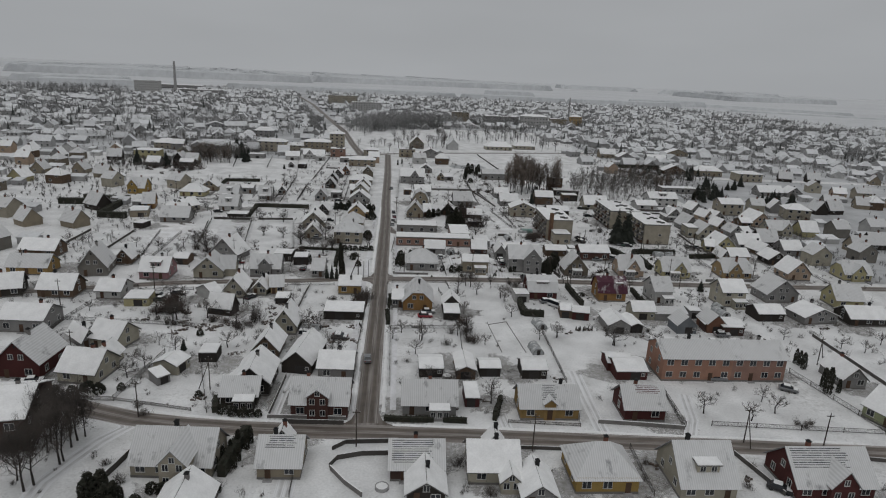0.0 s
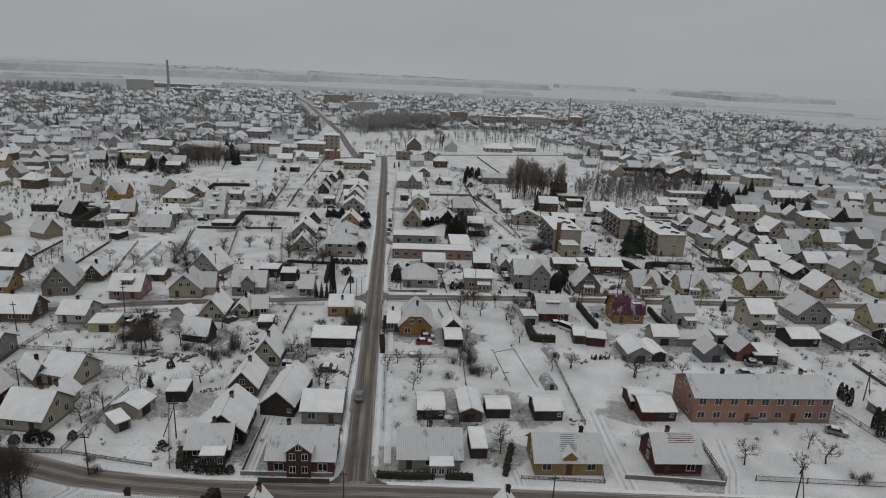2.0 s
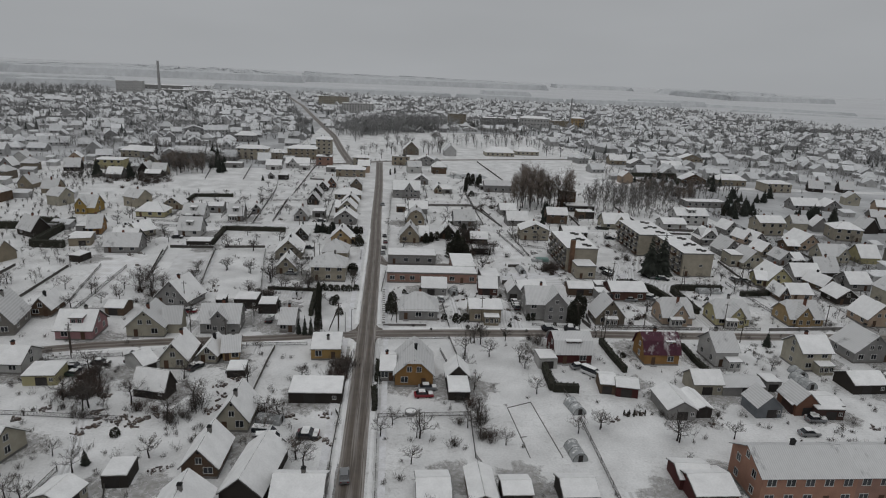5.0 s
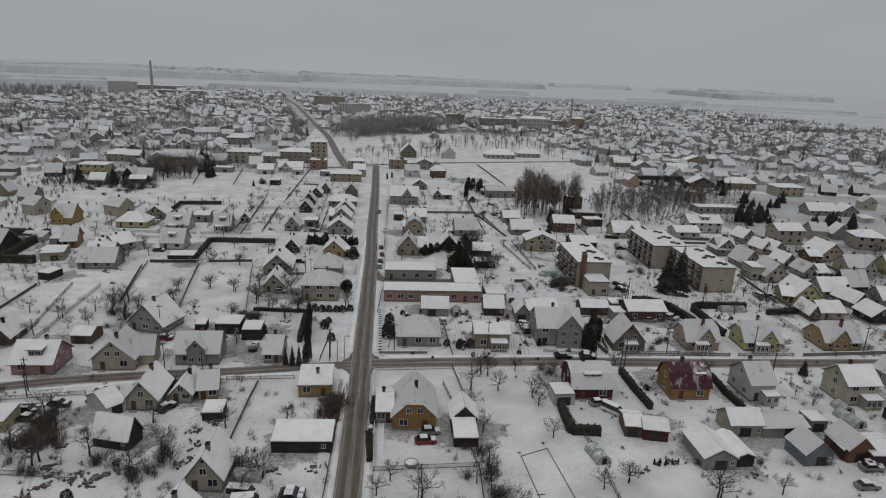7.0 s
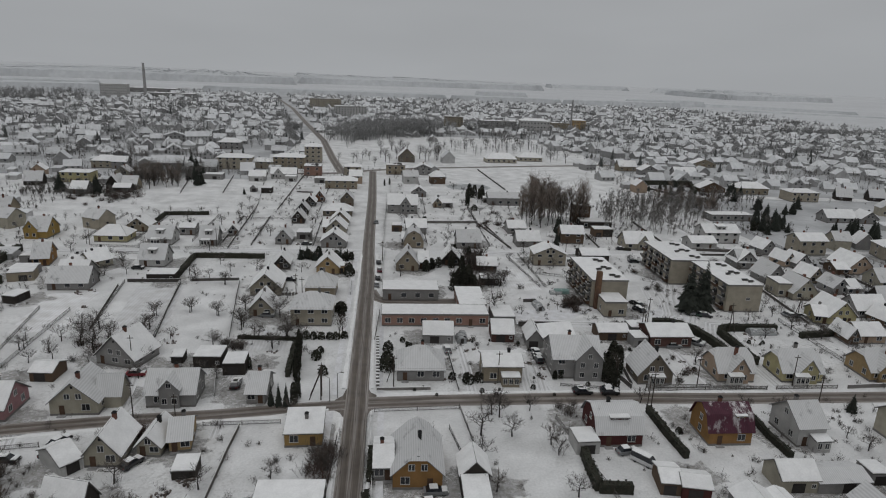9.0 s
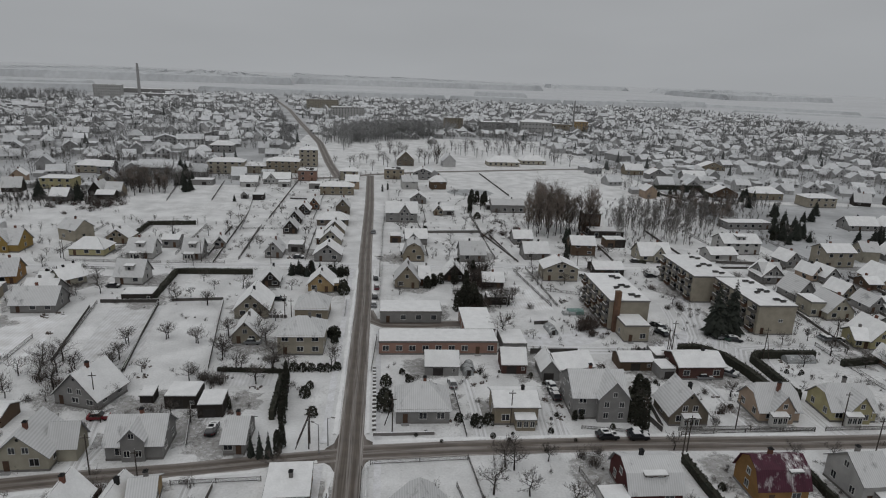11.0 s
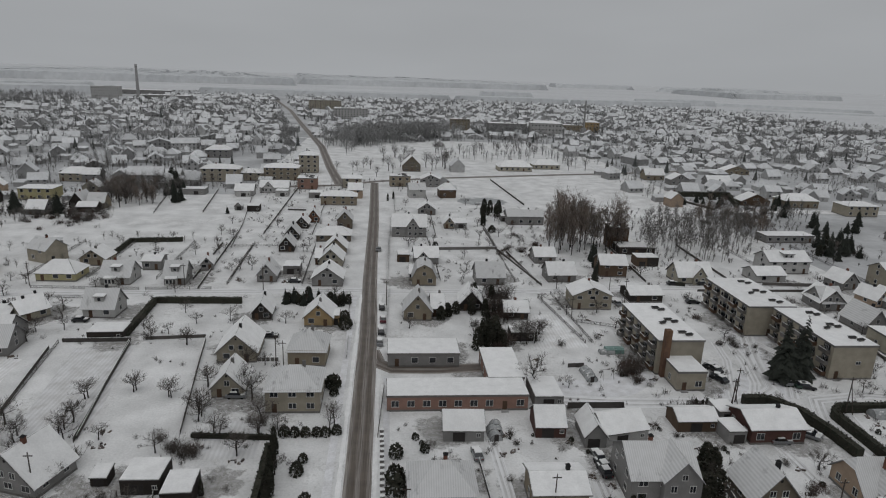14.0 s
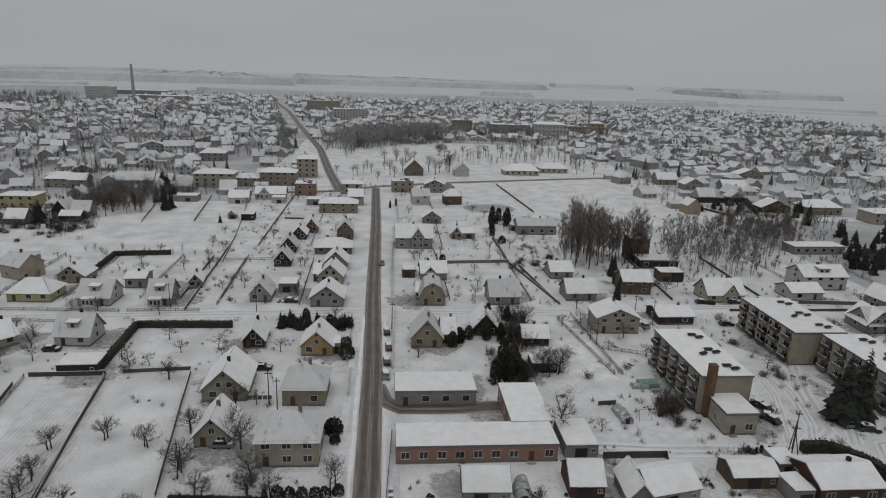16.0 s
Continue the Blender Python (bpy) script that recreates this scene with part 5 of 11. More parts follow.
house(-135.1, 426.4, 2.1, 8.9, 7.0, 2.6, 4.4, 'gx', 'wood_dark', 'snow', shed=1)
house(-99.5, 471.9, 1.4, 12.1, 7.0, 2.8, 3.2, 'flat', 'grey', 'snow', shed=1)
house(168.8, 323.5, 10.9, 6.8, 8.0, 3.0, 6.4, 'gy', 'grey', 'snow')
house(188.4, 323.7, 2.3, 12.8, 9.0, 6.6, 9.0, 'gx', 'tan_pale', 'snow', floors=2)
house(147.7, 303.2, 1.5, 7.5, 9.0, 3.0, 7.0, 'gx', 'grey', 'thin')
house(147.8, 284.8, 2.8, 7.3, 10.0, 3.0, 7.6, 'gy', 'grey', 'thin')
house(148.1, 268.6, 1.0, 8.9, 10.0, 3.0, 7.6, 'gy', 'cream', 'thin')
house(142.2, 271.3, -2.8, 4.5, 8.0, 4.6, 5.0, 'flat', 'cream', 'snow')
house(166.9, 306.3, 12.6, 4.8, 8.0, 3.0, 6.0, 'gy', 'peach', 'snow')
house(170.9, 303.7, 9.7, 6.6, 8.0, 3.0, 6.2, 'gy', 'grey', 'snow')
house(164.2, 286.1, 9.5, 5.6, 8.0, 3.0, 6.2, 'gy', 'tan', 'snow')
house(165.2, 274.5, 2.8, 6.0, 8.0, 3.0, 6.0, 'gy', 'grey', 'thin')
house(169.6, 273.8, 3.1, 5.1, 8.0, 2.8, 5.0, 'gx', 'grey', 'snow')
house(190.5, 297.6, 2.6, 10.0, 12.0, 3.2, 7.6, 'gy', 'peach', 'snow')
house(182.4, 296.7, -2.2, 5.2, 8.0, 2.6, 4.4, 'gx', 'brown', 'snow')
house(190.4, 280.5, -0.3, 11.4, 9.0, 3.2, 7.0, 'gx', 'cream', 'thin', cross=(0.28, 5.0, 3.4, 6.6, 0.5))
house(145.6, 247.3, 1.7, 9.1, 10.0, 3.0, 7.4, 'gy', 'yellow_pale', 'snow')
house(139.3, 248.0, -13.6, 3.8, 8.0, 2.8, 5.0, 'gx', 'yellow_pale', 'snow')
house(161.5, 243.2, 11.3, 5.8, 9.0, 2.6, 5.6, 'gy', 'brown', 'snow')
house(144.6, 233.5, 0.1, 7.9, 8.0, 2.8, 5.2, 'gx', 'peach', 'snow')
house(138.2, 232.7, -2.8, 3.1, 8.0, 2.6, 5.2, 'gy', 'brown', 'snow')
house(222.1, 316.5, -13.6, 12.4, 11.0, 6.0, 8.4, 'hip', 'tan_pale', 'snow', floors=2)
house(249.0, 387.6, 0.5, 16.4, 9.0, 3.0, 6.6, 'gx', 'grey', 'snow')
house(264.1, 386.1, -2.0, 9.8, 9.0, 3.0, 6.6, 'gy', 'grey', 'snow')
house(-110.7, 295.7, 11.5, 5.0, 10.0, 3.2, 7.4, 'gx', 'ochre', 'thin')
house(-108.9, 280.0, 14.9, 7.5, 6.0, 2.6, 3.0, 'flat', 'tan', 'snow', shed=1)
house(-116.0, 298.9, 1.7, 6.4, 5.0, 2.4, 2.8, 'flat', 'grey', 'snow', shed=1)
house(-90.3, 295.4, 50.7, 7.4, 8.0, 2.8, 5.4, 'gx', 'cream', 'snow')


# ---------------------------------------------------------------- trees
def spike(m, a, b, w):
    """A thin twig: one narrow triangle."""
    d = b - a
    s = Vector((-d.y, d.x, 0.3 * d.z))
    s = (s.normalized() if s.length > 1e-6 else Vector((1, 0, 0))) * w
    m.add([a - s, a + s, b], [(0, 1, 2)])


def bare_tree(seed, height, spread, trunk_r, limbs, fork, droop=0.0, low=0.28, rise=0.7, twig_w=0.018, deep=2):
    """Trunk with limbs as one mesh, and the fine crown of twigs as another."""
    rnd = random.Random(seed)
    t, c = Mesh(), Mesh()
    lean = spread * 0.12
    top = Vector((rnd.uniform(-1, 1) * lean, rnd.uniform(-1, 1) * lean, height * 0.66))
    base, mid = Vector((0, 0, -0.1)), Vector((rnd.uniform(-0.5, 0.5) * lean, rnd.uniform(-0.5, 0.5) * lean, height * low))
    t.tube(base, mid, trunk_r * 1.25, trunk_r * 0.85, 7)
    t.tube(mid, top, trunk_r * 0.85, trunk_r * 0.3, 6)

    def twig(a, d, ln, depth):
        d = (d + Vector((rnd.uniform(-0.4, 0.4), rnd.uniform(-0.4, 0.4), rnd.uniform(-0.25, 0.35) - droop))).normalized()
        b = a + d * ln
        spike(c, a, b, twig_w * (1 + 0.55 * depth))
        if depth:
            for i in range(fork):
                side = Vector((rnd.uniform(-1, 1), rnd.uniform(-1, 1), rnd.uniform(-0.4, 0.9))).normalized()
                twig(a + d * ln * rnd.uniform(0.3, 0.95), d * 0.7 + side * 0.85, ln * rnd.uniform(0.45, 0.75), depth - 1)

    for i in range(limbs):
        ang = 2 * math.pi * (i * 0.382 + rnd.uniform(-0.06, 0.06))
        u = i / limbs
        a = mid.lerp(top, u)
        d = Vector((math.cos(ang), math.sin(ang), rise * rnd.uniform(0.5, 1.3))).normalized()
        ln = spread * rnd.uniform(0.55, 0.8) * (1.05 - 0.5 * u)
        m1 = a + d * ln * 0.55
        b = m1 + (d + Vector((rnd.uniform(-0.3, 0.3), rnd.uniform(-0.3, 0.3), rnd.uniform(-0.2, 0.4) - droop))).normalized() * ln * 0.5
        t.tube(a, m1, trunk_r * 0.42, trunk_r * 0.26, 5)
        t.tube(m1, b, trunk_r * 0.26, trunk_r * 0.10, 4)
        for k in range(fork + 2):
            v = rnd.uniform(0.2, 1.0)
            p = a.lerp(m1, v * 2) if v < 0.5 else m1.lerp(b, v * 2 - 1)
            side = Vector((rnd.uniform(-1, 1), rnd.uniform(-1, 1), rnd.uniform(-0.2, 0.9)))
            twig(p, d + side * 0.7, spread * rnd.uniform(0.26, 0.42), deep)
    for k in range(fork + 2):
        twig(top - Vector((0, 0, rnd.uniform(0, height * 0.2))), Vector((rnd.uniform(-0.7, 0.7), rnd.uniform(-0.7, 0.7), 1)), height * rnd.uniform(0.16, 0.26), deep)
    return t, c


def bush_mesh(seed, height, spread, stems=70, thick=0.022):
    rnd = random.Random(seed)
    c = Mesh()
    lobes = [(rnd.uniform(-0.4, 0.4), rnd.uniform(-0.4, 0.4), rnd.uniform(0.5, 1.0)) for _ in range(5)]
    for i in range(stems):
        ang, lean = rnd.uniform(0, 2 * math.pi), rnd.uniform(0.1, 0.9)
        lx, ly, lh = lobes[i % 5]
        a = Vector(((lx + rnd.gauss(0, 0.14)) * spread, (ly + rnd.gauss(0, 0.14)) * spread, -0.02))
        d = Vector((math.cos(ang) * lean, math.sin(ang) * lean, 1)).normalized()
        b = a + d * height * lh * rnd.uniform(0.45, 1.05)
        spike(c, a, b, thick)
        for k in range(7):
            e = a.lerp(b, rnd.uniform(0.3, 1))
            spike(c, e, e + Vector((rnd.uniform(-1, 1), rnd.uniform(-1, 1), rnd.uniform(-0.2, 1))) * height * 0.2, thick * 0.6)
    return c


def spruce_meshes(seed, height, radius):
    rnd = random.Random(seed)
    t, c = Mesh(), Mesh()
    t.tube((0, 0, -0.1), (0, 0, height), 0.025 * height * 0.7, 0.02, 6)
    rows = int(height * 2.0)
    for j in range(rows):
        u = (j + 0.5) / rows
        z = height * (0.07 + 0.93 * u)
        r = radius * (1 - u) ** 0.85 * rnd.uniform(0.8, 1.1) + 0.12
        k = max(6, int(13 * (1 - u)) + 3)
        for i in range(k):
            ang = 2 * math.pi * (i + rnd.uniform(-0.4, 0.4)) / k + j
            rr = r * rnd.uniform(0.7, 1.12)
            d = Vector((math.cos(ang), math.sin(ang), 0))
            s = Vector((-d.y, d.x, 0))
            w = rr * 0.30 + 0.10
            zb = z + rnd.uniform(-0.2, 0.2)
            a, m1, tip = Vector((0, 0, zb + 0.12 * rr)), d * rr * 0.6 + Vector((0, 0, zb)), d * rr + Vector((0, 0, zb - 0.30 * rr))
            c.add([a, m1 + s * w - Vector((0, 0, 0.18 * rr)), tip, m1 - s * w - Vector((0, 0, 0.18 * rr)), m1 + Vector((0, 0, 0.06 * rr))], [(0, 1, 4), (1, 2, 4), (2, 3, 4), (3, 0, 4)])
    return t, c


def clump_mesh(seed, rx, ry, z0, z1, n, size):
    """Dense clipped foliage: a dark core wrapped in small leaf clumps, rounded at the top."""
    rnd = random.Random(seed)
    m = Mesh()
    for i in range(n):
        ang = rnd.uniform(0, 2 * math.pi)
        u = rnd.random()
        z = z0 + (z1 - z0) * u
        taper = math.sqrt(max(0.02, 1 - max(0, (u - 0.25) / 0.75) ** 2.2))
        p = Vector((math.cos(ang) * rx * taper, math.sin(ang) * ry * taper, z)) * 1.0
        p += Vector((rnd.uniform(-1, 1), rnd.uniform(-1, 1), rnd.uniform(-1, 1))) * size * 0.5
        a, b = Vector((rnd.uniform(-1, 1), rnd.uniform(-1, 1), rnd.uniform(-1, 1))) * size, Vector((rnd.uniform(-1, 1), rnd.uniform(-1, 1), rnd.uniform(0, 1.4))) * size
        m.add([p - a, p + b, p + a, p - b * 0.6], [(0, 1, 2), (0, 2, 3)])
    return m


TREES = {}


def template(key):
    """A tree of each kind, built once and copied."""
    if key in TREES:
        return TREES[key]
    kind, seed = key
    if kind == "orchard":
        t, c = bare_tree(seed, 4.6, 3.0, 0.13, 8, 4, 0.05, 0.30, 0.55, 0.016)
        bark, tw, label, cat = BARK, TWIG, "bare old fruit tree standing in the snow", "tree"
    elif kind == "tall":
        t, c = bare_tree(seed, 10.0, 4.2, 0.19, 13, 4, 0.0, 0.25, 1.0, 0.013)
        bark, tw, label, cat = BARK, TWIG, "tall bare deciduous tree with dark branches", "tree"
    elif kind == "avenue":
        t, c = bare_tree(seed, 10.0, 4.3, 0.15, 14, 4, 0.0, 0.2, 0.95, 0.012, 3)
        bark, tw, label, cat = BARK, TWIG, "large bare tree with a dense dark crown of twigs", "tree"
    elif kind == "grove":
        t, c = bare_tree(seed, 10.0, 2.7, 0.10, 17, 5, 0.0, 0.14, 1.25, 0.016, 2)
        bark, tw, label, cat = BARK, TWIG_GROVE, "tall bare tree with dense reddish twigs in a grove", "tree"
    elif kind == "birch":
        t, c = bare_tree(seed, 10.0, 1.9, 0.07, 14, 4, 0.06, 0.2, 1.2, 0.014)
        bark, tw, label, cat = BIRCH, MID_TWIG, "slender bare birch with pale trunk", "tree"
    elif kind == "bush":
        t, c = Mesh().tube((0, 0, -0.1), (0, 0, 0.5), 0.08, 0.05), bush_mesh(seed, 2.2, 1.4)
        bark, tw, label, cat = BARK, TWIG, "bare twiggy bush dusted with snow", "bush"
    elif kind == "thicket":
        t, c = Mesh().tube((0, 0, -0.1), (0, 0, 0.5), 0.08, 0.05), bush_mesh(seed, 2.2, 2.4, 95, 0.035)
        bark, tw, label, cat = BARK, (TWIG_RED, TWIG, TWIG_RED)[seed % 3], "dense ragged thicket of bare stems", "bush"
    elif kind == "spruce":
        t, c = spruce_meshes(seed, 10.0, 2.9)
        bark, tw, label, cat = BARK, NEEDLE, "dark green spruce dusted with snow", "tree"
    elif kind == "thuja":
        t, c = Mesh().tube((0, 0, -0.1), (0, 0, 3.4), 0.10, 0.04), clump_mesh(seed, 0.5, 0.5, 0.05, 4.0, 620, 0.16)
        bark, tw, label, cat = BARK, HEDGE, "dark narrow columnar thuja shrub", "shrub"
    elif kind == "ball":
        t, c = Mesh().tube((0, 0, -0.1), (0, 0, 0.8), 0.08, 0.05), clump_mesh(seed, 0.62, 0.62, 0.0, 1.25, 260, 0.15)
        bark, tw, label, cat = BARK, HEDGE, "low rounded evergreen shrub dusted with snow", "shrub"
    name = {"orchard": "fruit_tree", "spruce": "spruce", "birch": "birch", "bush": "bush", "thicket": "thicket", "thuja": "shrub", "ball": "shrub"}.get(kind, "tree")
    if kind in ("bush", "thicket", "thuja", "ball"):
        ob = tagged(new(name, c.add(t.v, t.f).data(name, tw)), label, cat)
    else:
        ob = thing(name, pose(0, 0, 0), label, cat)
        part("trunk", t, bark, ob)
        part("crown", c.data("crown", tw), tw, ob)
    TREES[key] = ob
    ob["used"] = 0
    return ob


NOMINAL = {"avenue": 10.0, "orchard": 4.6, "tall": 10.0, "grove": 10.0, "birch": 10.0, "bush": 2.1, "thicket": 2.1, "spruce": 10.0, "thuja": 4.0, "ball": 1.25}
VARIANTS = {"avenue": 2, "orchard": 5, "tall": 3, "grove": 3, "birch": 3, "bush": 3, "thicket": 3, "spruce": 2, "thuja": 2, "ball": 2}
tree_rnd = random.Random(5)
GROUPS = {"orchard": "fruit trees of the gardens", "birch": "birches of the wood", "grove": "trees of the grove", "bush": "garden bushes", "thuja": "columnar thujas", "ball": "evergreen shrubs"}


SCRUB = Mesh()
BUSHES = [0]


def scrub(x, y, h):
    """A bush joined into the uncounted growth of the gardens."""
    m = bush_mesh(tree_rnd.randrange(6), h, h * 0.65, 18, 0.03)
    SCRUB.add([(q[0] + x, q[1] + y, q[2]) for q in m.v], m.f)


def tree(kind, x, y, h, wide=1.0):
    if kind == "bush":
        BUSHES[0] += 1
        if BUSHES[0] > 90 or y > 330:
            return scrub(x, y, h)
    seed = tree_rnd.randrange(VARIANTS[kind])
    ob = template((kind, seed))
    s = h / NOMINAL[kind]
    m = pose(x, y, 0, 0, 0, tree_rnd.uniform(0, 360)) @ Matrix.Diagonal((s * wide, s * wide, s, 1))
    if not ob["used"]:
        ob["used"] = 1
        ob.matrix_world = m
        made = ob
    else:
        made = copy_thing(ob, m)
        made.matrix_world = m
    if kind in GROUPS:
        made["group"] = GROUPS[kind]
    return made


def hedge(pts, height=1.6, width=0.9, density=26):
    """A clipped evergreen hedge along a line of points, capped with a little snow."""
    rnd = random.Random(int(abs(pts[0][0] * 13 + pts[0][1] * 7)))
    core, m, cap = Mesh(), Mesh(), Mesh()
    for (ax, ay), (bx, by) in zip(pts, pts[1:]):
        a, b = Vector((ax, ay, 0)), Vector((bx, by, 0))
        d = (b - a)
        ln = d.length
        d.normalize()
        s = Vector((d.y, -d.x, 0))
        hw = width * 0.42
        q = [a - s * hw, b - s * hw, b + s * hw, a + s * hw]
        core.add([tuple(v) for v in q] + [(v.x, v.y, height * 0.92) for v in q], [(3, 2, 1, 0), (4, 5, 6, 7), (0, 1, 5, 4), (1, 2, 6, 5), (2, 3, 7, 6), (3, 0, 4, 7)])
        for i in range(int(ln * density)):
            u, side = rnd.uniform(0, ln), rnd.choice((-1, 1, 0))
            z = height if side == 0 else rnd.uniform(0, height)
            off = side * width / 2 if side else rnd.uniform(-0.5, 0.5) * width
            p = a + d * u + s * off + Vector((0, 0, z * rnd.uniform(0.93, 1.06)))
            e, f = [Vector((rnd.uniform(-1, 1), rnd.uniform(-1, 1), rnd.uniform(-1, 1))) * 0.2 for _ in (0, 1)]
            m.add([p - e, p + f, p + e, p - f], [(0, 1, 2), (0, 2, 3)])
    ob = thing("hedge", pose(0, 0, 0), "clipped dark evergreen hedge with a dusting of snow", "hedge")
    part("core", core, HEDGE, ob)
    part("foliage", m.data("foliage", HEDGE), HEDGE, ob)
    return ob


# ---------------------------------------------------------------- fences, poles, vehicles, clutter
POSTS = {}


def fence(pts, height=1.2, kind="mesh", gap=6.5):
    """Posts along a line of points with rails and wire mesh, or with pickets, between them."""
    ob = thing("fence", pose(pts[0][0], pts[0][1], 0), {"mesh": "low wire-mesh garden fence on grey posts", "picket": "grey wooden picket fence along the plot", "wall": "low dark solid garden wall capped with snow", "board": "dark close-boarded wooden fence"}[kind], "fence")
    o = Vector((pts[0][0], pts[0][1], 0))
    key = (kind, height)
    if key not in POSTS:
        POSTS[key] = fixed_normals(Mesh().box(-0.06, 0.06, -0.06, 0.06, 0, height + 0.06).data("post", POST))
    rails, infill, cap = Mesh(), Mesh(), Mesh()
    for (ax, ay), (bx, by) in zip(pts, pts[1:]):
        a, b = Vector((ax, ay, 0)) - o, Vector((bx, by, 0)) - o
        ln = (b - a).length
        k = max(1, int(ln / gap))
        d = (b - a).normalized()
        s = Vector((d.y, -d.x, 0)) * 0.025
        for i in range(k + 1) if kind in ("mesh", "picket") else ():
            q = a.lerp(b, i / k)
            part("post", POSTS[key], None, ob, at=pose(q.x, q.y, 0))

        def bar(p, q, z0, z1, t):
            w = s * (t / 0.025)
            v = [p - w, q - w, q + w, p + w]
            return [(r.x, r.y, z0) for r in v] + [(r.x, r.y, z1) for r in v], [(3, 2, 1, 0), (4, 5, 6, 7), (0, 1, 5, 4), (1, 2, 6, 5), (2, 3, 7, 6), (3, 0, 4, 7)]
        if kind in ("wall", "board"):
            infill.add(*bar(a, b, 0, height * (1 if kind == "wall" else 0.8), 0.10 if kind == "wall" else 0.02))
            top = height * (1 if kind == "wall" else 0.8)
            cap.add(*bar(a, b, top + 0.002, top + 0.07, 0.12 if kind == "wall" else 0.04))
        else:
            for z in (0.18, height - 0.12):
                rails.add(*bar(a, b, z, z + 0.07, 0.03))
            n = int(ln / (0.22 if kind == "picket" else 0.30))
            for i in range(n):
                p = a + d * (ln * (i + 0.5) / n)
                infill.add(*bar(p - d * (0.05 if kind == "picket" else 0.012), p + d * (0.05 if kind == "picket" else 0.012), 0.06, height, 0.012))
            if kind == "mesh":
                for j in range(4):
                    z = 0.3 + j * (height - 0.4) / 4
                    infill.add(*bar(a, b, z, z + 0.022, 0.010))
    if rails.v:
        part("rail", rails, POST, ob)
    f = part("infill" if kind in ("wall", "board") else ("paling" if kind == "picket" else "wire_mesh"), infill, {"wall": PLINTH, "board": BOARD, "picket": POST, "mesh": WIRE}[kind], ob)
    if kind in ("picket", "mesh"):
        f["kind"] = "stuff"
    if cap.v:
        part("snow_cap", cap, SNOW, ob)
    return ob


def utility_pole(x, y, h=8.0, strut=None, lamp=False, rot=0):
    ob = thing("street_lamp" if lamp else "utility_pole", pose(x, y, 0, 0, 0, rot), "grey concrete street lamp beside the road" if lamp else ("dark wooden utility pole with a slanting brace" if strut else "dark wooden utility pole with a crossarm"), "street lamp" if lamp else "utility pole")
    part("pole", Mesh().tube((0, 0, -0.2), (0, 0, h), 0.14, 0.09, 8), CONCRETE if lamp else POLE, ob)
    if lamp:
        part("arm", Mesh().tube((0, 0, h - 0.1), (0.9, 0, h + 0.35), 0.05, 0.04, 6), CONCRETE, ob)
        part("lamp_head", Mesh().box(0.8, 1.5, -0.13, 0.13, h + 0.28, h + 0.42), PLINTH, ob)
    else:
        part("crossarm", Mesh().box(-0.75, 0.75, -0.06, 0.06, h - 0.75, h - 0.6), POLE, ob)
        for sx in (-0.65, 0.0, 0.65) if y < 215 else ():
            part("insulator", Mesh().tube((sx, 0, h - 0.6 if sx else h), (sx, 0, (h - 0.6 if sx else h) + 0.18), 0.06, 0.04, 6), TRIM, ob)
    if strut:
        part("brace", Mesh().tube((strut[0], strut[1], -0.2), (0, 0, h * 0.82), 0.11, 0.08, 7), POLE, ob)
    return ob


def paint(name, c):
    return mat("car_paint_" + name, c, tuple(v * 0.9 for v in c), rough=0.3, bump=0, vary=0.0, spec=0.5)


PAINTS = {"red": (0.20, 0.012, 0.02), "black": (0.015, 0.015, 0.017), "grey": (0.20, 0.205, 0.21), "white": (0.6, 0.6, 0.6), "green": (0.03, 0.06, 0.045), "blue": (0.03, 0.05, 0.10), "maroon": (0.12, 0.02, 0.03)}
WHEEL = {}


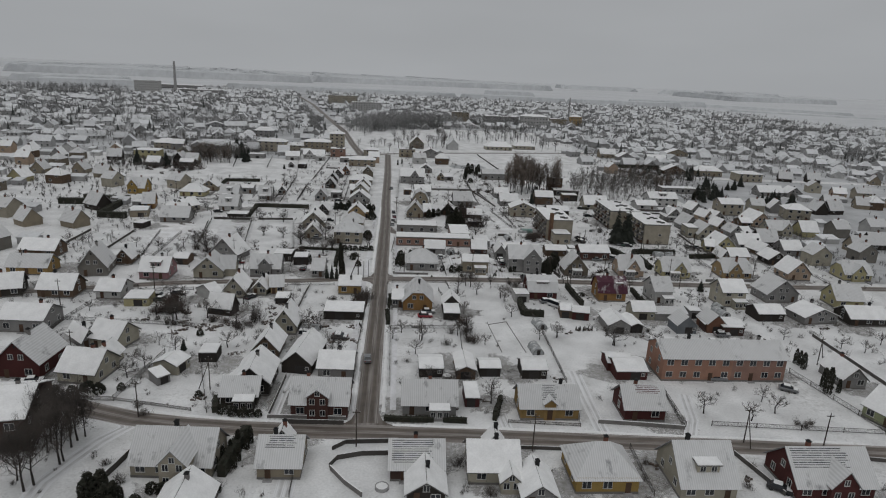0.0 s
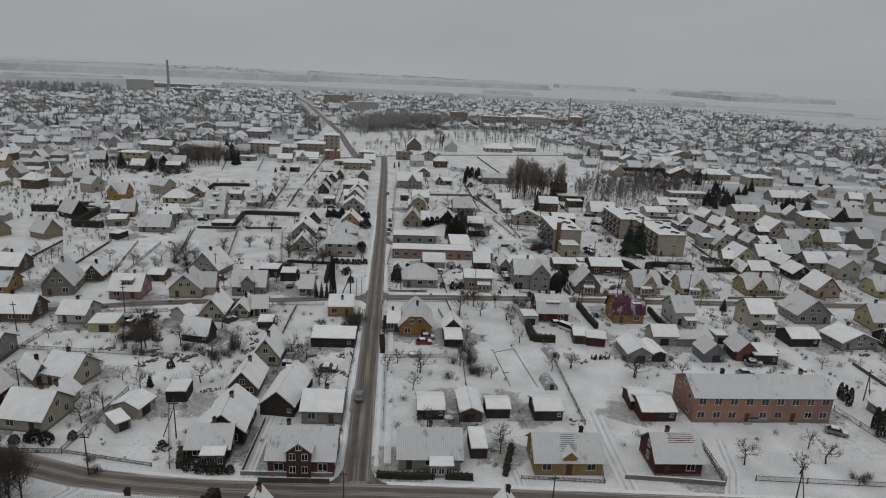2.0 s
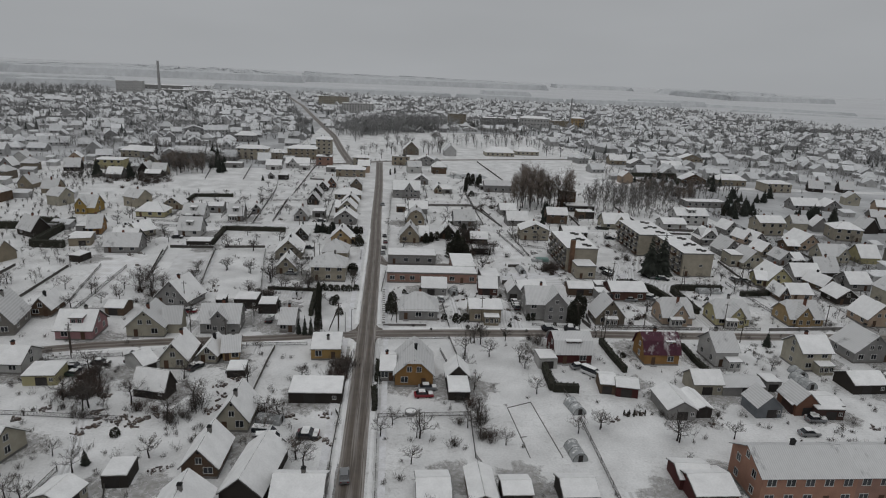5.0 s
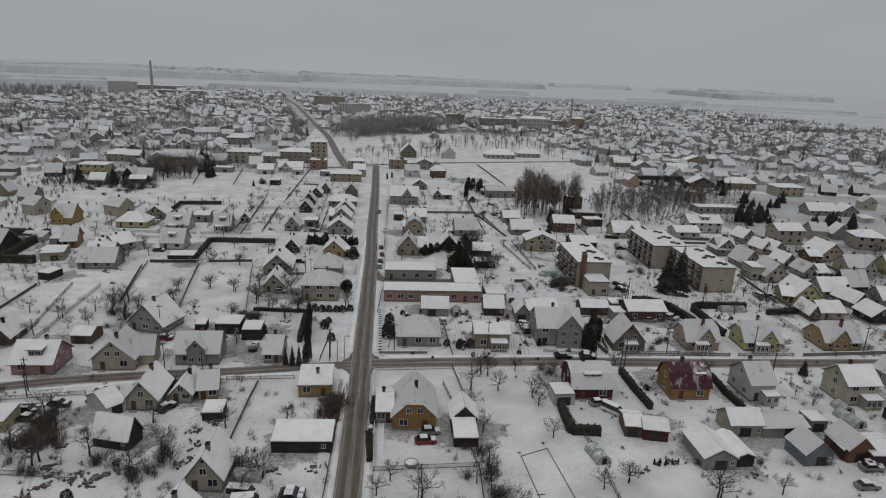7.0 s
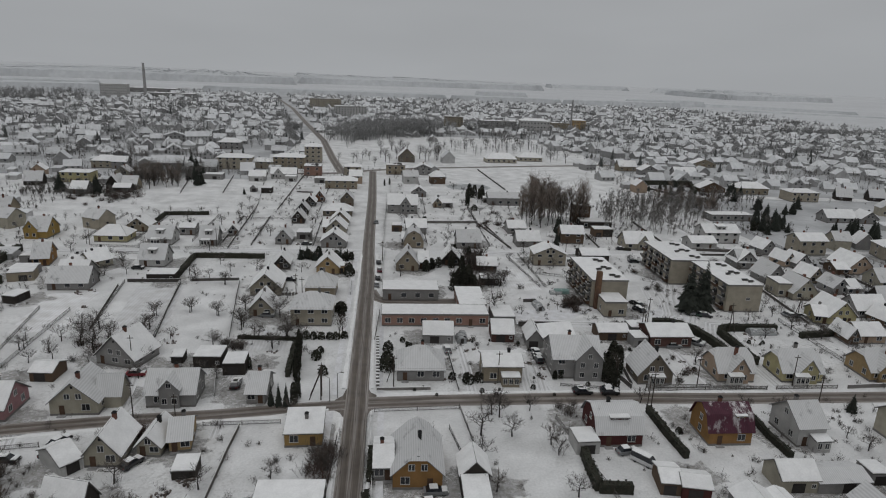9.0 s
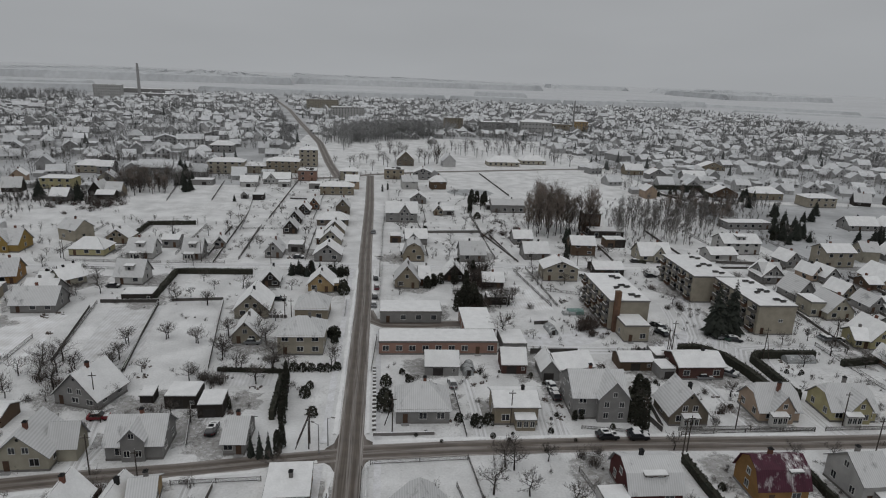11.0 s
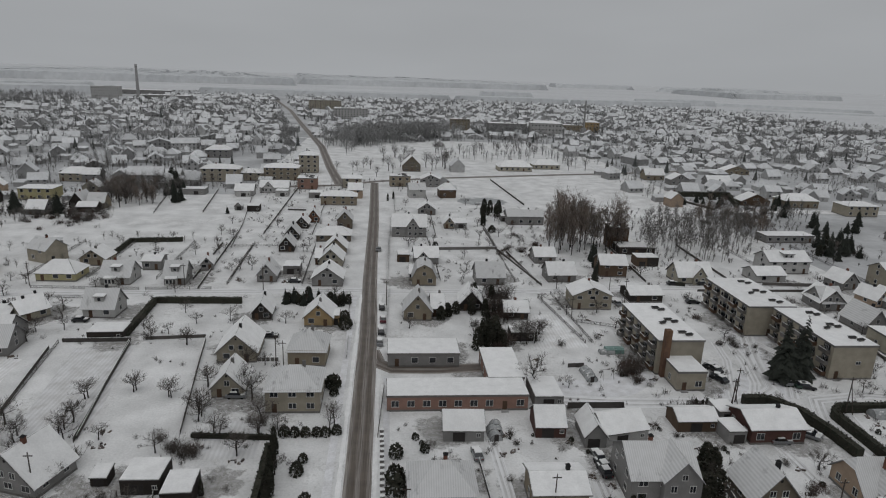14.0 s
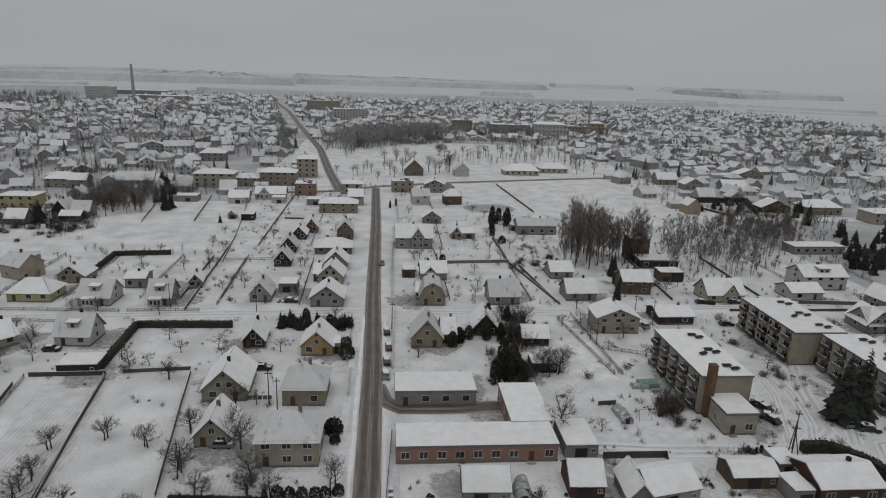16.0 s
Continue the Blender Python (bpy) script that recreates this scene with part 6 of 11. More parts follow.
def car(x, y, rot, colour, snow=True, van=False):
    """A parked car, its nose along +x before it is turned."""
    ob = thing("van" if van else "car", pose(x, y, 0.02, 0, 0, rot), f"{colour} parked {'van' if van else 'car'}" + (" with snow on its roof and bonnet" if snow else " on the street"), "van" if van else "car")
    p = paint(colour, PAINTS[colour])
    L_, W_, H_ = (4.9, 1.85, 2.05) if van else (4.35, 1.72, 1.45)
    if van:
        low = [(-2.4, 0.35), (2.35, 0.35), (2.42, 0.8), (2.3, 1.05), (-2.42, 1.05)]
        top = [(-2.4, 1.05), (2.2, 1.05), (1.35, 1.98), (-2.3, 2.02)]
    else:
        low = [(-2.12, 0.32), (2.10, 0.32), (2.16, 0.58), (2.02, 0.80), (0.95, 0.92), (-1.75, 0.95), (-2.15, 0.88)]
        top = [(-1.75, 0.94), (0.98, 0.91), (0.30, 1.42), (-1.15, 1.44)]
    body = part("body", Mesh().prism(low, -W_ / 2, W_ / 2, "y"), p, ob)
    cab = Mesh()
    k = len(top)
    zt = max(q[1] for q in top)
    inset = lambda q: W_ / 2 - 0.06 - 0.16 * (q[1] - top[0][1]) / (zt - top[0][1])
    cab.add([(q[0], -inset(q), q[1]) for q in top] + [(q[0], inset(q), q[1]) for q in top], [tuple(range(k)), tuple(range(2 * k - 1, k - 1, -1))] + [((i + 1) % k, i, k + i, k + (i + 1) % k) for i in range(k)])
    part("window_glass", cab, GLASS, ob)
    a, b = top[-1][0], top[-2][0]
    part("roof_panel", Mesh().box(a + 0.02, b - 0.02, -W_ / 2 + 0.2, W_ / 2 - 0.2, zt - 0.01, zt + 0.05), p, ob)
    if snow:
        part("snow_cover", Mesh().box(a, b, -W_ / 2 + 0.2, W_ / 2 - 0.2, zt + 0.055, zt + 0.15), SNOW, ob)
        part("bonnet_snow", Mesh().box(1.05 if not van else 1.7, 1.95 if not van else 2.25, -W_ / 2 + 0.12, W_ / 2 - 0.12, 0.93 if not van else 1.06, 1.0 if not van else 1.15), SNOW, ob)
    if "w" not in WHEEL:
        WHEEL["w"] = fixed_normals(Mesh().tube((0, -0.1, 0), (0, 0.1, 0), 0.32, 0.32, 14).data("wheel", TYRE))
        WHEEL["r"] = fixed_normals(Mesh().tube((0, -0.115, 0), (0, 0.115, 0), 0.19, 0.19, 10).data("rim", RIM))
    for sx in (-1.35, 1.35):
        for sy in (-1, 1):
            wh = part("wheel", WHEEL["w"], None, ob, at=pose(sx, sy * (W_ / 2 - 0.08), 0.32))
            if y < 205:
                part("rim", WHEEL["r"], None, wh)
    for sy in (-0.6, 0.6) if y < 240 else ():
        part("headlight", Mesh().box(2.08, 2.17, sy - 0.16, sy + 0.16, 0.6, 0.74), TRIM, ob)
        part("tail_light", Mesh().box(-2.17, -2.1, sy - 0.13, sy + 0.13, 0.62, 0.82), paint("red", PAINTS["red"]), ob)
    return ob


def greenhouse(x, y, rot, length=5.0, r=1.5):
    ob = thing("greenhouse", pose(x, y, 0, 0, 0, rot), "hooped plastic-film garden greenhouse with snow on top", "greenhouse")
    poly = [(r * math.cos(math.pi * i / 10), r * 1.15 * math.sin(math.pi * i / 10)) for i in range(11)]
    part("cover", Mesh().prism(poly, 0, length, "y"), FILM, ob, smooth=False)
    for u in (0.0, 0.5, 1.0):
        m = Mesh()
        for a, b in zip(poly, poly[1:]):
            m.tube((a[0] * 1.01, length * u, a[1] * 1.01), (b[0] * 1.01, length * u, b[1] * 1.01), 0.04, 0.04, 4)
        part("hoop", m, WIRE, ob)
    part("door", Mesh().box(-0.45, 0.45, -0.05, 0.0, 0.0, 1.4), DOOR_D, ob)
    return ob


CLUTTER = Mesh()


def pile(x, y, seed, n=9, size=0.6):
    """Boards, logs and garden clutter lying about, gathered into one mesh."""
    rnd = random.Random(seed)
    for i in range(n):
        px, py = x + rnd.gauss(0, size), y + rnd.gauss(0, size * 0.8)
        s = (rnd.uniform(0.15, 0.9) * size, rnd.uniform(0.1, 0.4) * size, rnd.uniform(0.15, 0.7) * size)
        a = rnd.uniform(0, 3.14)
        c, sn = math.cos(a), math.sin(a)
        v = [(q[0] * s[0], q[1] * s[1], h * s[2] * (0.8 + 0.4 * rnd.random())) for h in (0, 1) for q in ((-1, -1), (1, -1), (1, 1), (-1, 1))]
        CLUTTER.add([(px + q[0] * c - q[1] * sn, py + q[0] * sn + q[1] * c, q[2]) for q in v], [(3, 2, 1, 0), (4, 5, 6, 7), (0, 1, 5, 4), (1, 2, 6, 5), (2, 3, 7, 6), (3, 0, 4, 7)])


def well(x, y, r=1.1):
    ob = thing("round_tank", pose(x, y, 0), "round concrete tank ring with snow lying inside", "tank")
    m = Mesh()
    k = 18
    ring = [(math.cos(2 * math.pi * i / k), math.sin(2 * math.pi * i / k)) for i in range(k)]
    m.add([(c * r, s * r, 0) for c, s in ring] + [(c * r, s * r, 0.6) for c, s in ring] + [(c * r * 0.86, s * r * 0.86, 0.6) for c, s in ring] + [(c * r * 0.86, s * r * 0.86, 0.2) for c, s in ring],
          [(j * k + i, j * k + (i + 1) % k, (j + 1) * k + (i + 1) % k, (j + 1) * k + i) for j in range(3) for i in range(k)])
    part("ring", m, CONCRETE, ob)
    part("snow_fill", Mesh().add([(c * r * 0.87, s * r * 0.87, 0.5) for c, s in ring], [tuple(range(k))]), SNOW, ob)
    return ob


def edging(pts):
    """A low plank border laid out on the snow."""
    m = Mesh()
    for (ax, ay), (bx, by) in zip(pts, pts[1:]):
        a, b = Vector((ax, ay, 0)), Vector((bx, by, 0))
        s = (b - a).normalized().cross(Vector((0, 0, 1))) * 0.055
        v = [a - s, b - s, b + s, a + s]
        m.add([(q.x, q.y, 0) for q in v] + [(q.x, q.y, 0.14) for q in v], [(3, 2, 1, 0), (4, 5, 6, 7), (0, 1, 5, 4), (1, 2, 6, 5), (2, 3, 7, 6), (3, 0, 4, 7)])
    tagged(new("plank_border", m.data("plank_border", POST)), "long low plank border laid out on the snow", "border")


def pond(x, y, rx, ry):
    """A frozen pond: grey ice, partly snowed over."""
    k = 28
    m = Mesh().add([(x + rx * math.cos(6.2832 * i / k) * (1 + 0.08 * math.sin(3.1 * i)), y + ry * math.sin(6.2832 * i / k) * (1 + 0.08 * math.cos(2.3 * i)), 0.02) for i in range(k)], [tuple(range(k))])
    tagged(new("pond", m.data("pond", mat("pond_ice", (0.30, 0.31, 0.31), (0.22, 0.23, 0.23), 0.1, 0.35, snow=0.45, snow_scale=0.12))), "frozen grey garden pond partly covered with snow", "pond", kind="structure")


def stone_block(x, y, w=0.75, h=0.55):
    """A squat block with a cushion of snow."""
    ob = thing("stone_block", pose(x, y, 0, 0, 0, (x * 31 + y * 17) % 12 - 6), "dark squat garden block with a cap of snow", "block", "blocks in a row beside the pavement")
    part("block", Mesh().box(-w / 2, w / 2, -w / 3, w / 3, 0, h), PLINTH, ob)
    part("snow_cap", Mesh().box(-w / 2 - 0.04, w / 2 + 0.04, -w / 3 - 0.04, w / 3 + 0.04, h + 0.003, h + 0.14), SNOW, ob)
    return ob


TEAL = mat("teal_plastic_film", (0.16, 0.28, 0.25), (0.22, 0.32, 0.30), 0.8, 0.4, snow=0.3)


def cold_frame(x, y):
    ob = thing("cold_frame", pose(x, y, 0), "low teal film-covered cold frame in a garden", "cold frame")
    part("cover", Mesh().prism([(-1.1, 0), (1.1, 0), (1.1, 1.1), (0.6, 1.5), (-0.6, 1.5), (-1.1, 1.1)], -2.4, 2.4, "x"), TEAL, ob)
    for sx in (-2.42, 2.42):
        part("end_board", Mesh().box(sx - 0.03, sx + 0.03, -1.12, 1.12, 0, 0.5), BOARD, ob)


def swing_frame(x, y):
    ob = thing("swing_frame", pose(x, y, 0, 0, 0, 10), "thin grey metal swing frame standing in snow", "swing")
    for sx in (-1.4, 1.4):
        for sy in (-0.7, 0.7):
            part("leg", Mesh().tube((sx, sy, -0.05), (sx, 0, 2.4), 0.05, 0.05, 6), PLINTH, ob)
    part("crossbar", Mesh().tube((-1.5, 0, 2.4), (1.5, 0, 2.4), 0.05, 0.05, 6), PLINTH, ob)
tree('orchard', -91.8, 233.1, 4.6)
tree('orchard', -82.3, 229.3, 4.6)
tree('orchard', -82.9, 217.9, 4.6)
tree('orchard', -75.0, 234.5, 4.6)
tree('orchard', -58.1, 251.5, 4.6)
tree('orchard', -49.3, 254.4, 4.6)
tree('orchard', -41.1, 252.1, 4.6)
tree('orchard', -45.2, 278.6, 4.6)
tree('orchard', -32.1, 242.1, 4.6)
tree('orchard', -64.4, 237.8, 4.6)
tree('orchard', -56.7, 239.7, 4.6)
tree('orchard', -19.5, 237.7, 4.6)
tree('orchard', -21.8, 230.0, 4.6)
tree('orchard', -39.0, 176.5, 5)
tree('orchard', 7.8, 157.5, 4)
tree('orchard', 5.5, 153.3, 4)
tree('orchard', 13.2, 152.7, 6)
tree('orchard', -18.0, 160.0, 5)
tree('orchard', -15.0, 158.8, 5)
tree('bush', -67.2, 223.4, 2.6)
tree('bush', -32.7, 163.3, 4.5)
tree('bush', -36.0, 157.8, 3.5)
tree('bush', -44.0, 162.7, 3)
tree('bush', -55.2, 161.2, 3)
tree('bush', -58.3, 173.8, 3.5)
tree('bush', -58.0, 170.5, 3)
tree('bush', -37.0, 235.6, 3)
tree('bush', -30.3, 235.8, 3)
tree('bush', -3.8, 180.0, 4.5)
tree('bush', -5.3, 183.2, 4)
tree('bush', -13.0, 181.6, 2)
tree('bush', -33.8, 281.6, 3)
tree('bush', -56.3, 282.6, 3)
tree('bush', -50.6, 173.1, 2)
tree('bush', -52.5, 167.9, 1.5)
tree('bush', -60.0, 180.3, 2)
tree('bush', -58.9, 163.2, 2.5)
tree('tall', -4.8, 239.7, 6.5)
tree('orchard', 26.1, 189.8, 6.5)
tree('orchard', 29.5, 197.5, 5.5)
tree('orchard', 31.0, 196.5, 5.5)
tree('orchard', 32.3, 189.2, 5)
tree('orchard', 38.0, 199.0, 4)
tree('orchard', 25.2, 182.3, 4.5)
tree('orchard', 26.4, 172.3, 4)
tree('orchard', 39.6, 186.2, 5)
tree('orchard', 40.2, 182.7, 4)
tree('orchard', 40.4, 170.4, 4.5)
tree('orchard', 50.9, 156.4, 4)
tree('orchard', 45.4, 154.3, 4)
tree('orchard', 65.0, 151.7, 6)
tree('orchard', 23.1, 156.4, 4)
tree('orchard', 26.0, 159.2, 4)
tree('orchard', 86.1, 198.2, 4)
tree('orchard', 63.9, 201.9, 4)
tree('orchard', 103.6, 182.5, 4)
tree('orchard', 102.5, 187.3, 3)
tree('bush', 46.0, 197.6, 4)
tree('bush', 44.6, 199.7, 3)
tree('bush', 25.7, 152.6, 4)
tree('bush', 78.6, 161.1, 2)
tree('bush', 111.8, 198.4, 3)
tree('bush', 65.9, 161.1, 2.5)
tree('bush', 22.5, 166.8, 2.5)
tree('bush', 69.2, 182.9, 1.6)
tree('bush', 67.8, 189.8, 2)
tree('orchard', -79.5, 169.1, 3)
tree('orchard', -53.4, 130.0, 4.5)
tree('orchard', -51.4, 134.9, 4)
tree('orchard', -54.4, 135.9, 4)
tree('orchard', -8.0, 143.8, 5)
tree('orchard', -9.7, 146.0, 5)
tree('orchard', -62.6, 102.8, 4)
tree('orchard', -62.2, 146.9, 3)
tree('orchard', -52.7, 147.3, 3.5)
tree('bush', -33.3, 165.9, 5)
tree('bush', -58.5, 169.7, 4)
tree('bush', -53.1, 159.9, 3)
tree('bush', -34.3, 160.7, 3)
tree('bush', -46.4, 117.6, 2.2)
tree('bush', -43.7, 114.6, 2.6)
tree('bush', -44.2, 98.1, 2)
tree('bush', -24.1, 98.1, 2)
tree('bush', -43.6, 91.5, 3)
tree('bush', -39.9, 92.6, 2.5)
tree('avenue', -53.9, 90.8, 14, 0.85)
tree('avenue', -53.2, 92.4, 14, 0.85)
tree('avenue', -51.9, 98.1, 14, 0.85)
tree('avenue', -51.7, 99.0, 12, 0.85)
tree('avenue', -52.5, 103.3, 13, 0.85)
tree('avenue', -52.4, 105.4, 13, 0.85)
tree('avenue', -56.5, 93.6, 10, 0.85)
tree('avenue', -55.8, 101.6, 11, 0.85)
tree('avenue', -51.6, 106.7, 10, 0.85)
tree('orchard', 73.7, 116.7, 5)
tree('orchard', 83.0, 113.9, 4.5)
tree('orchard', 90.2, 117.0, 5)
tree('orchard', 90.0, 122.1, 4)
tree('orchard', 27.3, 120.2, 4.5)
tree('orchard', 25.4, 158.7, 4)
tree('orchard', 50.4, 155.8, 4.5)
tree('orchard', 65.2, 151.1, 5)
tree('orchard', 135.2, 149.1, 4)
tree('orchard', 144.1, 154.6, 4)
tree('orchard', 29.9, 150.3, 3.5)
tree('orchard', 26.4, 163.6, 4)
tree('orchard', 27.8, 124.0, 4)
tree('bush', 93.7, 111.7, 2.5)
tree('bush', 92.4, 112.5, 2)
tree('bush', 95.6, 112.5, 2)
tree('bush', 31.5, 95.9, 3)
tree('bush', 18.3, 98.2, 3)
tree('bush', 23.0, 89.3, 3)
tree('bush', 19.8, 150.0, 3)
tree('bush', 21.4, 157.8, 3)
tree('bush', 70.0, 91.3, 2)
tree('bush', 53.7, 98.3, 2)
tree('orchard', -45.5, 279.0, 4.6)
tree('orchard', -49.0, 255.2, 4.6)
tree('orchard', -40.5, 251.8, 4.6)
tree('orchard', -57.7, 252.0, 4.6)
tree('orchard', -55.2, 236.1, 4.6)
tree('orchard', -56.8, 243.6, 4.6)
tree('orchard', -63.7, 235.5, 4.6)
tree('orchard', -64.2, 227.7, 4.6)
tree('orchard', -71.5, 237.0, 4.6)
tree('orchard', -32.8, 245.0, 6)
tree('orchard', -34.2, 257.2, 5)
tree('orchard', -59.4, 288.7, 4.6)
tree('orchard', -38.2, 294.3, 4.6)
tree('orchard', -26.4, 236.0, 4.6)
tree('orchard', -22.1, 231.3, 4.6)
tree('orchard', -18.9, 236.1, 4.6)
tree('orchard', -36.8, 231.4, 4.6)
tree('orchard', -83.8, 295.6, 4.6)
tree('orchard', -92.2, 305.2, 4.6)
tree('orchard', -22.7, 292.8, 4)
tree('tall', -5.4, 237.2, 7.5)
tree('bush', -31.6, 229.7, 4)
tree('bush', -33.7, 231.6, 3)
tree('bush', -29.3, 230.0, 3)
tree('bush', -50.7, 229.0, 3)
tree('bush', -31.9, 270.8, 2.5)
tree('bush', -16.4, 238.7, 2)
tree('bush', 18.2, 243.5, 2)
tree('orchard', 45.9, 280.5, 6)
tree('orchard', 39.1, 255.2, 7.5)
tree('orchard', 100.2, 282.1, 4)
tree('orchard', 86.9, 222.2, 4.5)
tree('orchard', 32.0, 201.6, 4)
tree('orchard', 62.6, 293.4, 3)
tree('bush', 65.6, 261.3, 3.5)
tree('bush', 63.0, 260.1, 2.5)
tree('bush', 52.3, 277.5, 3)
tree('bush', 48.2, 201.0, 2.5)
tree('bush', 100.4, 277.5, 3)
tree('bush', 81.3, 223.9, 2)
tree('bush', 64.5, 234.2, 2)
tree('bush', 105.8, 276.0, 2)
tree('bush', 30.2, 235.0, 2.5)
tree('bush', 31.1, 232.4, 2)
tree('bush', 80.5, 215.2, 2)
tree('orchard', -56.2, 242.3, 4.6)
tree('orchard', -32.7, 244.8, 5.5)
tree('orchard', -34.0, 256.3, 5)
tree('orchard', -31.9, 262.8, 4)
tree('orchard', -27.7, 237.1, 5)
tree('orchard', -19.2, 236.8, 4.5)
tree('orchard', -15.3, 236.6, 4.5)
tree('orchard', -57.0, 238.0, 4.5)
tree('orchard', -56.6, 285.6, 4)
tree('orchard', -52.1, 285.5, 3.5)
tree('orchard', 32.1, 332.6, 4.5)
tree('orchard', 41.6, 280.0, 6)
tree('orchard', 45.3, 279.3, 5)
tree('orchard', 97.7, 337.2, 5)
tree('bush', 64.3, 261.2, 4)
tree('bush', 64.8, 256.4, 3)
tree('bush', 62.3, 260.7, 3)
tree('bush', 100.9, 280.6, 3)
tree('bush', 100.3, 276.4, 2.5)
tree('bush', 104.0, 314.4, 3.5)
tree('bush', 63.3, 282.2, 2.5)
tree('bush', 70.3, 284.3, 2)
tree('bush', 74.0, 246.5, 2.5)
tree('bush', 75.2, 245.8, 2)
tree('bush', 85.0, 288.7, 3)
tree('bush', 38.8, 312.8, 3)
tree('spruce', 101.3, 257.3, 16, 0.9)
tree('spruce', 106.6, 258.8, 16.5, 0.85)
tree('spruce', 104.2, 257.4, 11, 0.95)
tree('spruce', -17.3, 202.2, 5.2, 0.55)
tree('spruce', -15.6, 201.8, 5.6, 0.55)
tree('spruce', -14.0, 201.8, 5.6, 0.55)
tree('thuja', -12.6, 202.8, 5)
tree('thuja', -12.1, 205.0, 5)
tree('thuja', -13.3, 213.0, 5)
tree('thuja', -14.1, 220.5, 5)
tree('thuja', -14.0, 216.7, 4.5)
tree('thuja', -14.5, 225.9, 4.5)
tree('thuja', -14.8, 230.2, 4)
tree('thuja', -15.6, 233.2, 4)
tree('thuja', -25.1, 219.0, 3)
tree('thuja', -13.8, 218.3, 5)
tree('thuja', -14.5, 222.3, 5)
tree('thuja', -15.0, 226.6, 4.5)
tree('thuja', -15.1, 229.6, 4.5)
tree('thuja', -13.9, 214.5, 4)
tree('thuja', -5.9, 254.0, 3.5)
tree('thuja', -8.5, 257.4, 1.5)
tree('ball', -14.2, 236.5, 2)
tree('ball', -12.2, 236.5, 1.8)
tree('ball', -10.1, 236.4, 1.8)
tree('ball', -7.9, 236.4, 1.8)
tree('ball', -6.2, 236.4, 1.8)
tree('ball', -4.1, 237.0, 1.8)
tree('ball', 7.5, 229.0, 2.4)
tree('ball', 7.3, 218.3, 3.2)
tree('ball', 7.3, 221.6, 3)
tree('ball', -7.7, 216.2, 2)
tree('ball', -10.2, 224.3, 2.2)
tree('ball', -9.5, 227.9, 1.6)
tree('ball', 13.0, 230.4, 1.6)
tree('ball', 11.4, 234.6, 1.3)
tree('ball', -6.5, 295.5, 2.6)
tree('ball', -5.9, 289.7, 3.4)
tree('ball', -6.3, 255.8, 3)
tree('ball', -7.2, 257.2, 2)
tree('ball', -5.9, 252.3, 1.8)
tree('thuja', 110.8, 138.9, 4.5)
tree('thuja', 111.2, 141.2, 4)
tree('thuja', 108.8, 126.5, 6.5)
tree('thuja', 109.8, 129.5, 5)
tree('thuja', 111.6, 126.6, 3.5)
tree('thuja', 110.8, 142.3, 4)
tree('thicket', 56.1, 373.5, 2.1)
tree('thicket', 62.0, 370.9, 1.7)
tree('thicket', 50.1, 363.5, 2.0)
tree('thicket', 52.9, 358.6, 2.3)
tree('thicket', 67.4, 376.3, 2.5)
tree('thicket', 53.9, 370.3, 2.8)
tree('thicket', 59.6, 366.9, 2.5)
tree('thicket', 51.5, 366.2, 2.4)
tree('thicket', 61.3, 393.0, 2.8)
tree('thicket', 58.9, 367.7, 2.8)
tree('thicket', 61.5, 361.2, 2.2)
tree('thicket', 67.1, 377.4, 2.9)
tree('thuja', 43.3, 311.7, 2.0, 1.5)
tree('thuja', 31.8, 276.2, 2.3, 1.5)
tree('thuja', 39.4, 301.9, 2.4, 1.5)
tree('thuja', 37.3, 299.7, 2.5, 1.5)
tree('thicket', 34.0, 278.6, 5.2, 0.8)
tree('thicket', 37.2, 280.4, 6.0, 0.8)
tree('thicket', 41.6, 313.7, 5.7, 0.8)
tree('thicket', 37.1, 278.6, 4.9, 0.8)
tree('thicket', 41.5, 310.9, 5.6, 0.8)
tree('thicket', 39.3, 306.9, 3.7, 0.8)
tree('thicket', 35.5, 275.4, 3.7, 0.8)
tree('thicket', 40.2, 300.3, 3.9, 0.8)
tree('thicket', 32.6, 284.1, 5.7, 0.8)
tree('thicket', 31.5, 290.7, 3.6, 0.8)
tree('thicket', 40.2, 304.4, 5.7, 0.8)
tree('thicket', 40.9, 295.7, 6.0, 0.8)
tree('thicket', 38.9, 318.8, 5.0, 0.8)
tree('thicket', 34.8, 311.7, 4.5, 0.8)
tree('orchard', 41.6, 316.8, 5.1)
tree('orchard', 42.9, 310.4, 6.9)
tree('orchard', 42.7, 307.9, 5.9)
tree('orchard', 37.2, 298.2, 6.2)
tree('orchard', 37.7, 299.0, 6.9)
tree('thicket', 37.4, 297.8, 3.6)
tree('thicket', 36.7, 303.1, 4.0)
tree('thicket', 36.6, 293.2, 2.5)
tree('thicket', 35.8, 292.1, 2.5)
tree('thicket', 36.6, 290.1, 2.6)
tree('thuja', 23.4, 298.4, 4.0, 2.2)
tree('thuja', 21.2, 295.8, 4.1, 2.2)
tree('thuja', 19.5, 302.9, 4.0, 2.2)
tree('thuja', 26.1, 300.7, 3.7, 2.2)
tree('thuja', 23.4, 300.0, 3.5, 2.2)
tree('thuja', 21.3, 299.4, 3.9, 2.2)
tree('thuja', 21.2, 299.4, 4.2, 2.2)
tree('orchard', 41.1, 281.1, 5.1)
tree('orchard', 44.3, 284.4, 5.2)
tree('orchard', 43.8, 284.8, 4.7)
tree('orchard', 48.0, 285.6, 4.5)
tree('orchard', 43.0, 278.6, 4.7)
tree('thuja', 38.9, 313.1, 4.7, 1.4)
tree('thuja', 34.6, 298.9, 4.9, 1.4)
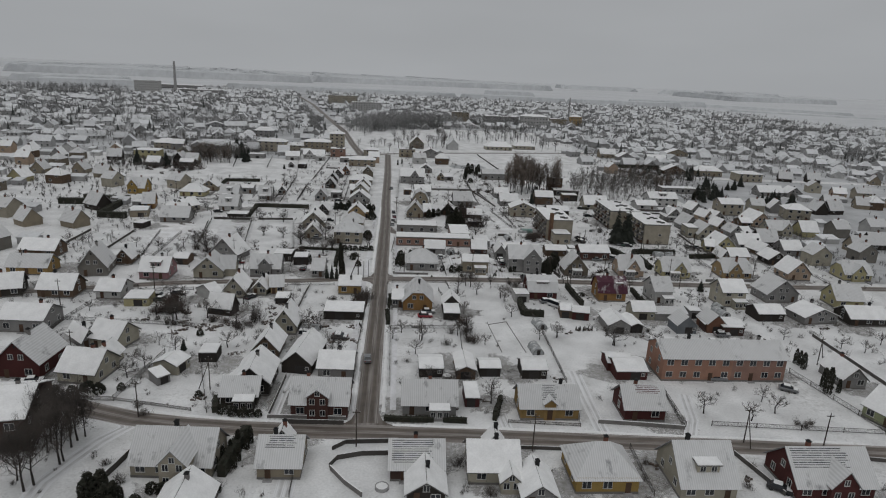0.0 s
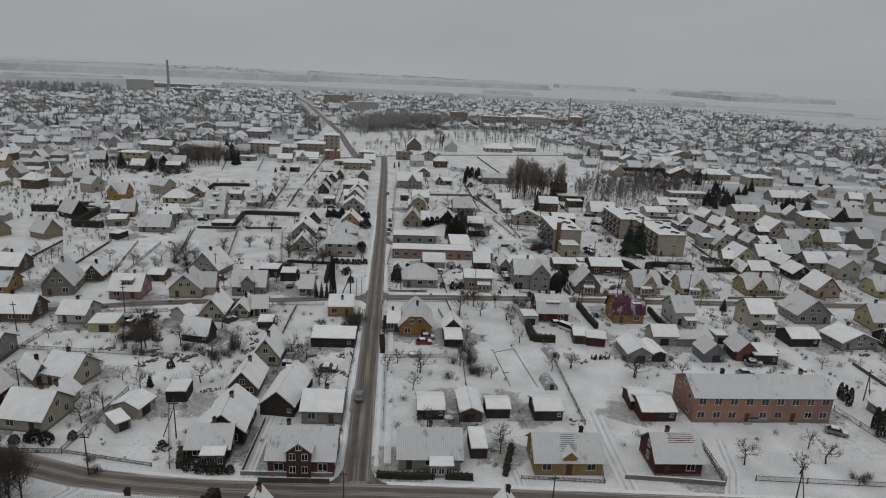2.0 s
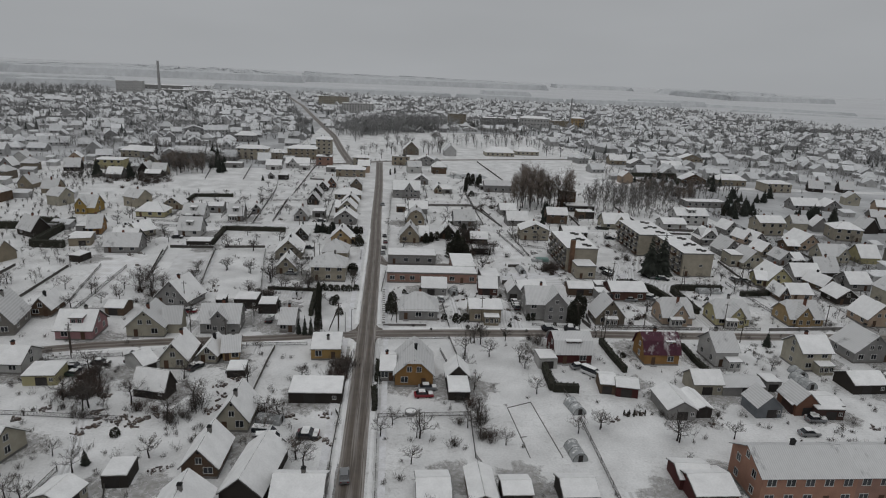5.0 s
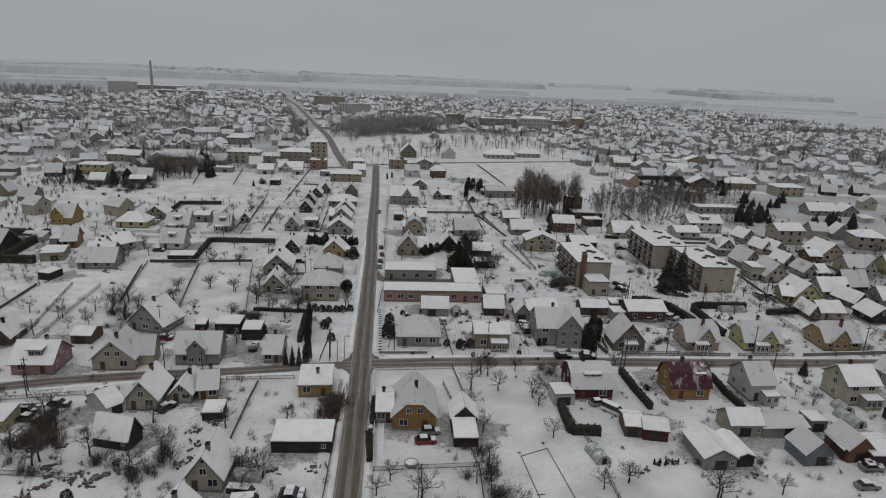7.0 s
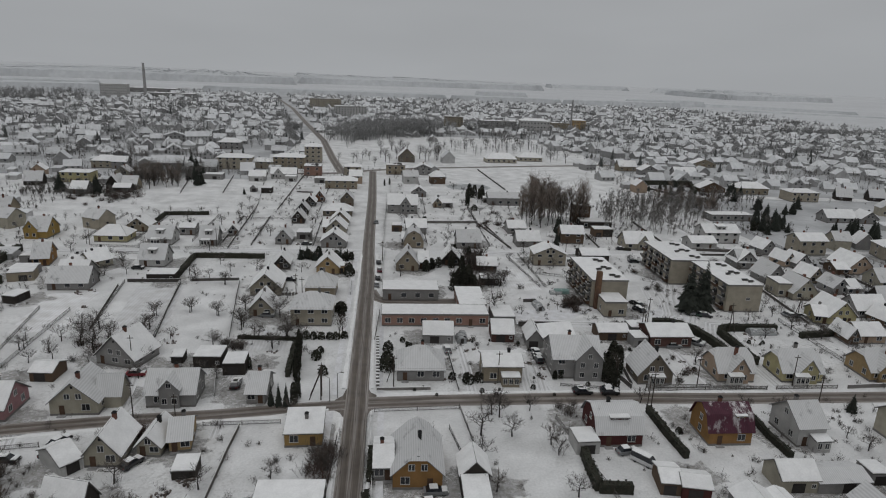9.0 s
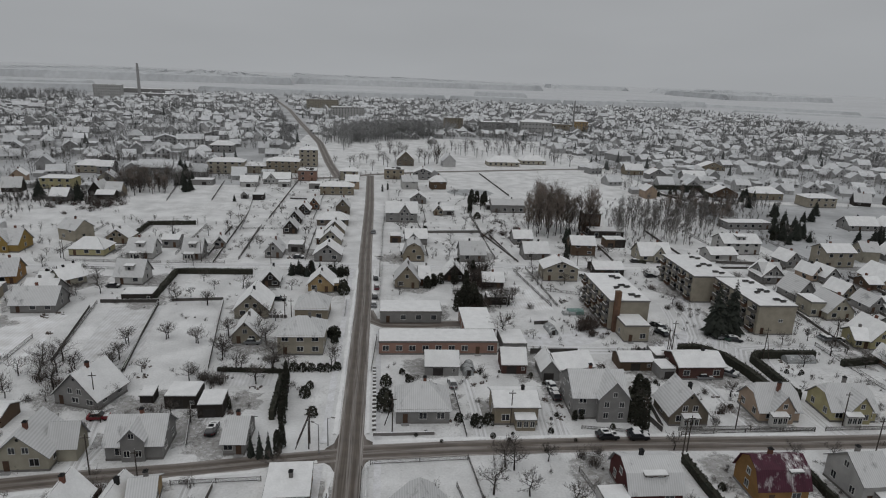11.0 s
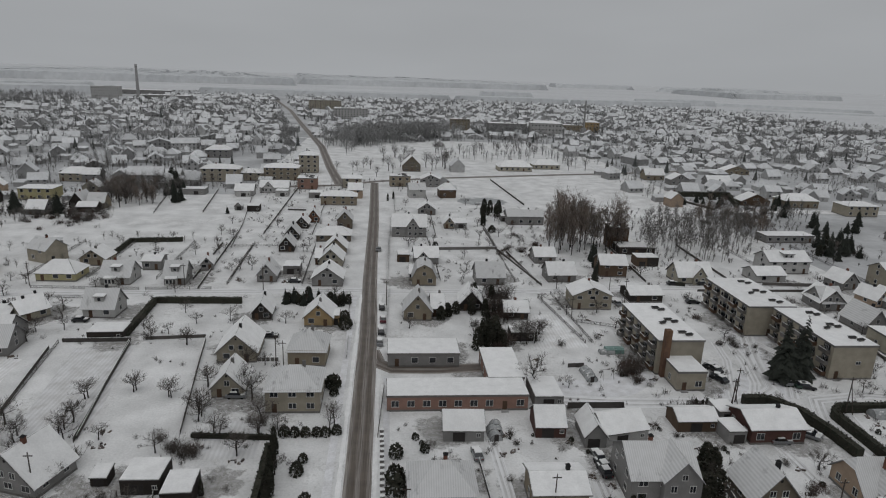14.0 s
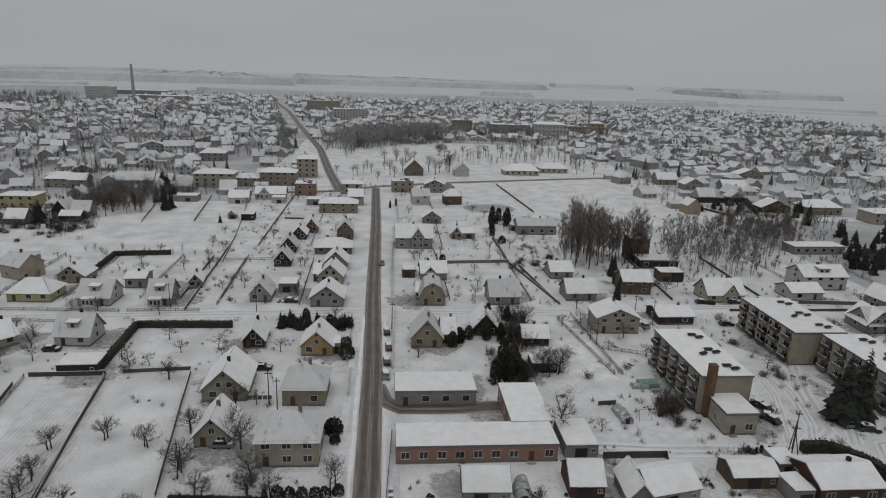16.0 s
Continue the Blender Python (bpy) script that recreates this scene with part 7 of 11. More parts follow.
tree('thuja', 33.3, 314.1, 5.1, 1.4)
tree('thuja', 30.9, 300.4, 5.7, 1.4)
tree('thuja', 32.4, 310.8, 5.6, 1.4)
tree('thuja', 34.8, 300.4, 4.7, 1.4)
tree('thuja', 29.2, 275.6, 6, 1.5)
tree('thuja', 31.1, 278.5, 6.5, 1.5)
tree('thuja', 32.9, 280.5, 6, 1.5)
tree('thuja', 34.8, 282.6, 6.5, 1.5)
tree('thuja', 34.9, 278.5, 6, 1.5)
tree('thuja', 32.9, 285.9, 6.5, 1.5)
tree('thuja', 36.0, 276.5, 5, 1.5)
tree('thuja', 32.6, 276.5, 6, 1.5)
tree('ball', 26.2, 211.7, 2.4)
tree('ball', 28.9, 212.4, 2.2)
tree('ball', 22.7, 213.6, 1.6)
tree('ball', 67.3, 189.8, 1.2)
tree('ball', 99.2, 163.1, 1.5)
tree('spruce', 111.1, 197.3, 4.5)
tree('ball', -59.0, 124.0, 2.2)
tree('ball', -56.4, 123.2, 2.2)
tree('ball', -52.5, 124.6, 1.5)
tree('ball', -60.0, 124.0, 1.5)
tree('ball', -62.0, 123.1, 1.6)
tree('ball', -44.6, 153.7, 1.6)
tree('ball', -35.4, 121.9, 1.4)
tree('ball', -65.7, 123.8, 1.4)
tree('ball', -24.4, 114.4, 1.8)
tree('ball', -26.5, 114.8, 1.8)
tree('ball', -28.7, 115.5, 2)
tree('ball', -21.3, 114.4, 1.4)
tree('ball', -22.8, 114.4, 1.4)
tree('thuja', -43.9, 89.5, 3, 2.0)
tree('thuja', -43.6, 90.7, 3.6, 2.0)
tree('thuja', -42.2, 89.9, 3.2, 2.0)
tree('thuja', -41.8, 91.1, 3.8, 2.0)
tree('thuja', -39.9, 88.5, 3, 2.0)
tree('thuja', -39.4, 89.9, 2.6, 2.0)
tree('thuja', -38.1, 88.9, 2.4, 2.0)
tree('ball', -43.2, 88.5, 1.6)
tree('ball', -41.2, 88.3, 1.8)
tree('ball', -39.3, 88.1, 1.5)
tree('spruce', -45.9, 144.7, 3.2)
tree('thuja', -24.4, 309.9, 3, 2.2)
tree('thuja', -22.2, 309.9, 3.4, 2.2)
tree('thuja', -15.1, 309.9, 3, 2.2)
tree('thuja', -11.8, 309.9, 3.2, 2.2)
tree('thuja', -8.3, 306.6, 3.4, 2.2)
tree('thuja', -6.2, 308.5, 3, 2.2)
tree('thuja', -18.8, 313.4, 3.6, 2.2)
tree('thuja', -20.8, 307.7, 3, 2.2)
tree('thicket', -23.7, 312.8, 3)
tree('thicket', -19.7, 311.4, 3)
tree('thicket', -13.7, 312.8, 3)
tree('thicket', -10.3, 311.4, 3)
tree('thicket', -7.6, 312.8, 3.4)
tree('grove', 78.9, 384.6, 24.6, 0.7)
tree('grove', 83.4, 383.3, 21.9, 0.7)
tree('grove', 88.1, 381.8, 25.4, 0.7)
tree('grove', 81.9, 392.9, 25.6, 0.7)
tree('grove', 99.1, 367.4, 22.0, 0.7)
tree('grove', 101.9, 369.0, 20.6, 0.7)
tree('grove', 95.8, 371.0, 23.6, 0.7)
tree('grove', 92.5, 385.4, 21.4, 0.7)
tree('grove', 84.0, 391.2, 23.1, 0.7)
tree('grove', 80.7, 371.0, 19.3, 0.7)
tree('grove', 102.4, 375.0, 25.5, 0.7)
tree('grove', 100.4, 369.7, 23.0, 0.7)
tree('grove', 72.1, 372.2, 20.2, 0.7)
tree('grove', 82.1, 374.8, 22.7, 0.7)
tree('grove', 84.0, 367.9, 23.3, 0.7)
tree('grove', 86.6, 386.1, 25.0, 0.7)
tree('grove', 87.2, 372.0, 21.5, 0.7)
tree('grove', 79.6, 378.0, 24.7, 0.7)
tree('grove', 77.0, 371.3, 25.5, 0.7)
tree('grove', 98.0, 371.5, 19.1, 0.7)
tree('grove', 91.7, 370.2, 19.3, 0.7)
tree('grove', 84.0, 385.5, 22.7, 0.7)
tree('grove', 87.7, 380.1, 24.4, 0.7)
tree('grove', 76.0, 391.1, 19.9, 0.7)
tree('grove', 80.3, 390.9, 25.8, 0.7)
tree('grove', 106.4, 391.9, 22.5, 0.7)
tree('grove', 90.0, 384.5, 19.8, 0.75)
tree('grove', 93.1, 377.3, 19.8, 0.75)
tree('grove', 87.9, 384.0, 18.6, 0.75)
tree('grove', 90.7, 373.9, 19.9, 0.75)
tree('grove', 87.3, 388.2, 19.9, 0.75)
tree('grove', 90.9, 372.2, 19.9, 0.75)
tree('grove', 95.3, 376.5, 20.2, 0.75)
tree('grove', 89.5, 379.6, 21.5, 0.75)
tree('grove', 74.7, 365.5, 19.7, 0.7)
tree('grove', 73.1, 366.9, 21.6, 0.7)
tree('grove', 71.4, 368.0, 19.4, 0.7)
tree('grove', 79.2, 363.3, 19.0, 0.7)
tree('grove', 79.8, 364.7, 18.1, 0.7)
tree('grove', 76.7, 371.3, 22.5, 0.7)
tree('birch', 132.5, 358.2, 19.0, 0.85)
tree('birch', 135.7, 363.8, 17.8, 0.85)
tree('birch', 113.1, 368.6, 15.0, 0.85)
tree('birch', 111.8, 361.7, 15.2, 0.85)
tree('birch', 121.6, 388.8, 19.4, 0.85)
tree('birch', 127.5, 392.4, 19.2, 0.85)
tree('birch', 109.7, 359.2, 18.4, 0.85)
tree('birch', 138.8, 356.1, 17.9, 0.85)
tree('birch', 158.4, 393.0, 18.8, 0.85)
tree('birch', 129.1, 364.3, 15.5, 0.85)
tree('birch', 135.3, 356.6, 15.3, 0.85)
tree('birch', 123.6, 369.8, 19.1, 0.85)
tree('birch', 127.3, 385.5, 16.2, 0.85)
tree('birch', 133.0, 363.0, 17.0, 0.85)
tree('birch', 128.8, 376.5, 16.8, 0.85)
tree('birch', 138.0, 390.1, 17.5, 0.85)
tree('birch', 157.2, 376.7, 18.7, 0.85)
tree('birch', 113.9, 364.8, 18.8, 0.85)
tree('birch', 140.6, 372.1, 17.4, 0.85)
tree('birch', 131.4, 357.8, 15.7, 0.85)
tree('birch', 110.1, 362.6, 19.6, 0.85)
tree('birch', 134.9, 374.8, 18.6, 0.85)
tree('birch', 122.8, 381.6, 16.0, 0.85)
tree('birch', 140.9, 380.2, 16.2, 0.85)
tree('birch', 132.4, 355.9, 16.5, 0.85)
tree('birch', 144.4, 376.3, 19.3, 0.85)
tree('birch', 142.0, 382.2, 16.1, 0.85)
tree('birch', 111.4, 372.7, 16.9, 0.85)
tree('birch', 120.4, 377.7, 16.6, 0.85)
tree('birch', 154.3, 388.0, 20.0, 0.85)
tree('birch', 130.0, 368.6, 17.3, 0.85)
tree('birch', 141.4, 360.7, 17.8, 0.85)
tree('birch', 127.7, 364.0, 19.3, 0.85)
tree('birch', 123.8, 363.5, 19.8, 0.85)
tree('birch', 137.1, 383.7, 16.2, 0.85)
tree('birch', 139.2, 366.0, 19.8, 0.85)
tree('birch', 155.7, 383.8, 15.9, 0.85)
tree('birch', 127.9, 385.2, 18.5, 0.85)
tree('birch', 140.8, 357.9, 16.3, 0.85)
tree('birch', 154.5, 380.7, 17.1, 0.85)
tree('birch', 185.9, 432.9, 11.4, 0.9)
tree('birch', 187.6, 423.8, 12.4, 0.9)
tree('birch', 161.1, 406.8, 11.0, 0.9)
tree('birch', 150.2, 415.8, 12.9, 0.9)
tree('birch', 139.1, 409.3, 14.8, 0.9)
tree('birch', 151.6, 411.5, 11.5, 0.9)
tree('birch', 141.7, 406.3, 11.5, 0.9)
tree('birch', 175.5, 398.6, 11.4, 0.9)
tree('birch', 192.8, 420.5, 14.1, 0.9)
tree('birch', 182.2, 423.3, 13.7, 0.9)
tree('birch', 163.0, 401.9, 12.1, 0.9)
tree('birch', 165.9, 396.3, 13.7, 0.9)
tree('birch', 171.5, 430.8, 13.0, 0.9)
tree('birch', 145.6, 404.5, 13.7, 0.9)
tree('birch', 171.8, 427.8, 13.6, 0.9)
tree('birch', 176.4, 428.2, 14.6, 0.9)
tree('birch', 179.6, 430.8, 14.7, 0.9)
tree('birch', 139.5, 419.6, 13.9, 0.9)
tree('birch', 164.9, 411.7, 13.6, 0.9)
tree('birch', 161.2, 421.5, 11.7, 0.9)
tree('birch', 127.8, 403.8, 14.0, 0.9)
tree('birch', 157.3, 404.2, 12.4, 0.9)
tree('birch', 146.7, 417.8, 14.5, 0.9)
tree('birch', 129.8, 412.1, 12.0, 0.9)
tree('birch', 181.4, 420.8, 12.3, 0.9)
tree('birch', 152.5, 411.7, 14.1, 0.9)
tree('birch', 143.2, 399.6, 11.4, 0.9)
tree('birch', 153.2, 430.4, 11.5, 0.9)
tree('birch', 172.8, 405.3, 11.7, 0.9)
tree('birch', 141.0, 416.2, 14.0, 0.9)
tree('birch', 174.7, 404.6, 13.4, 0.9)
tree('birch', 138.6, 416.8, 11.8, 0.9)
tree('birch', 160.0, 410.9, 11.8, 0.9)
tree('birch', 138.0, 401.7, 11.1, 0.9)
tree('birch', 170.5, 399.0, 14.8, 0.9)
tree('birch', 150.9, 411.1, 13.3, 0.9)
tree('birch', 158.0, 395.4, 13.7, 0.9)
tree('birch', 139.6, 398.9, 12.9, 0.9)
tree('birch', 161.3, 404.8, 11.0, 0.9)
tree('birch', 173.8, 407.9, 13.0, 0.9)
tree('grove', 174.6, 411.6, 8.6)
tree('grove', 183.8, 428.6, 9.5)
tree('grove', 180.3, 412.6, 9.7)
tree('grove', 184.7, 397.0, 8.4)
tree('grove', 183.0, 406.2, 8.2)
tree('grove', 171.9, 420.0, 8.2)
tree('grove', 166.3, 394.7, 9.0)
tree('grove', 184.9, 403.8, 8.4)
tree('grove', 186.4, 407.2, 10.8)
tree('grove', 177.4, 401.8, 9.0)
tree('grove', 177.5, 395.3, 10.6)
tree('grove', 165.2, 400.5, 9.5)
tree('grove', 164.3, 427.0, 8.2)
tree('grove', 166.1, 422.4, 9.5)
tree('grove', 180.7, 409.2, 9.3)
tree('grove', 183.4, 418.0, 9.4)
tree('grove', 186.2, 414.5, 8.5)
tree('grove', 185.7, 403.0, 9.1)
tree('grove', 166.6, 408.6, 9.8)
tree('grove', 170.4, 429.0, 8.6)
tree('bush', 70.2, 389.3, 2.9)
tree('bush', 58.9, 387.3, 2.3)
tree('bush', 63.0, 388.3, 2.1)
tree('bush', 57.5, 388.0, 3.0)
tree('bush', 57.1, 391.1, 2.9)
tree('bush', 61.0, 377.4, 2.1)
tree('bush', 62.1, 383.6, 2.1)
tree('bush', 73.3, 387.9, 2.2)
tree('bush', 64.3, 388.5, 3.2)
tree('bush', 62.1, 389.2, 2.1)
tree('bush', 152.9, 373.3, 3.2)
tree('bush', 133.4, 365.7, 2.5)
tree('bush', 123.4, 372.0, 3.2)
tree('bush', 146.3, 372.2, 2.1)
tree('bush', 146.3, 365.9, 2.9)
tree('bush', 109.3, 373.8, 2.1)
tree('bush', 119.5, 374.2, 2.1)
tree('bush', 145.0, 366.5, 2.3)
tree('bush', 167.2, 371.8, 3.2)
tree('bush', 160.9, 366.8, 2.1)
tree('bush', 125.2, 368.6, 3.4)
tree('bush', 113.4, 371.3, 3.3)
tree('bush', 114.6, 370.3, 2.5)
tree('bush', 146.4, 366.3, 2.3)
tree('grove', -116.0, 449.2, 13.2)
tree('grove', -117.6, 443.3, 10.8)
tree('grove', -128.8, 464.6, 12.9)
tree('grove', -126.9, 463.4, 9.8)
tree('grove', -117.9, 453.1, 12.6)
tree('grove', -126.1, 456.2, 9.8)
tree('grove', -125.1, 472.1, 11.3)
tree('grove', -116.3, 450.9, 9.5)
tree('grove', -124.8, 445.2, 12.2)
tree('grove', -111.7, 445.3, 11.2)
tree('grove', -112.8, 449.5, 10.7)
tree('grove', -131.8, 469.8, 11.0)
tree('grove', -118.8, 469.7, 11.8)
tree('grove', -137.2, 469.0, 12.2)
tree('spruce', -120.7, 503.4, 12.2, 1.2)
tree('spruce', -114.2, 490.8, 12.0, 1.2)
tree('grove', -99.2, 491.7, 8.4)
tree('grove', -102.0, 516.7, 9.6)
tree('grove', -96.9, 499.8, 9.1)
tree('grove', -110.0, 528.1, 8.2)
tree('bush', -135.2, 442.1, 3.0)
tree('bush', -130.7, 439.7, 4.8)
tree('bush', -147.9, 430.5, 3.4)
tree('bush', -128.6, 427.3, 4.3)
tree('bush', -127.1, 420.2, 3.7)
tree('bush', -136.1, 431.8, 3.2)
tree('bush', -128.8, 427.9, 4.6)
tree('bush', -144.0, 428.6, 3.9)
tree('bush', -138.1, 443.1, 3.7)
tree('bush', -144.1, 442.8, 4.1)
tree('bush', -133.3, 432.7, 4.3)
tree('bush', -139.1, 438.7, 3.7)
tree('bush', -128.2, 435.7, 3.9)
tree('bush', -151.5, 437.7, 3.3)
tree('bush', -124.9, 424.4, 4.7)
tree('bush', -125.0, 427.7, 4.9)
tree('bush', -138.0, 432.5, 4.9)
tree('bush', -123.0, 418.3, 4.0)
tree('bush', -132.6, 433.2, 5.0)
tree('bush', -130.6, 436.8, 4.9)
tree('bush', -150.9, 441.6, 4.4)
tree('bush', -142.3, 429.3, 4.3)
tree('spruce', -146.4, 421.5, 9.3, 1.2)
tree('spruce', -148.3, 427.6, 9.7, 1.2)
tree('tall', 1.6, 590.0, 7.3)
tree('tall', -12.4, 582.1, 7.2)
tree('tall', -16.2, 565.6, 9.1)
tree('tall', 8.6, 559.4, 9.6)
tree('tall', -10.5, 594.5, 7.9)
tree('tall', -7.1, 577.5, 8.6)
tree('tall', 18.1, 581.9, 11.1)
tree('tall', 20.5, 579.7, 13.2)
tree('tall', 18.0, 632.2, 13.2)
tree('tall', 10.5, 641.3, 12.1)
tree('tall', 24.6, 640.4, 10.2)
tree('tall', 14.5, 587.7, 11.9)
tree('tall', 33.3, 589.1, 13.9)
tree('tall', 11.1, 636.4, 10.1)
tree('tall', 21.3, 624.1, 10.2)
tree('tall', 51.1, 665.3, 11.2)
tree('tall', 40.2, 581.2, 11.7)
tree('tall', 47.5, 671.7, 11.7)
tree('tall', 46.0, 594.9, 13.7)
tree('tall', 52.9, 645.3, 10.5)
tree('tall', 46.5, 583.3, 12.0)
tree('tall', 49.8, 608.6, 11.1)
tree('tall', 46.5, 675.3, 12.6)
tree('tall', 137.2, 706.8, 9.4)
tree('tall', 120.3, 700.6, 10.4)
tree('tall', 131.9, 781.9, 9.6)
tree('tall', 104.4, 818.3, 10.1)
tree('tall', 157.6, 765.0, 9.2)
tree('tall', 110.9, 770.3, 10.4)
tree('tall', 104.8, 693.7, 8.5)
tree('tall', 106.2, 758.1, 9.2)
tree('tall', 136.5, 717.7, 10.8)
tree('tall', 148.0, 860.6, 9.7)
tree('tall', 125.2, 768.0, 8.8)
tree('tall', 123.8, 703.6, 8.3)
tree('tall', 138.7, 791.1, 9.5)
tree('tall', 135.3, 699.1, 9.9)
tree('tall', 88.3, 695.7, 8.5)
tree('tall', 103.3, 711.2, 8.9)
tree('spruce', 218.1, 440.6, 8.8)
tree('spruce', 235.0, 463.2, 6.8)
tree('spruce', 232.7, 469.0, 8.9)
tree('spruce', 231.5, 469.8, 6.6)
tree('spruce', 223.0, 457.0, 8.2)
tree('spruce', 233.9, 406.9, 8.5, 1.1)
tree('spruce', 218.4, 416.6, 8.9, 1.1)
tree('spruce', 220.6, 417.3, 7.4, 1.1)
tree('spruce', 220.1, 408.6, 6.1, 1.1)
tree('spruce', 210.8, 396.0, 6.4, 1.1)
tree('spruce', 246.6, 421.9, 9.0, 1.1)
tree('spruce', 229.0, 406.1, 6.4, 1.1)
tree('spruce', 209.9, 401.6, 6.5, 1.1)
tree('spruce', 226.4, 350.7, 9.6, 1.1)
tree('spruce', 222.5, 348.5, 8.6, 1.1)
tree('spruce', 237.5, 361.7, 8.2, 1.1)
tree('spruce', 246.7, 360.0, 7.4, 1.1)
tree('spruce', 232.9, 361.0, 8.1, 1.1)
tree('spruce', 247.7, 363.1, 7.6, 1.1)
tree('spruce', 237.8, 349.3, 9.9, 1.1)
tree('spruce', 232.3, 357.7, 9.9, 1.1)
tree('spruce', 232.9, 352.9, 7.9, 1.1)
tree('spruce', 194.4, 375.4, 7.2)
tree('spruce', 204.9, 370.7, 6.4)
tree('spruce', 202.4, 373.7, 6.6)
tree('spruce', 212.0, 381.1, 6.8)
tree('spruce', 203.2, 363.6, 5.5)
tree('tall', -124.9, 446.6, 8.5)
tree('tall', -149.5, 483.6, 8.2)
tree('tall', -133.1, 472.4, 10.6)
tree('tall', -156.7, 496.1, 10.6)
tree('tall', -124.7, 437.8, 10.1)
tree('tall', -133.0, 449.6, 8.3)
tree('tall', -139.5, 469.0, 8.4)
tree('tall', -141.2, 476.8, 9.5)
tree('spruce', -109.9, 471.3, 8.7)
tree('spruce', -102.6, 451.5, 9.9)
tree('spruce', -101.6, 456.1, 8.6)
tree('spruce', -105.3, 473.8, 8.2)
tree('bush', -130.4, 408.9, 3.0)
tree('bush', -137.0, 435.4, 4.0)
tree('bush', -136.8, 423.0, 3.3)
tree('bush', -117.8, 396.8, 3.3)
tree('bush', -134.0, 415.0, 2.6)
tree('bush', -129.6, 402.6, 3.7)
tree('bush', -136.9, 401.2, 3.1)
tree('bush', -127.6, 431.5, 2.8)
tree('bush', -126.4, 401.1, 3.1)
tree('bush', -123.1, 411.2, 3.0)
tree('bush', -139.4, 420.9, 3.1)
tree('bush', -134.7, 412.9, 3.8)
tree('bush', -141.5, 443.8, 2.8)
tree('bush', -135.6, 415.0, 2.7)
tree('spruce', -167.2, 427.9, 10.3, 1.1)
tree('spruce', -165.7, 424.2, 10.9, 1.1)
tree('orchard', -79.8, 288.4, 4.4)
tree('orchard', -55.1, 282.0, 4.0)
tree('orchard', -78.7, 320.8, 4.5)
tree('orchard', -96.2, 299.9, 4.5)
tree('orchard', -109.4, 314.1, 4.4)
tree('orchard', -86.4, 322.3, 3.5)
tree('orchard', -108.6, 325.0, 4.4)
tree('orchard', -115.5, 309.0, 3.9)
tree('orchard', -86.8, 302.8, 4.2)
tree('orchard', -75.2, 303.5, 3.6)
tree('orchard', -46.9, 292.7, 3.6)
tree('orchard', -86.3, 287.2, 4.6)
tree('orchard', -131.7, 322.7, 4.0)
tree('orchard', -85.3, 281.0, 4.4)
tree('orchard', -100.9, 302.4, 4.1)
tree('orchard', -60.5, 317.6, 3.9)
tree('orchard', -114.0, 290.5, 3.5)
tree('orchard', -52.2, 300.6, 4.1)
tree('orchard', -64.2, 388.7, 3.7)
tree('orchard', -27.1, 364.5, 3.4)
tree('orchard', -21.0, 355.5, 3.8)
tree('orchard', -57.8, 383.0, 4.3)
tree('orchard', -56.3, 363.7, 3.9)
tree('orchard', -44.0, 347.0, 4.4)
tree('orchard', -25.2, 349.8, 3.3)
tree('orchard', -61.1, 371.3, 3.5)
tree('orchard', -48.5, 340.0, 3.3)
tree('orchard', -24.9, 336.5, 3.2)
tree('orchard', -26.2, 376.1, 3.3)
tree('orchard', -64.1, 407.9, 3.7)
tree('orchard', -41.9, 341.5, 4.2)
tree('orchard', -61.8, 373.9, 3.6)
tree('orchard', -59.9, 387.2, 3.4)
tree('orchard', -36.2, 380.5, 3.2)
tree('orchard', 25.0, 406.6, 3.9)
tree('orchard', 25.0, 381.6, 3.3)
tree('orchard', 50.1, 391.3, 3.3)
tree('orchard', 58.4, 414.0, 3.9)
tree('orchard', 45.6, 389.3, 3.7)
tree('orchard', 14.3, 373.4, 4.4)
tree('orchard', 39.9, 393.6, 3.4)
tree('orchard', 62.2, 384.8, 3.4)
tree('orchard', 53.1, 359.2, 3.6)
tree('orchard', 72.0, 405.3, 3.3)
tree('orchard', 57.2, 420.2, 4.2)
tree('orchard', 52.3, 448.7, 3.8)
tree('orchard', 63.1, 405.3, 3.9)
tree('orchard', 64.5, 408.7, 3.8)
tree('orchard', 42.5, 371.7, 3.3)
tree('orchard', 16.4, 375.7, 3.9)
tree('orchard', 127.0, 243.7, 4.8)
tree('orchard', 137.2, 237.4, 4.7)
tree('orchard', 194.6, 299.9, 3.0)
tree('orchard', 158.6, 256.4, 3.7)
tree('orchard', 154.6, 270.3, 3.5)
tree('orchard', 170.5, 271.4, 3.8)
tree('orchard', 129.7, 270.3, 3.6)
tree('orchard', 203.3, 314.5, 3.8)
tree('orchard', 143.5, 284.6, 4.2)
tree('orchard', 159.5, 326.5, 4.0)
tree('orchard', 138.6, 275.1, 3.3)
tree('orchard', 129.9, 271.7, 4.8)
tree('orchard', 186.2, 276.5, 3.8)
tree('orchard', 141.4, 298.3, 3.6)
tree('orchard', 228.2, 323.4, 4.9)
tree('orchard', 162.7, 283.1, 3.5)
tree('orchard', 222.7, 314.2, 4.1)
tree('orchard', 182.6, 309.8, 3.4)
tree('orchard', 175.6, 252.7, 4.5)
tree('orchard', 226.7, 325.8, 4.4)
tree('orchard', 200.6, 307.9, 3.9)
tree('orchard', 210.0, 296.9, 4.5)
tree('orchard', 128.1, 260.6, 3.5)
tree('orchard', 169.3, 289.7, 4.7)
tree('orchard', 177.9, 277.1, 4.4)
tree('orchard', 138.7, 250.4, 3.5)
tree('orchard', 158.1, 268.8, 3.8)
tree('orchard', 146.4, 310.9, 4.3)
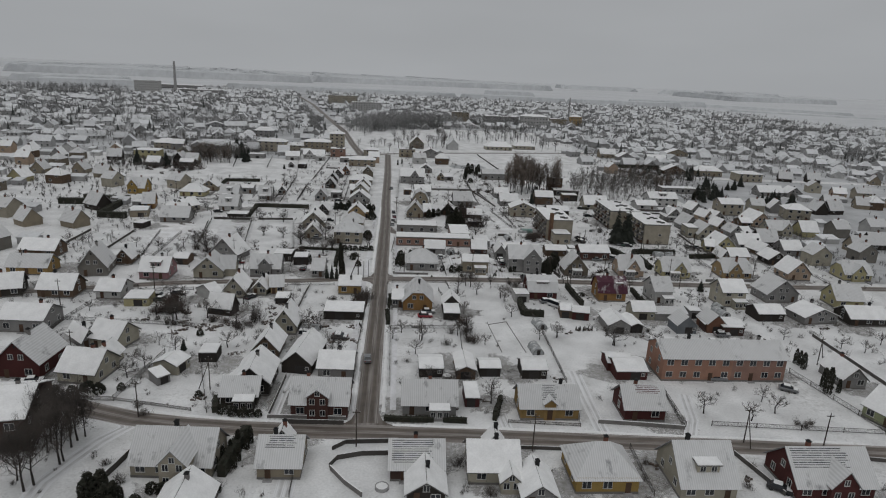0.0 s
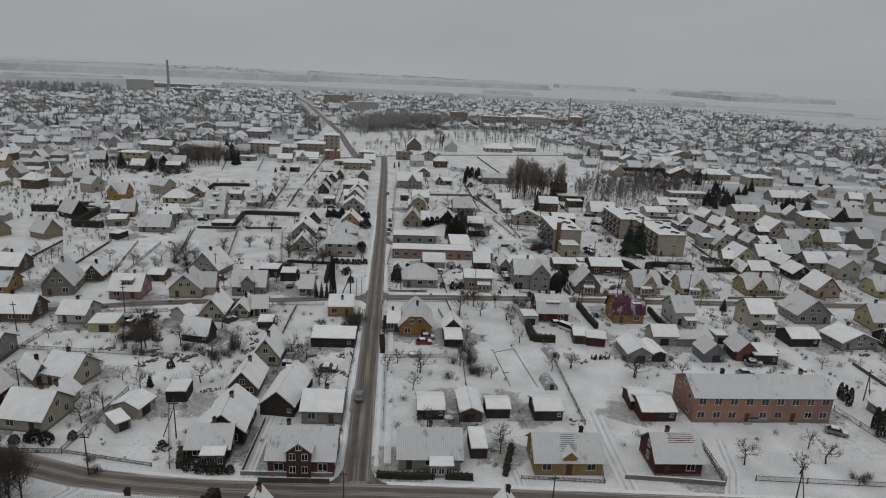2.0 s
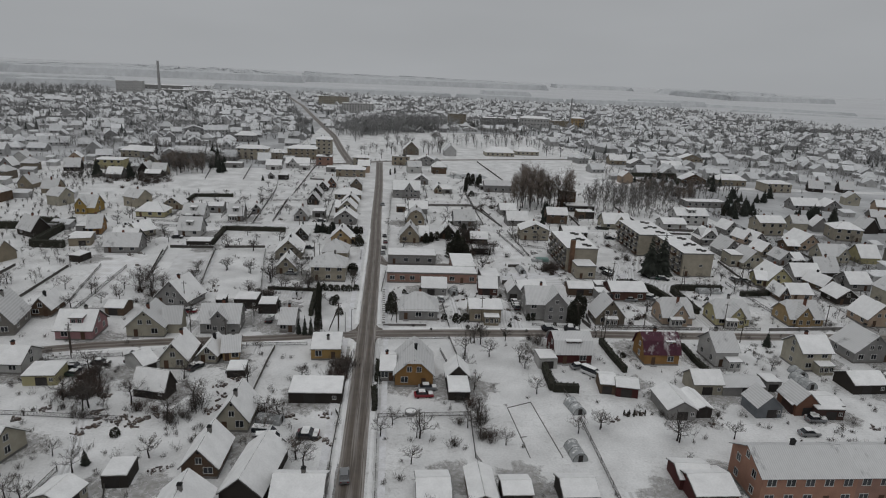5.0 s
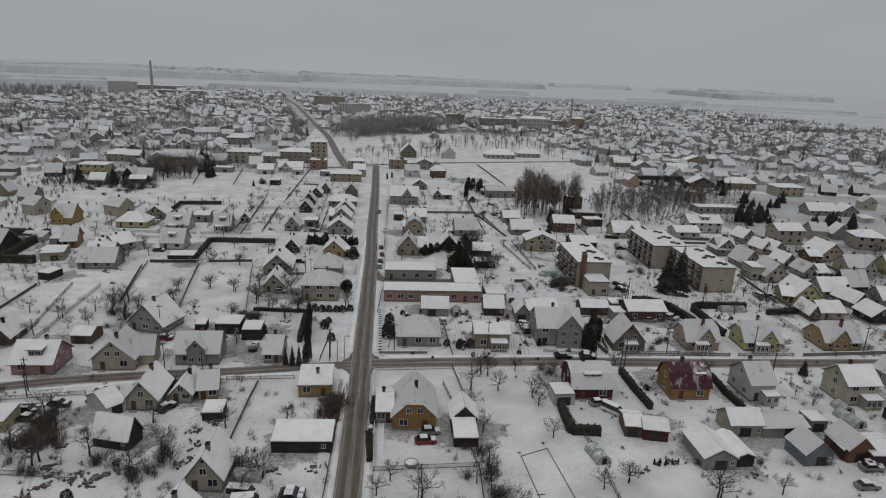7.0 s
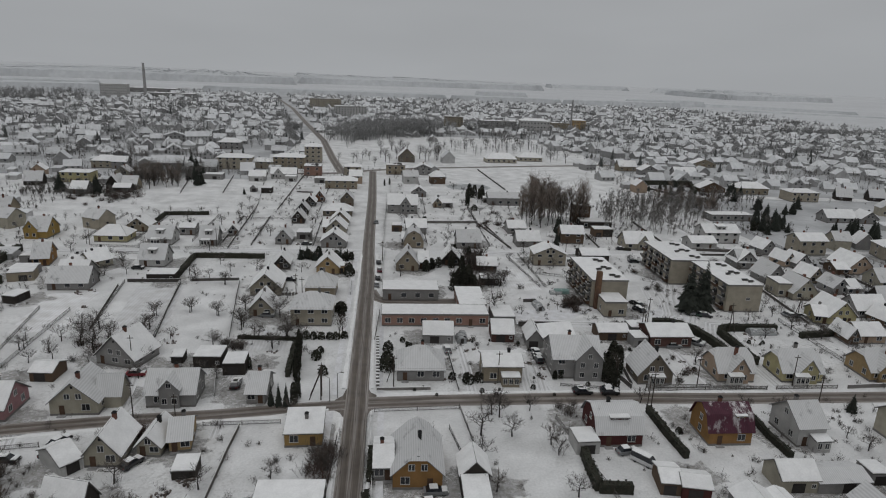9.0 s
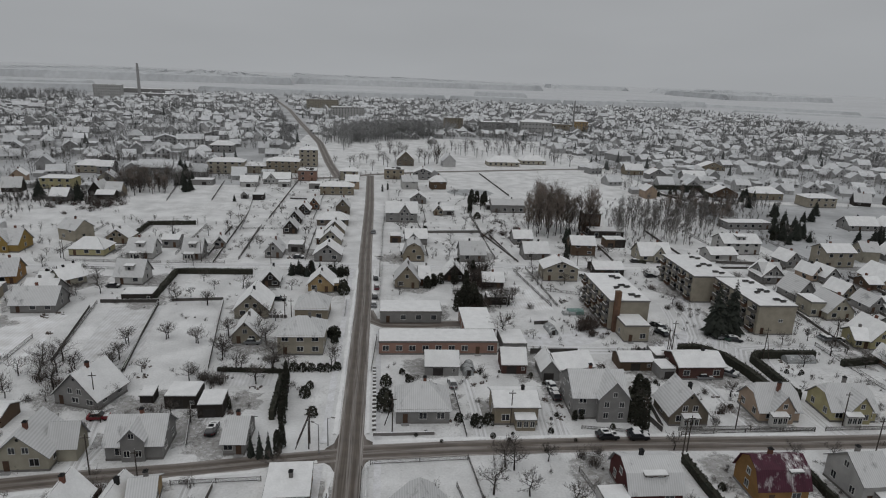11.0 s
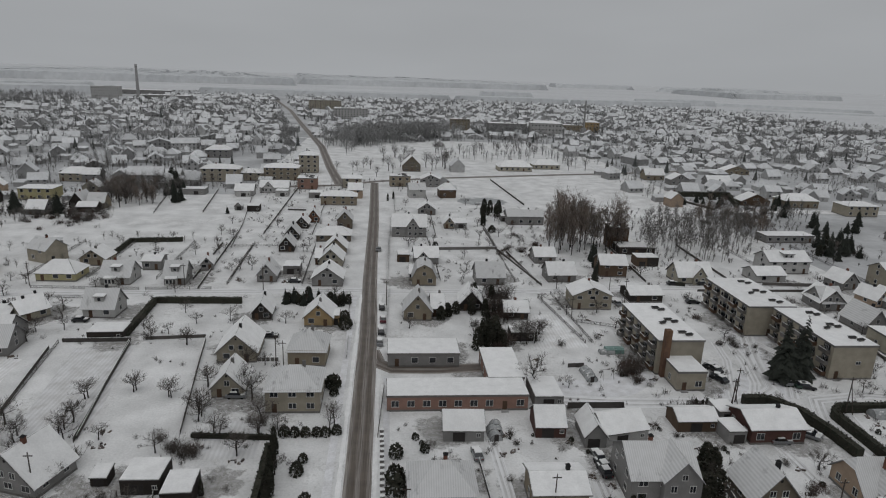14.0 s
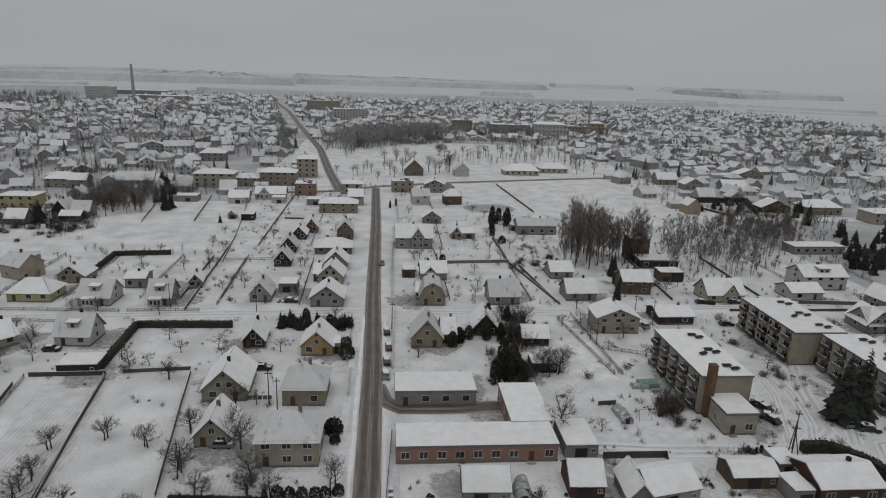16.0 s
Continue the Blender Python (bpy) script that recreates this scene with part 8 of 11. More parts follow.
tree('orchard', 127.0, 253.4, 4.0)
tree('orchard', 170.0, 248.2, 4.5)
tree('orchard', 183.9, 330.0, 4.1)
tree('orchard', 152.8, 242.5, 3.4)
tree('orchard', 114.9, 237.3, 4.5)
tree('orchard', 145.6, 255.6, 3.3)
tree('orchard', 153.3, 261.5, 4.2)
tree('orchard', 158.2, 315.8, 4.2)
tree('orchard', 220.8, 320.2, 3.0)
tree('orchard', 117.8, 251.0, 3.8)
tree('orchard', 131.9, 236.9, 4.2)
tree('orchard', 133.0, 258.1, 3.0)
tree('bush', 134.3, 258.3, 1.8)
tree('bush', 126.1, 273.3, 2.0)
tree('bush', 232.7, 325.9, 2.7)
tree('bush', 136.1, 250.2, 2.2)
tree('bush', 185.2, 295.5, 1.8)
tree('bush', 140.4, 250.7, 2.0)
tree('bush', 145.6, 284.0, 1.6)
tree('bush', 142.9, 269.2, 2.3)
tree('bush', 182.5, 299.3, 1.5)
tree('bush', 134.8, 291.1, 1.8)
tree('bush', 182.1, 302.1, 2.6)
tree('bush', 157.6, 262.2, 2.6)
tree('bush', 166.6, 284.0, 2.0)
tree('bush', 116.2, 250.3, 2.3)
tree('bush', 113.4, 240.9, 2.4)
tree('bush', 173.4, 283.2, 1.7)
tree('bush', 227.9, 316.8, 2.0)
tree('bush', 233.0, 323.1, 2.2)
tree('bush', 176.2, 303.7, 2.9)
tree('bush', 190.6, 335.0, 2.2)
tree('bush', 116.0, 256.8, 2.8)
tree('bush', 232.7, 333.3, 2.5)
tree('bush', 147.7, 278.6, 2.0)
tree('bush', 170.6, 317.2, 2.4)
tree('bush', 111.4, 238.3, 1.6)
tree('bush', 222.3, 313.5, 1.6)
tree('bush', 176.0, 274.6, 2.7)
tree('bush', 153.0, 264.7, 1.6)
tree('bush', 172.1, 276.1, 2.9)
tree('bush', 149.9, 324.0, 2.5)
tree('bush', 197.9, 286.2, 2.6)
tree('bush', 172.0, 287.9, 2.2)
tree('bush', 206.3, 333.8, 2.0)
tree('bush', 196.6, 303.8, 2.2)
tree('bush', 151.1, 290.2, 2.5)
tree('bush', 150.9, 239.9, 2.2)
tree('bush', 148.2, 292.2, 1.6)
tree('bush', 137.1, 267.9, 2.4)
tree('bush', 161.6, 310.5, 1.6)
tree('bush', 137.2, 275.4, 1.9)
tree('orchard', 71.1, 289.0, 4.0)
tree('orchard', 62.7, 323.1, 4.6)
tree('orchard', 69.5, 301.2, 4.6)
tree('orchard', 54.4, 309.6, 3.8)
tree('orchard', 47.7, 285.3, 4.5)
tree('orchard', 72.9, 319.2, 4.6)
tree('orchard', 59.7, 299.6, 4.3)
tree('orchard', 60.5, 311.4, 4.1)
tree('bush', 61.1, 280.0, 2.9)
tree('bush', 45.2, 270.1, 2.7)
tree('bush', 60.1, 266.5, 1.7)
tree('bush', 63.0, 270.6, 1.7)
tree('bush', 56.9, 267.9, 1.9)
tree('bush', 65.4, 270.3, 2.2)
tree('bush', 49.9, 309.6, 2.7)
tree('bush', 58.6, 303.5, 2.2)
tree('bush', 77.8, 309.0, 1.5)
tree('bush', 77.4, 304.8, 2.1)
tree('bush', -7.2, 184.9, 1.1)
tree('bush', -16.9, 187.4, 1.4)
tree('bush', -11.6, 188.9, 2.4)
tree('bush', -72.0, 179.2, 1.3)
tree('bush', -46.3, 162.7, 1.6)
tree('bush', -55.1, 180.7, 2.3)
tree('bush', -8.7, 152.7, 2.3)
tree('bush', -99.0, 181.6, 1.3)
tree('bush', -70.1, 139.2, 2.4)
tree('bush', -11.7, 164.5, 1.2)
tree('bush', -70.1, 200.2, 2.4)
tree('bush', -79.0, 180.0, 2.5)
tree('bush', -67.6, 141.5, 1.5)
tree('bush', -43.0, 197.5, 2.4)
tree('bush', -64.6, 176.5, 2.0)
tree('bush', -47.5, 184.8, 1.2)
tree('bush', -54.8, 204.4, 2.4)
tree('bush', -75.1, 189.7, 1.5)
tree('bush', -92.4, 177.0, 1.9)
tree('bush', -64.0, 177.4, 1.5)
tree('bush', -47.3, 149.7, 1.7)
tree('bush', -26.4, 168.8, 1.2)
tree('bush', -71.7, 145.1, 1.8)
tree('bush', -61.8, 164.8, 2.4)
tree('bush', -66.3, 175.2, 1.6)
tree('bush', -93.6, 161.4, 1.8)
tree('bush', -52.8, 169.6, 1.8)
tree('bush', -36.1, 191.0, 2.6)
tree('bush', -75.7, 144.0, 1.3)
tree('bush', -26.5, 185.4, 1.1)
tree('bush', -41.7, 146.7, 2.4)
tree('bush', -12.3, 140.5, 1.1)
tree('bush', -73.5, 195.3, 2.2)
tree('bush', -50.9, 151.5, 2.3)
tree('bush', -3.1, 157.4, 2.4)
tree('bush', -56.3, 198.9, 2.4)
tree('bush', -103.9, 195.0, 2.3)
tree('bush', -67.2, 155.5, 1.0)
tree('bush', -71.7, 152.2, 1.1)
tree('bush', -42.7, 141.6, 1.3)
tree('bush', -29.0, 152.4, 2.0)
tree('bush', -24.1, 155.2, 1.0)
tree('bush', -78.2, 162.7, 2.6)
tree('bush', -74.6, 159.7, 1.2)
tree('bush', -19.1, 171.8, 1.8)
tree('bush', -41.9, 194.9, 2.2)
tree('orchard', -31.5, 214.1, 3.6)
tree('orchard', -110.7, 237.0, 4.4)
tree('orchard', -81.3, 229.5, 3.9)
tree('orchard', -48.8, 236.0, 3.6)
tree('orchard', -36.2, 217.0, 3.6)
tree('orchard', -114.1, 204.7, 4.1)
tree('orchard', -61.4, 230.7, 4.4)
tree('orchard', -85.0, 237.2, 3.3)
tree('orchard', -88.5, 219.6, 3.7)
tree('orchard', -13.9, 224.2, 3.8)
tree('orchard', -50.9, 223.0, 4.0)
tree('orchard', -72.3, 224.4, 3.8)
tree('orchard', -32.0, 243.9, 4.2)
tree('orchard', -90.7, 209.5, 3.3)
tree('orchard', -74.6, 227.7, 4.1)
tree('orchard', -112.6, 232.2, 3.4)
tree('orchard', -63.4, 222.9, 3.2)
tree('orchard', -116.9, 234.7, 4.4)
tree('orchard', -76.6, 222.2, 3.6)
tree('orchard', -48.9, 214.4, 4.1)
tree('bush', 6.4, 138.8, 1.6)
tree('bush', 7.5, 128.8, 1.4)
tree('bush', 13.5, 133.5, 1.7)
tree('bush', 17.9, 127.2, 1.6)
tree('bush', 15.5, 151.5, 1.7)
tree('bush', 15.3, 136.2, 1.4)
tree('bush', 6.5, 152.1, 1.2)
tree('bush', 8.6, 127.2, 1.7)
tree('bush', 12.1, 131.1, 1.8)
tree('bush', 7.9, 129.9, 1.3)
tree('bush', 33.0, 149.4, 1.3)
tree('bush', 12.2, 127.0, 2.0)
tree('bush', 21.7, 148.8, 1.5)
tree('bush', 25.3, 152.1, 2.1)
tree('orchard', 23.7, 128.1, 4.1)
tree('orchard', 18.6, 126.8, 3.5)
tree('orchard', 12.6, 152.9, 3.4)
tree('orchard', 25.4, 154.4, 4.2)
tree('orchard', 13.9, 129.3, 4.2)
tree('orchard', 20.5, 130.3, 3.3)
tree('orchard', 11.3, 144.4, 3.8)
tree('bush', 115.9, 162.7, 1.9)
tree('bush', 147.0, 172.0, 1.4)
tree('bush', 103.2, 167.6, 2.0)
tree('bush', 98.2, 185.9, 1.7)
tree('bush', 74.4, 160.7, 0.9)
tree('bush', 124.3, 180.8, 1.2)
tree('bush', 116.3, 180.9, 2.2)
tree('bush', 146.1, 177.0, 2.0)
tree('bush', 162.3, 200.3, 2.0)
tree('bush', 128.5, 158.7, 1.9)
tree('bush', 104.2, 194.2, 1.7)
tree('bush', 74.7, 165.9, 1.6)
tree('bush', 147.9, 188.7, 1.3)
tree('bush', 145.6, 173.5, 1.4)
tree('bush', 116.4, 182.8, 1.7)
tree('bush', 115.8, 190.6, 2.2)
tree('bush', 140.5, 168.9, 1.3)
tree('bush', 73.6, 167.0, 2.0)
tree('bush', 133.3, 195.7, 1.8)
tree('bush', 114.1, 185.9, 1.7)
tree('bush', 99.6, 171.8, 1.9)
tree('bush', 176.8, 204.5, 1.6)
tree('bush', 150.1, 173.9, 1.7)
tree('bush', 164.4, 208.6, 1.9)
tree('bush', 118.8, 175.8, 1.3)
tree('bush', 132.5, 200.7, 1.6)
tree('bush', 76.4, 158.9, 1.9)
tree('bush', 99.7, 167.2, 1.4)
tree('bush', 120.3, 197.8, 2.0)
tree('bush', 128.2, 168.3, 1.0)
tree('bush', 161.1, 209.6, 1.6)
tree('bush', 119.3, 203.8, 1.4)
tree('bush', 145.1, 175.2, 1.3)
tree('bush', 146.7, 188.7, 2.1)
tree('bush', 108.7, 201.9, 2.2)
tree('bush', 68.8, 189.5, 1.9)
tree('bush', 68.8, 175.0, 2.0)
tree('bush', 122.0, 187.6, 1.9)
tree('bush', 140.1, 177.1, 1.7)
tree('bush', 92.1, 182.9, 2.2)
tree('ball', 61.8, 236.7, 0.6)
tree('ball', 19.2, 226.6, 0.6)
tree('ball', 16.4, 227.0, 0.6)
tree('ball', 59.6, 230.1, 0.9)
tree('ball', 52.2, 233.9, 0.9)
tree('ball', 30.1, 234.1, 0.5)
tree('ball', 44.4, 229.0, 0.7)
tree('ball', 52.9, 234.0, 0.7)
tree('ball', 12.5, 232.7, 0.9)
tree('ball', 34.9, 235.0, 0.6)
tree('ball', 42.3, 233.1, 0.9)
tree('ball', 10.9, 225.8, 0.8)
tree('ball', 51.6, 231.7, 0.5)
tree('ball', 16.7, 228.8, 0.5)
tree('ball', 61.8, 219.9, 1.0)
tree('ball', 94.7, 217.5, 0.8)
tree('ball', 98.0, 220.9, 0.8)
tree('ball', 87.5, 240.8, 0.6)
tree('ball', 72.0, 227.9, 0.6)
tree('ball', 104.8, 223.9, 0.9)
tree('ball', 108.1, 233.9, 1.0)
tree('ball', 110.6, 232.6, 0.6)
tree('ball', 91.3, 216.4, 1.0)
tree('ball', 77.6, 224.0, 0.6)
tree('ball', 71.8, 229.1, 0.9)
tree('ball', 59.4, 216.5, 0.5)
tree('ball', 111.9, 233.5, 1.0)
tree('ball', 91.1, 214.8, 0.8)
tree('ball', 96.8, 232.2, 1.0)
tree('ball', 60.7, 217.5, 0.9)
tree('ball', 58.1, 216.2, 0.7)
tree('ball', 65.7, 233.9, 0.5)
tree('ball', 70.3, 221.4, 1.1)
tree('ball', 84.2, 217.4, 1.0)
tree('ball', 42.3, 213.5, 0.6)
tree('ball', 13.5, 208.1, 0.6)
tree('ball', 43.8, 214.9, 0.8)
tree('ball', 33.0, 208.1, 0.6)
tree('ball', 18.4, 205.8, 0.6)
tree('ball', 38.5, 202.3, 0.7)
tree('ball', 54.4, 209.9, 1.0)
tree('ball', 31.8, 205.6, 0.8)
tree('ball', 15.5, 208.8, 0.8)
tree('ball', 28.8, 207.1, 1.0)
tree('ball', 45.2, 205.5, 0.6)
tree('ball', 41.0, 208.7, 1.0)
tree('bush', -43.4, 310.8, 2.6)
tree('bush', -26.9, 295.1, 2.0)
tree('bush', -27.4, 302.6, 2.0)
tree('bush', -6.2, 299.8, 2.3)
tree('bush', -29.2, 295.0, 2.0)
tree('bush', -13.7, 290.4, 1.3)
tree('bush', -6.7, 297.6, 1.6)
tree('bush', -26.8, 313.3, 1.5)
tree('bush', -11.0, 294.8, 2.4)
tree('bush', -38.0, 312.9, 1.7)
tree('bush', 45.8, 280.6, 1.3)
tree('bush', 57.8, 285.9, 1.3)
tree('bush', 69.1, 312.3, 1.8)
tree('bush', 39.0, 314.1, 1.6)
tree('bush', 47.9, 284.8, 1.5)
tree('bush', 63.0, 277.4, 1.1)
tree('bush', 24.0, 271.4, 1.5)
tree('bush', 33.6, 306.3, 2.0)
tree('bush', 35.2, 296.1, 1.9)
tree('bush', 40.3, 283.1, 2.3)
tree('bush', 59.5, 283.9, 1.8)
tree('bush', 38.6, 283.7, 1.9)
tree('bush', 52.4, 290.2, 2.0)
tree('bush', 33.6, 280.7, 2.4)
tree('bush', 29.7, 302.3, 2.4)
tree('bush', 27.9, 276.6, 1.8)
tree('bush', 28.5, 284.3, 0.9)
tree('bush', 67.6, 299.4, 2.3)
tree('bush', 73.4, 308.6, 1.5)
tree('bush', 31.1, 278.9, 1.0)
tree('bush', 32.6, 309.8, 2.2)
tree('bush', 38.9, 298.5, 1.6)
tree('bush', 51.9, 293.9, 2.3)
tree('bush', 41.6, 291.0, 2.2)
tree('bush', 40.3, 306.5, 2.2)
tree('bush', 36.7, 273.6, 2.1)
tree('bush', 44.6, 298.0, 1.1)
tree('bush', 66.2, 292.4, 1.4)
tree('bush', 36.6, 303.7, 2.2)
tree('bush', 31.7, 287.6, 1.8)
tree('bush', 57.8, 261.9, 1.2)
tree('bush', 46.6, 257.8, 1.7)
tree('bush', 60.5, 265.4, 1.7)
tree('bush', 49.8, 266.8, 1.4)
tree('bush', 66.8, 260.7, 0.9)
tree('bush', 74.1, 266.5, 1.1)
tree('bush', 70.0, 257.6, 1.6)
tree('bush', 43.1, 257.5, 1.2)
tree('bush', 41.5, 258.4, 1.7)
tree('bush', 43.9, 262.9, 1.7)
tree('bush', 53.1, 264.8, 1.6)
tree('bush', 53.0, 255.4, 1.7)
hedge([(45.6, 188.3), (44.7, 179.7), (44.4, 171.8), (50.3, 171.3)], 2.0, 1.6)
hedge([(64.1, 198.1), (64.2, 189.2), (64.8, 180.9)], 1.8, 1.2)
hedge([(86.0, 195.7), (85.4, 187.4), (85.7, 180.2)], 1.6, 1.0)
hedge([(85.4, 246.4), (91.0, 246.4), (95.4, 241.2), (97.0, 233.0), (97.5, 225.5)], 2.3, 1.8)
hedge([(121.5, 242.6), (105.5, 242.8), (102.7, 240.2), (102.6, 230.0), (102.3, 220.5)], 2.1, 1.6)
hedge([(-62.3, 283.0), (-63.3, 308.6), (-38.1, 308.6)], 1.9, 1.4)
hedge([(-94.5, 356.3), (-95.5, 375.1), (-76.4, 377.3)], 1.8, 1.2)
hedge([(-113.4, 277.4), (-125.0, 278.0), (-126.9, 313.7)], 2.8, 2.4)
hedge([(-148.8, 315.3), (-132.6, 313.1)], 2.4, 2.0)
hedge([(-15.7, 214.6), (-16.1, 231.2)], 2.2, 1.2)
hedge([(-31.8, 236.4), (-15.8, 235.2)], 1.0, 0.8)
hedge([(4.2, 163.3), (3.5, 171.1)], 1.5, 0.9)
hedge([(4.2, 175.4), (4.3, 184.9)], 1.4, 0.9)
hedge([(4.2, 113.2), (9.9, 112.7), (14.4, 112.8)], 1.1, 1.0)
hedge([(16.3, 112.8), (21.2, 112.4)], 1.1, 1.0)
hedge([(-30.3, 115.5), (-31.2, 120.3)], 1.6, 1.2)
hedge([(27.1, 113.2), (29.6, 121.4)], 1.6, 1.0)
hedge([(58.8, 213.3), (63.1, 221.4)], 3.2, 2.0)
hedge([(176.9, 492.9), (216.5, 496.2), (204.1, 462.0)], 3.0, 2.0)
fence([(-59.4, 279.1), (-56.8, 260.9), (-53.0, 235.1)], 1.4, 'board')
fence([(-41.4, 281.1), (-34.7, 240.4)], 1.3, 'board')
fence([(-77.8, 276.7), (-71.1, 240.8)], 1.2, 'board')
fence([(-91.3, 256.3), (-85.0, 219.1)], 1.1, 'mesh')
fence([(-21.9, 193.4), (-22.3, 184.9), (-22.6, 167.5)], 1.3, 'board')
fence([(-72.5, 185.1), (-56.7, 187.5)], 1.1, 'mesh')
fence([(-29.1, 194.1), (-14.1, 194.8)], 1.0, 'mesh')
fence([(19.9, 192.0), (22.2, 178.3), (23.8, 161.6)], 1.1, 'mesh')
fence([(42.9, 195.5), (46.0, 175.0), (48.5, 160.2)], 1.2, 'mesh')
fence([(67.8, 206.9), (82.0, 207.6), (97.4, 207.7)], 1.0, 'picket')
fence([(99.9, 207.8), (115.4, 207.9)], 1.0, 'picket')
fence([(118.2, 208.0), (143.4, 209.7)], 1.0, 'wall')
fence([(-41.4, 281.8), (-37.6, 257.7), (-34.2, 237.3)], 1.3, 'board')
fence([(-60.1, 280.4), (-55.7, 253.6), (-52.8, 236.1)], 1.2, 'board')
fence([(-77.1, 279.8), (-71.1, 242.4)], 1.1, 'mesh')
fence([(-76.5, 280.4), (-59.9, 280.9)], 1.4, 'board')
fence([(-57.9, 390.0), (-54.5, 320.4)], 1.2, 'board')
fence([(-38.7, 219.1), (-36.3, 205.4)], 1.2, 'mesh')
fence([(-35.3, 230.1), (-29.8, 205.1)], 1.2, 'board')
fence([(22.8, 230.2), (23.6, 207.3)], 1.2, 'board')
fence([(5.0, 208.3), (17.2, 208.5)], 0.7, 'wall')
fence([(68.0, 208.6), (83.7, 208.7)], 1.0, 'picket')
fence([(83.6, 208.4), (97.4, 207.6)], 1.0, 'mesh')
fence([(63.3, 213.1), (64.3, 208.2)], 1.6, 'board')
fence([(54.2, 314.2), (59.2, 279.0)], 1.1, 'mesh')
fence([(47.8, 209.9), (60.6, 207.7)], 0.8, 'mesh')
fence([(48.9, 112.6), (57.9, 111.6), (66.6, 110.4)], 0.9, 'wall')
fence([(66.6, 110.4), (68.2, 123.9)], 1.0, 'mesh')
fence([(73.1, 111.8), (91.9, 110.2), (109.7, 108.8)], 1.2, 'mesh')
fence([(29.9, 112.5), (44.7, 111.2)], 0.8, 'picket')
fence([(44.7, 111.2), (46.7, 120.0)], 0.8, 'board')
fence([(-52.3, 120.2), (-35.2, 116.1)], 0.8, 'picket')
fence([(-52.3, 120.2), (-49.7, 142.8)], 1.2, 'mesh')
fence([(-74.9, 120.3), (-52.1, 119.9)], 1.1, 'picket')
fence([(-19.2, 114.2), (-18.6, 131.3)], 1.4, 'board')
fence([(-19.4, 113.8), (-3.5, 113.2)], 0.8, 'wall')
fence([(-39.7, 137.7), (-31.9, 115.5)], 1.2, 'mesh')
fence([(-81.4, 174.6), (-85.2, 139.5)], 1.2, 'mesh')
fence([(-86.2, 162.4), (-64.8, 160.7), (-45.4, 158.9)], 1.2, 'mesh')
fence([(-5.2, 102.5), (-2.8, 104.7), (7.1, 105.2)], 1.2, 'board')
fence([(28.8, 103.3), (39.6, 102.7)], 1.0, 'board')
fence([(52.4, 103.5), (51.6, 89.2)], 1.2, 'mesh')
fence([(72.5, 101.6), (75.4, 89.1)], 1.2, 'board')
fence([(98.2, 99.7), (102.1, 99.1)], 1.1, 'board')
fence([(47.2, 158.9), (46.6, 130.0)], 1.2, 'mesh')
fence([(68.5, 125.7), (67.3, 111.4)], 1.2, 'mesh')
fence([(105.6, 136.6), (110.3, 109.6)], 1.4, 'mesh')
fence([(-69.9, 280.6), (-60.4, 281.6)], 1.3, 'board')
fence([(-56.6, 281.9), (-41.8, 283.3)], 1.2, 'board')
fence([(-105.2, 320.9), (-72.4, 319.8)], 1.0, 'mesh')
fence([(-70.2, 319.9), (-50.4, 320.6)], 1.0, 'mesh')
fence([(-100.7, 312.8), (-76.3, 311.4)], 1.0, 'mesh')
fence([(-4.7, 283.2), (-4.4, 269.9)], 1.4, 'board')
fence([(7.0, 426.5), (5.5, 325.4)], 1.2, 'board')
fence([(6.1, 322.1), (5.3, 283.0)], 1.3, 'board')
fence([(24.9, 368.8), (50.3, 371.0)], 1.2, 'wall')
fence([(50.3, 371.0), (50.2, 414.2)], 1.2, 'board')
fence([(50.0, 369.5), (58.3, 325.8)], 1.1, 'board')
fence([(61.1, 293.7), (73.8, 288.8)], 1.1, 'mesh')
fence([(59.2, 317.5), (61.1, 279.1)], 1.1, 'mesh')
fence([(72.4, 246.5), (81.6, 245.6)], 1.1, 'picket')
fence([(111.4, 321.0), (164.4, 321.2)], 1.1, 'board')
fence([(4.0, 235.1), (5.1, 255.4)], 1.0, 'picket')
fence([(-5.4, 294.3), (-6.0, 315.8)], 1.2, 'mesh')
utility_pole(32.9, 102.7, 8)
utility_pole(76.8, 105.7, 8, strut=(0.3, -2.2))
utility_pole(92.3, 103.7, 8)
utility_pole(116.2, 141.3, 8, strut=(1.6, 0))
utility_pole(-44.7, 113.8, 8)
utility_pole(-33.9, 125.0, 8, strut=(-2.6, 0.4))
utility_pole(-0.8, 103.8, 8)
utility_pole(-68.9, 137.9, 8)
utility_pole(-89.0, 172.6, 8)
utility_pole(-114.8, 201.4, 8)
utility_pole(-69.1, 189.1, 8)
utility_pole(-52.3, 220.2, 8)
utility_pole(-43.7, 197.5, 8)
utility_pole(-33.8, 192.8, 8)
utility_pole(-68.1, 186.7, 8)
utility_pole(-7.0, 206.1, 8, strut=(-2.6, 0))
utility_pole(-3.5, 205.1, 6, lamp=True, rot=-20)
utility_pole(-5.0, 202.9, 6, lamp=True, rot=160)
utility_pole(60.4, 209.2, 8)
utility_pole(64.9, 200.2, 8)
utility_pole(104.5, 199.4, 8)
utility_pole(105.2, 209.8, 8)
utility_pole(137.0, 210.1, 8)
utility_pole(33.2, 211.7, 8)
utility_pole(60.2, 207.7, 8)
utility_pole(80.5, 208.8, 8)
utility_pole(106.6, 241.8, 9, strut=(1.4, -0.6))
utility_pole(84.2, 247.4, 8.5, strut=(-1.2, -0.6))
utility_pole(132.8, 249.9, 8, strut=(-1.5, 0))
utility_pole(66.3, 201.3, 8)
utility_pole(8.8, 209.6, 8, strut=(-1.6, 2.6))
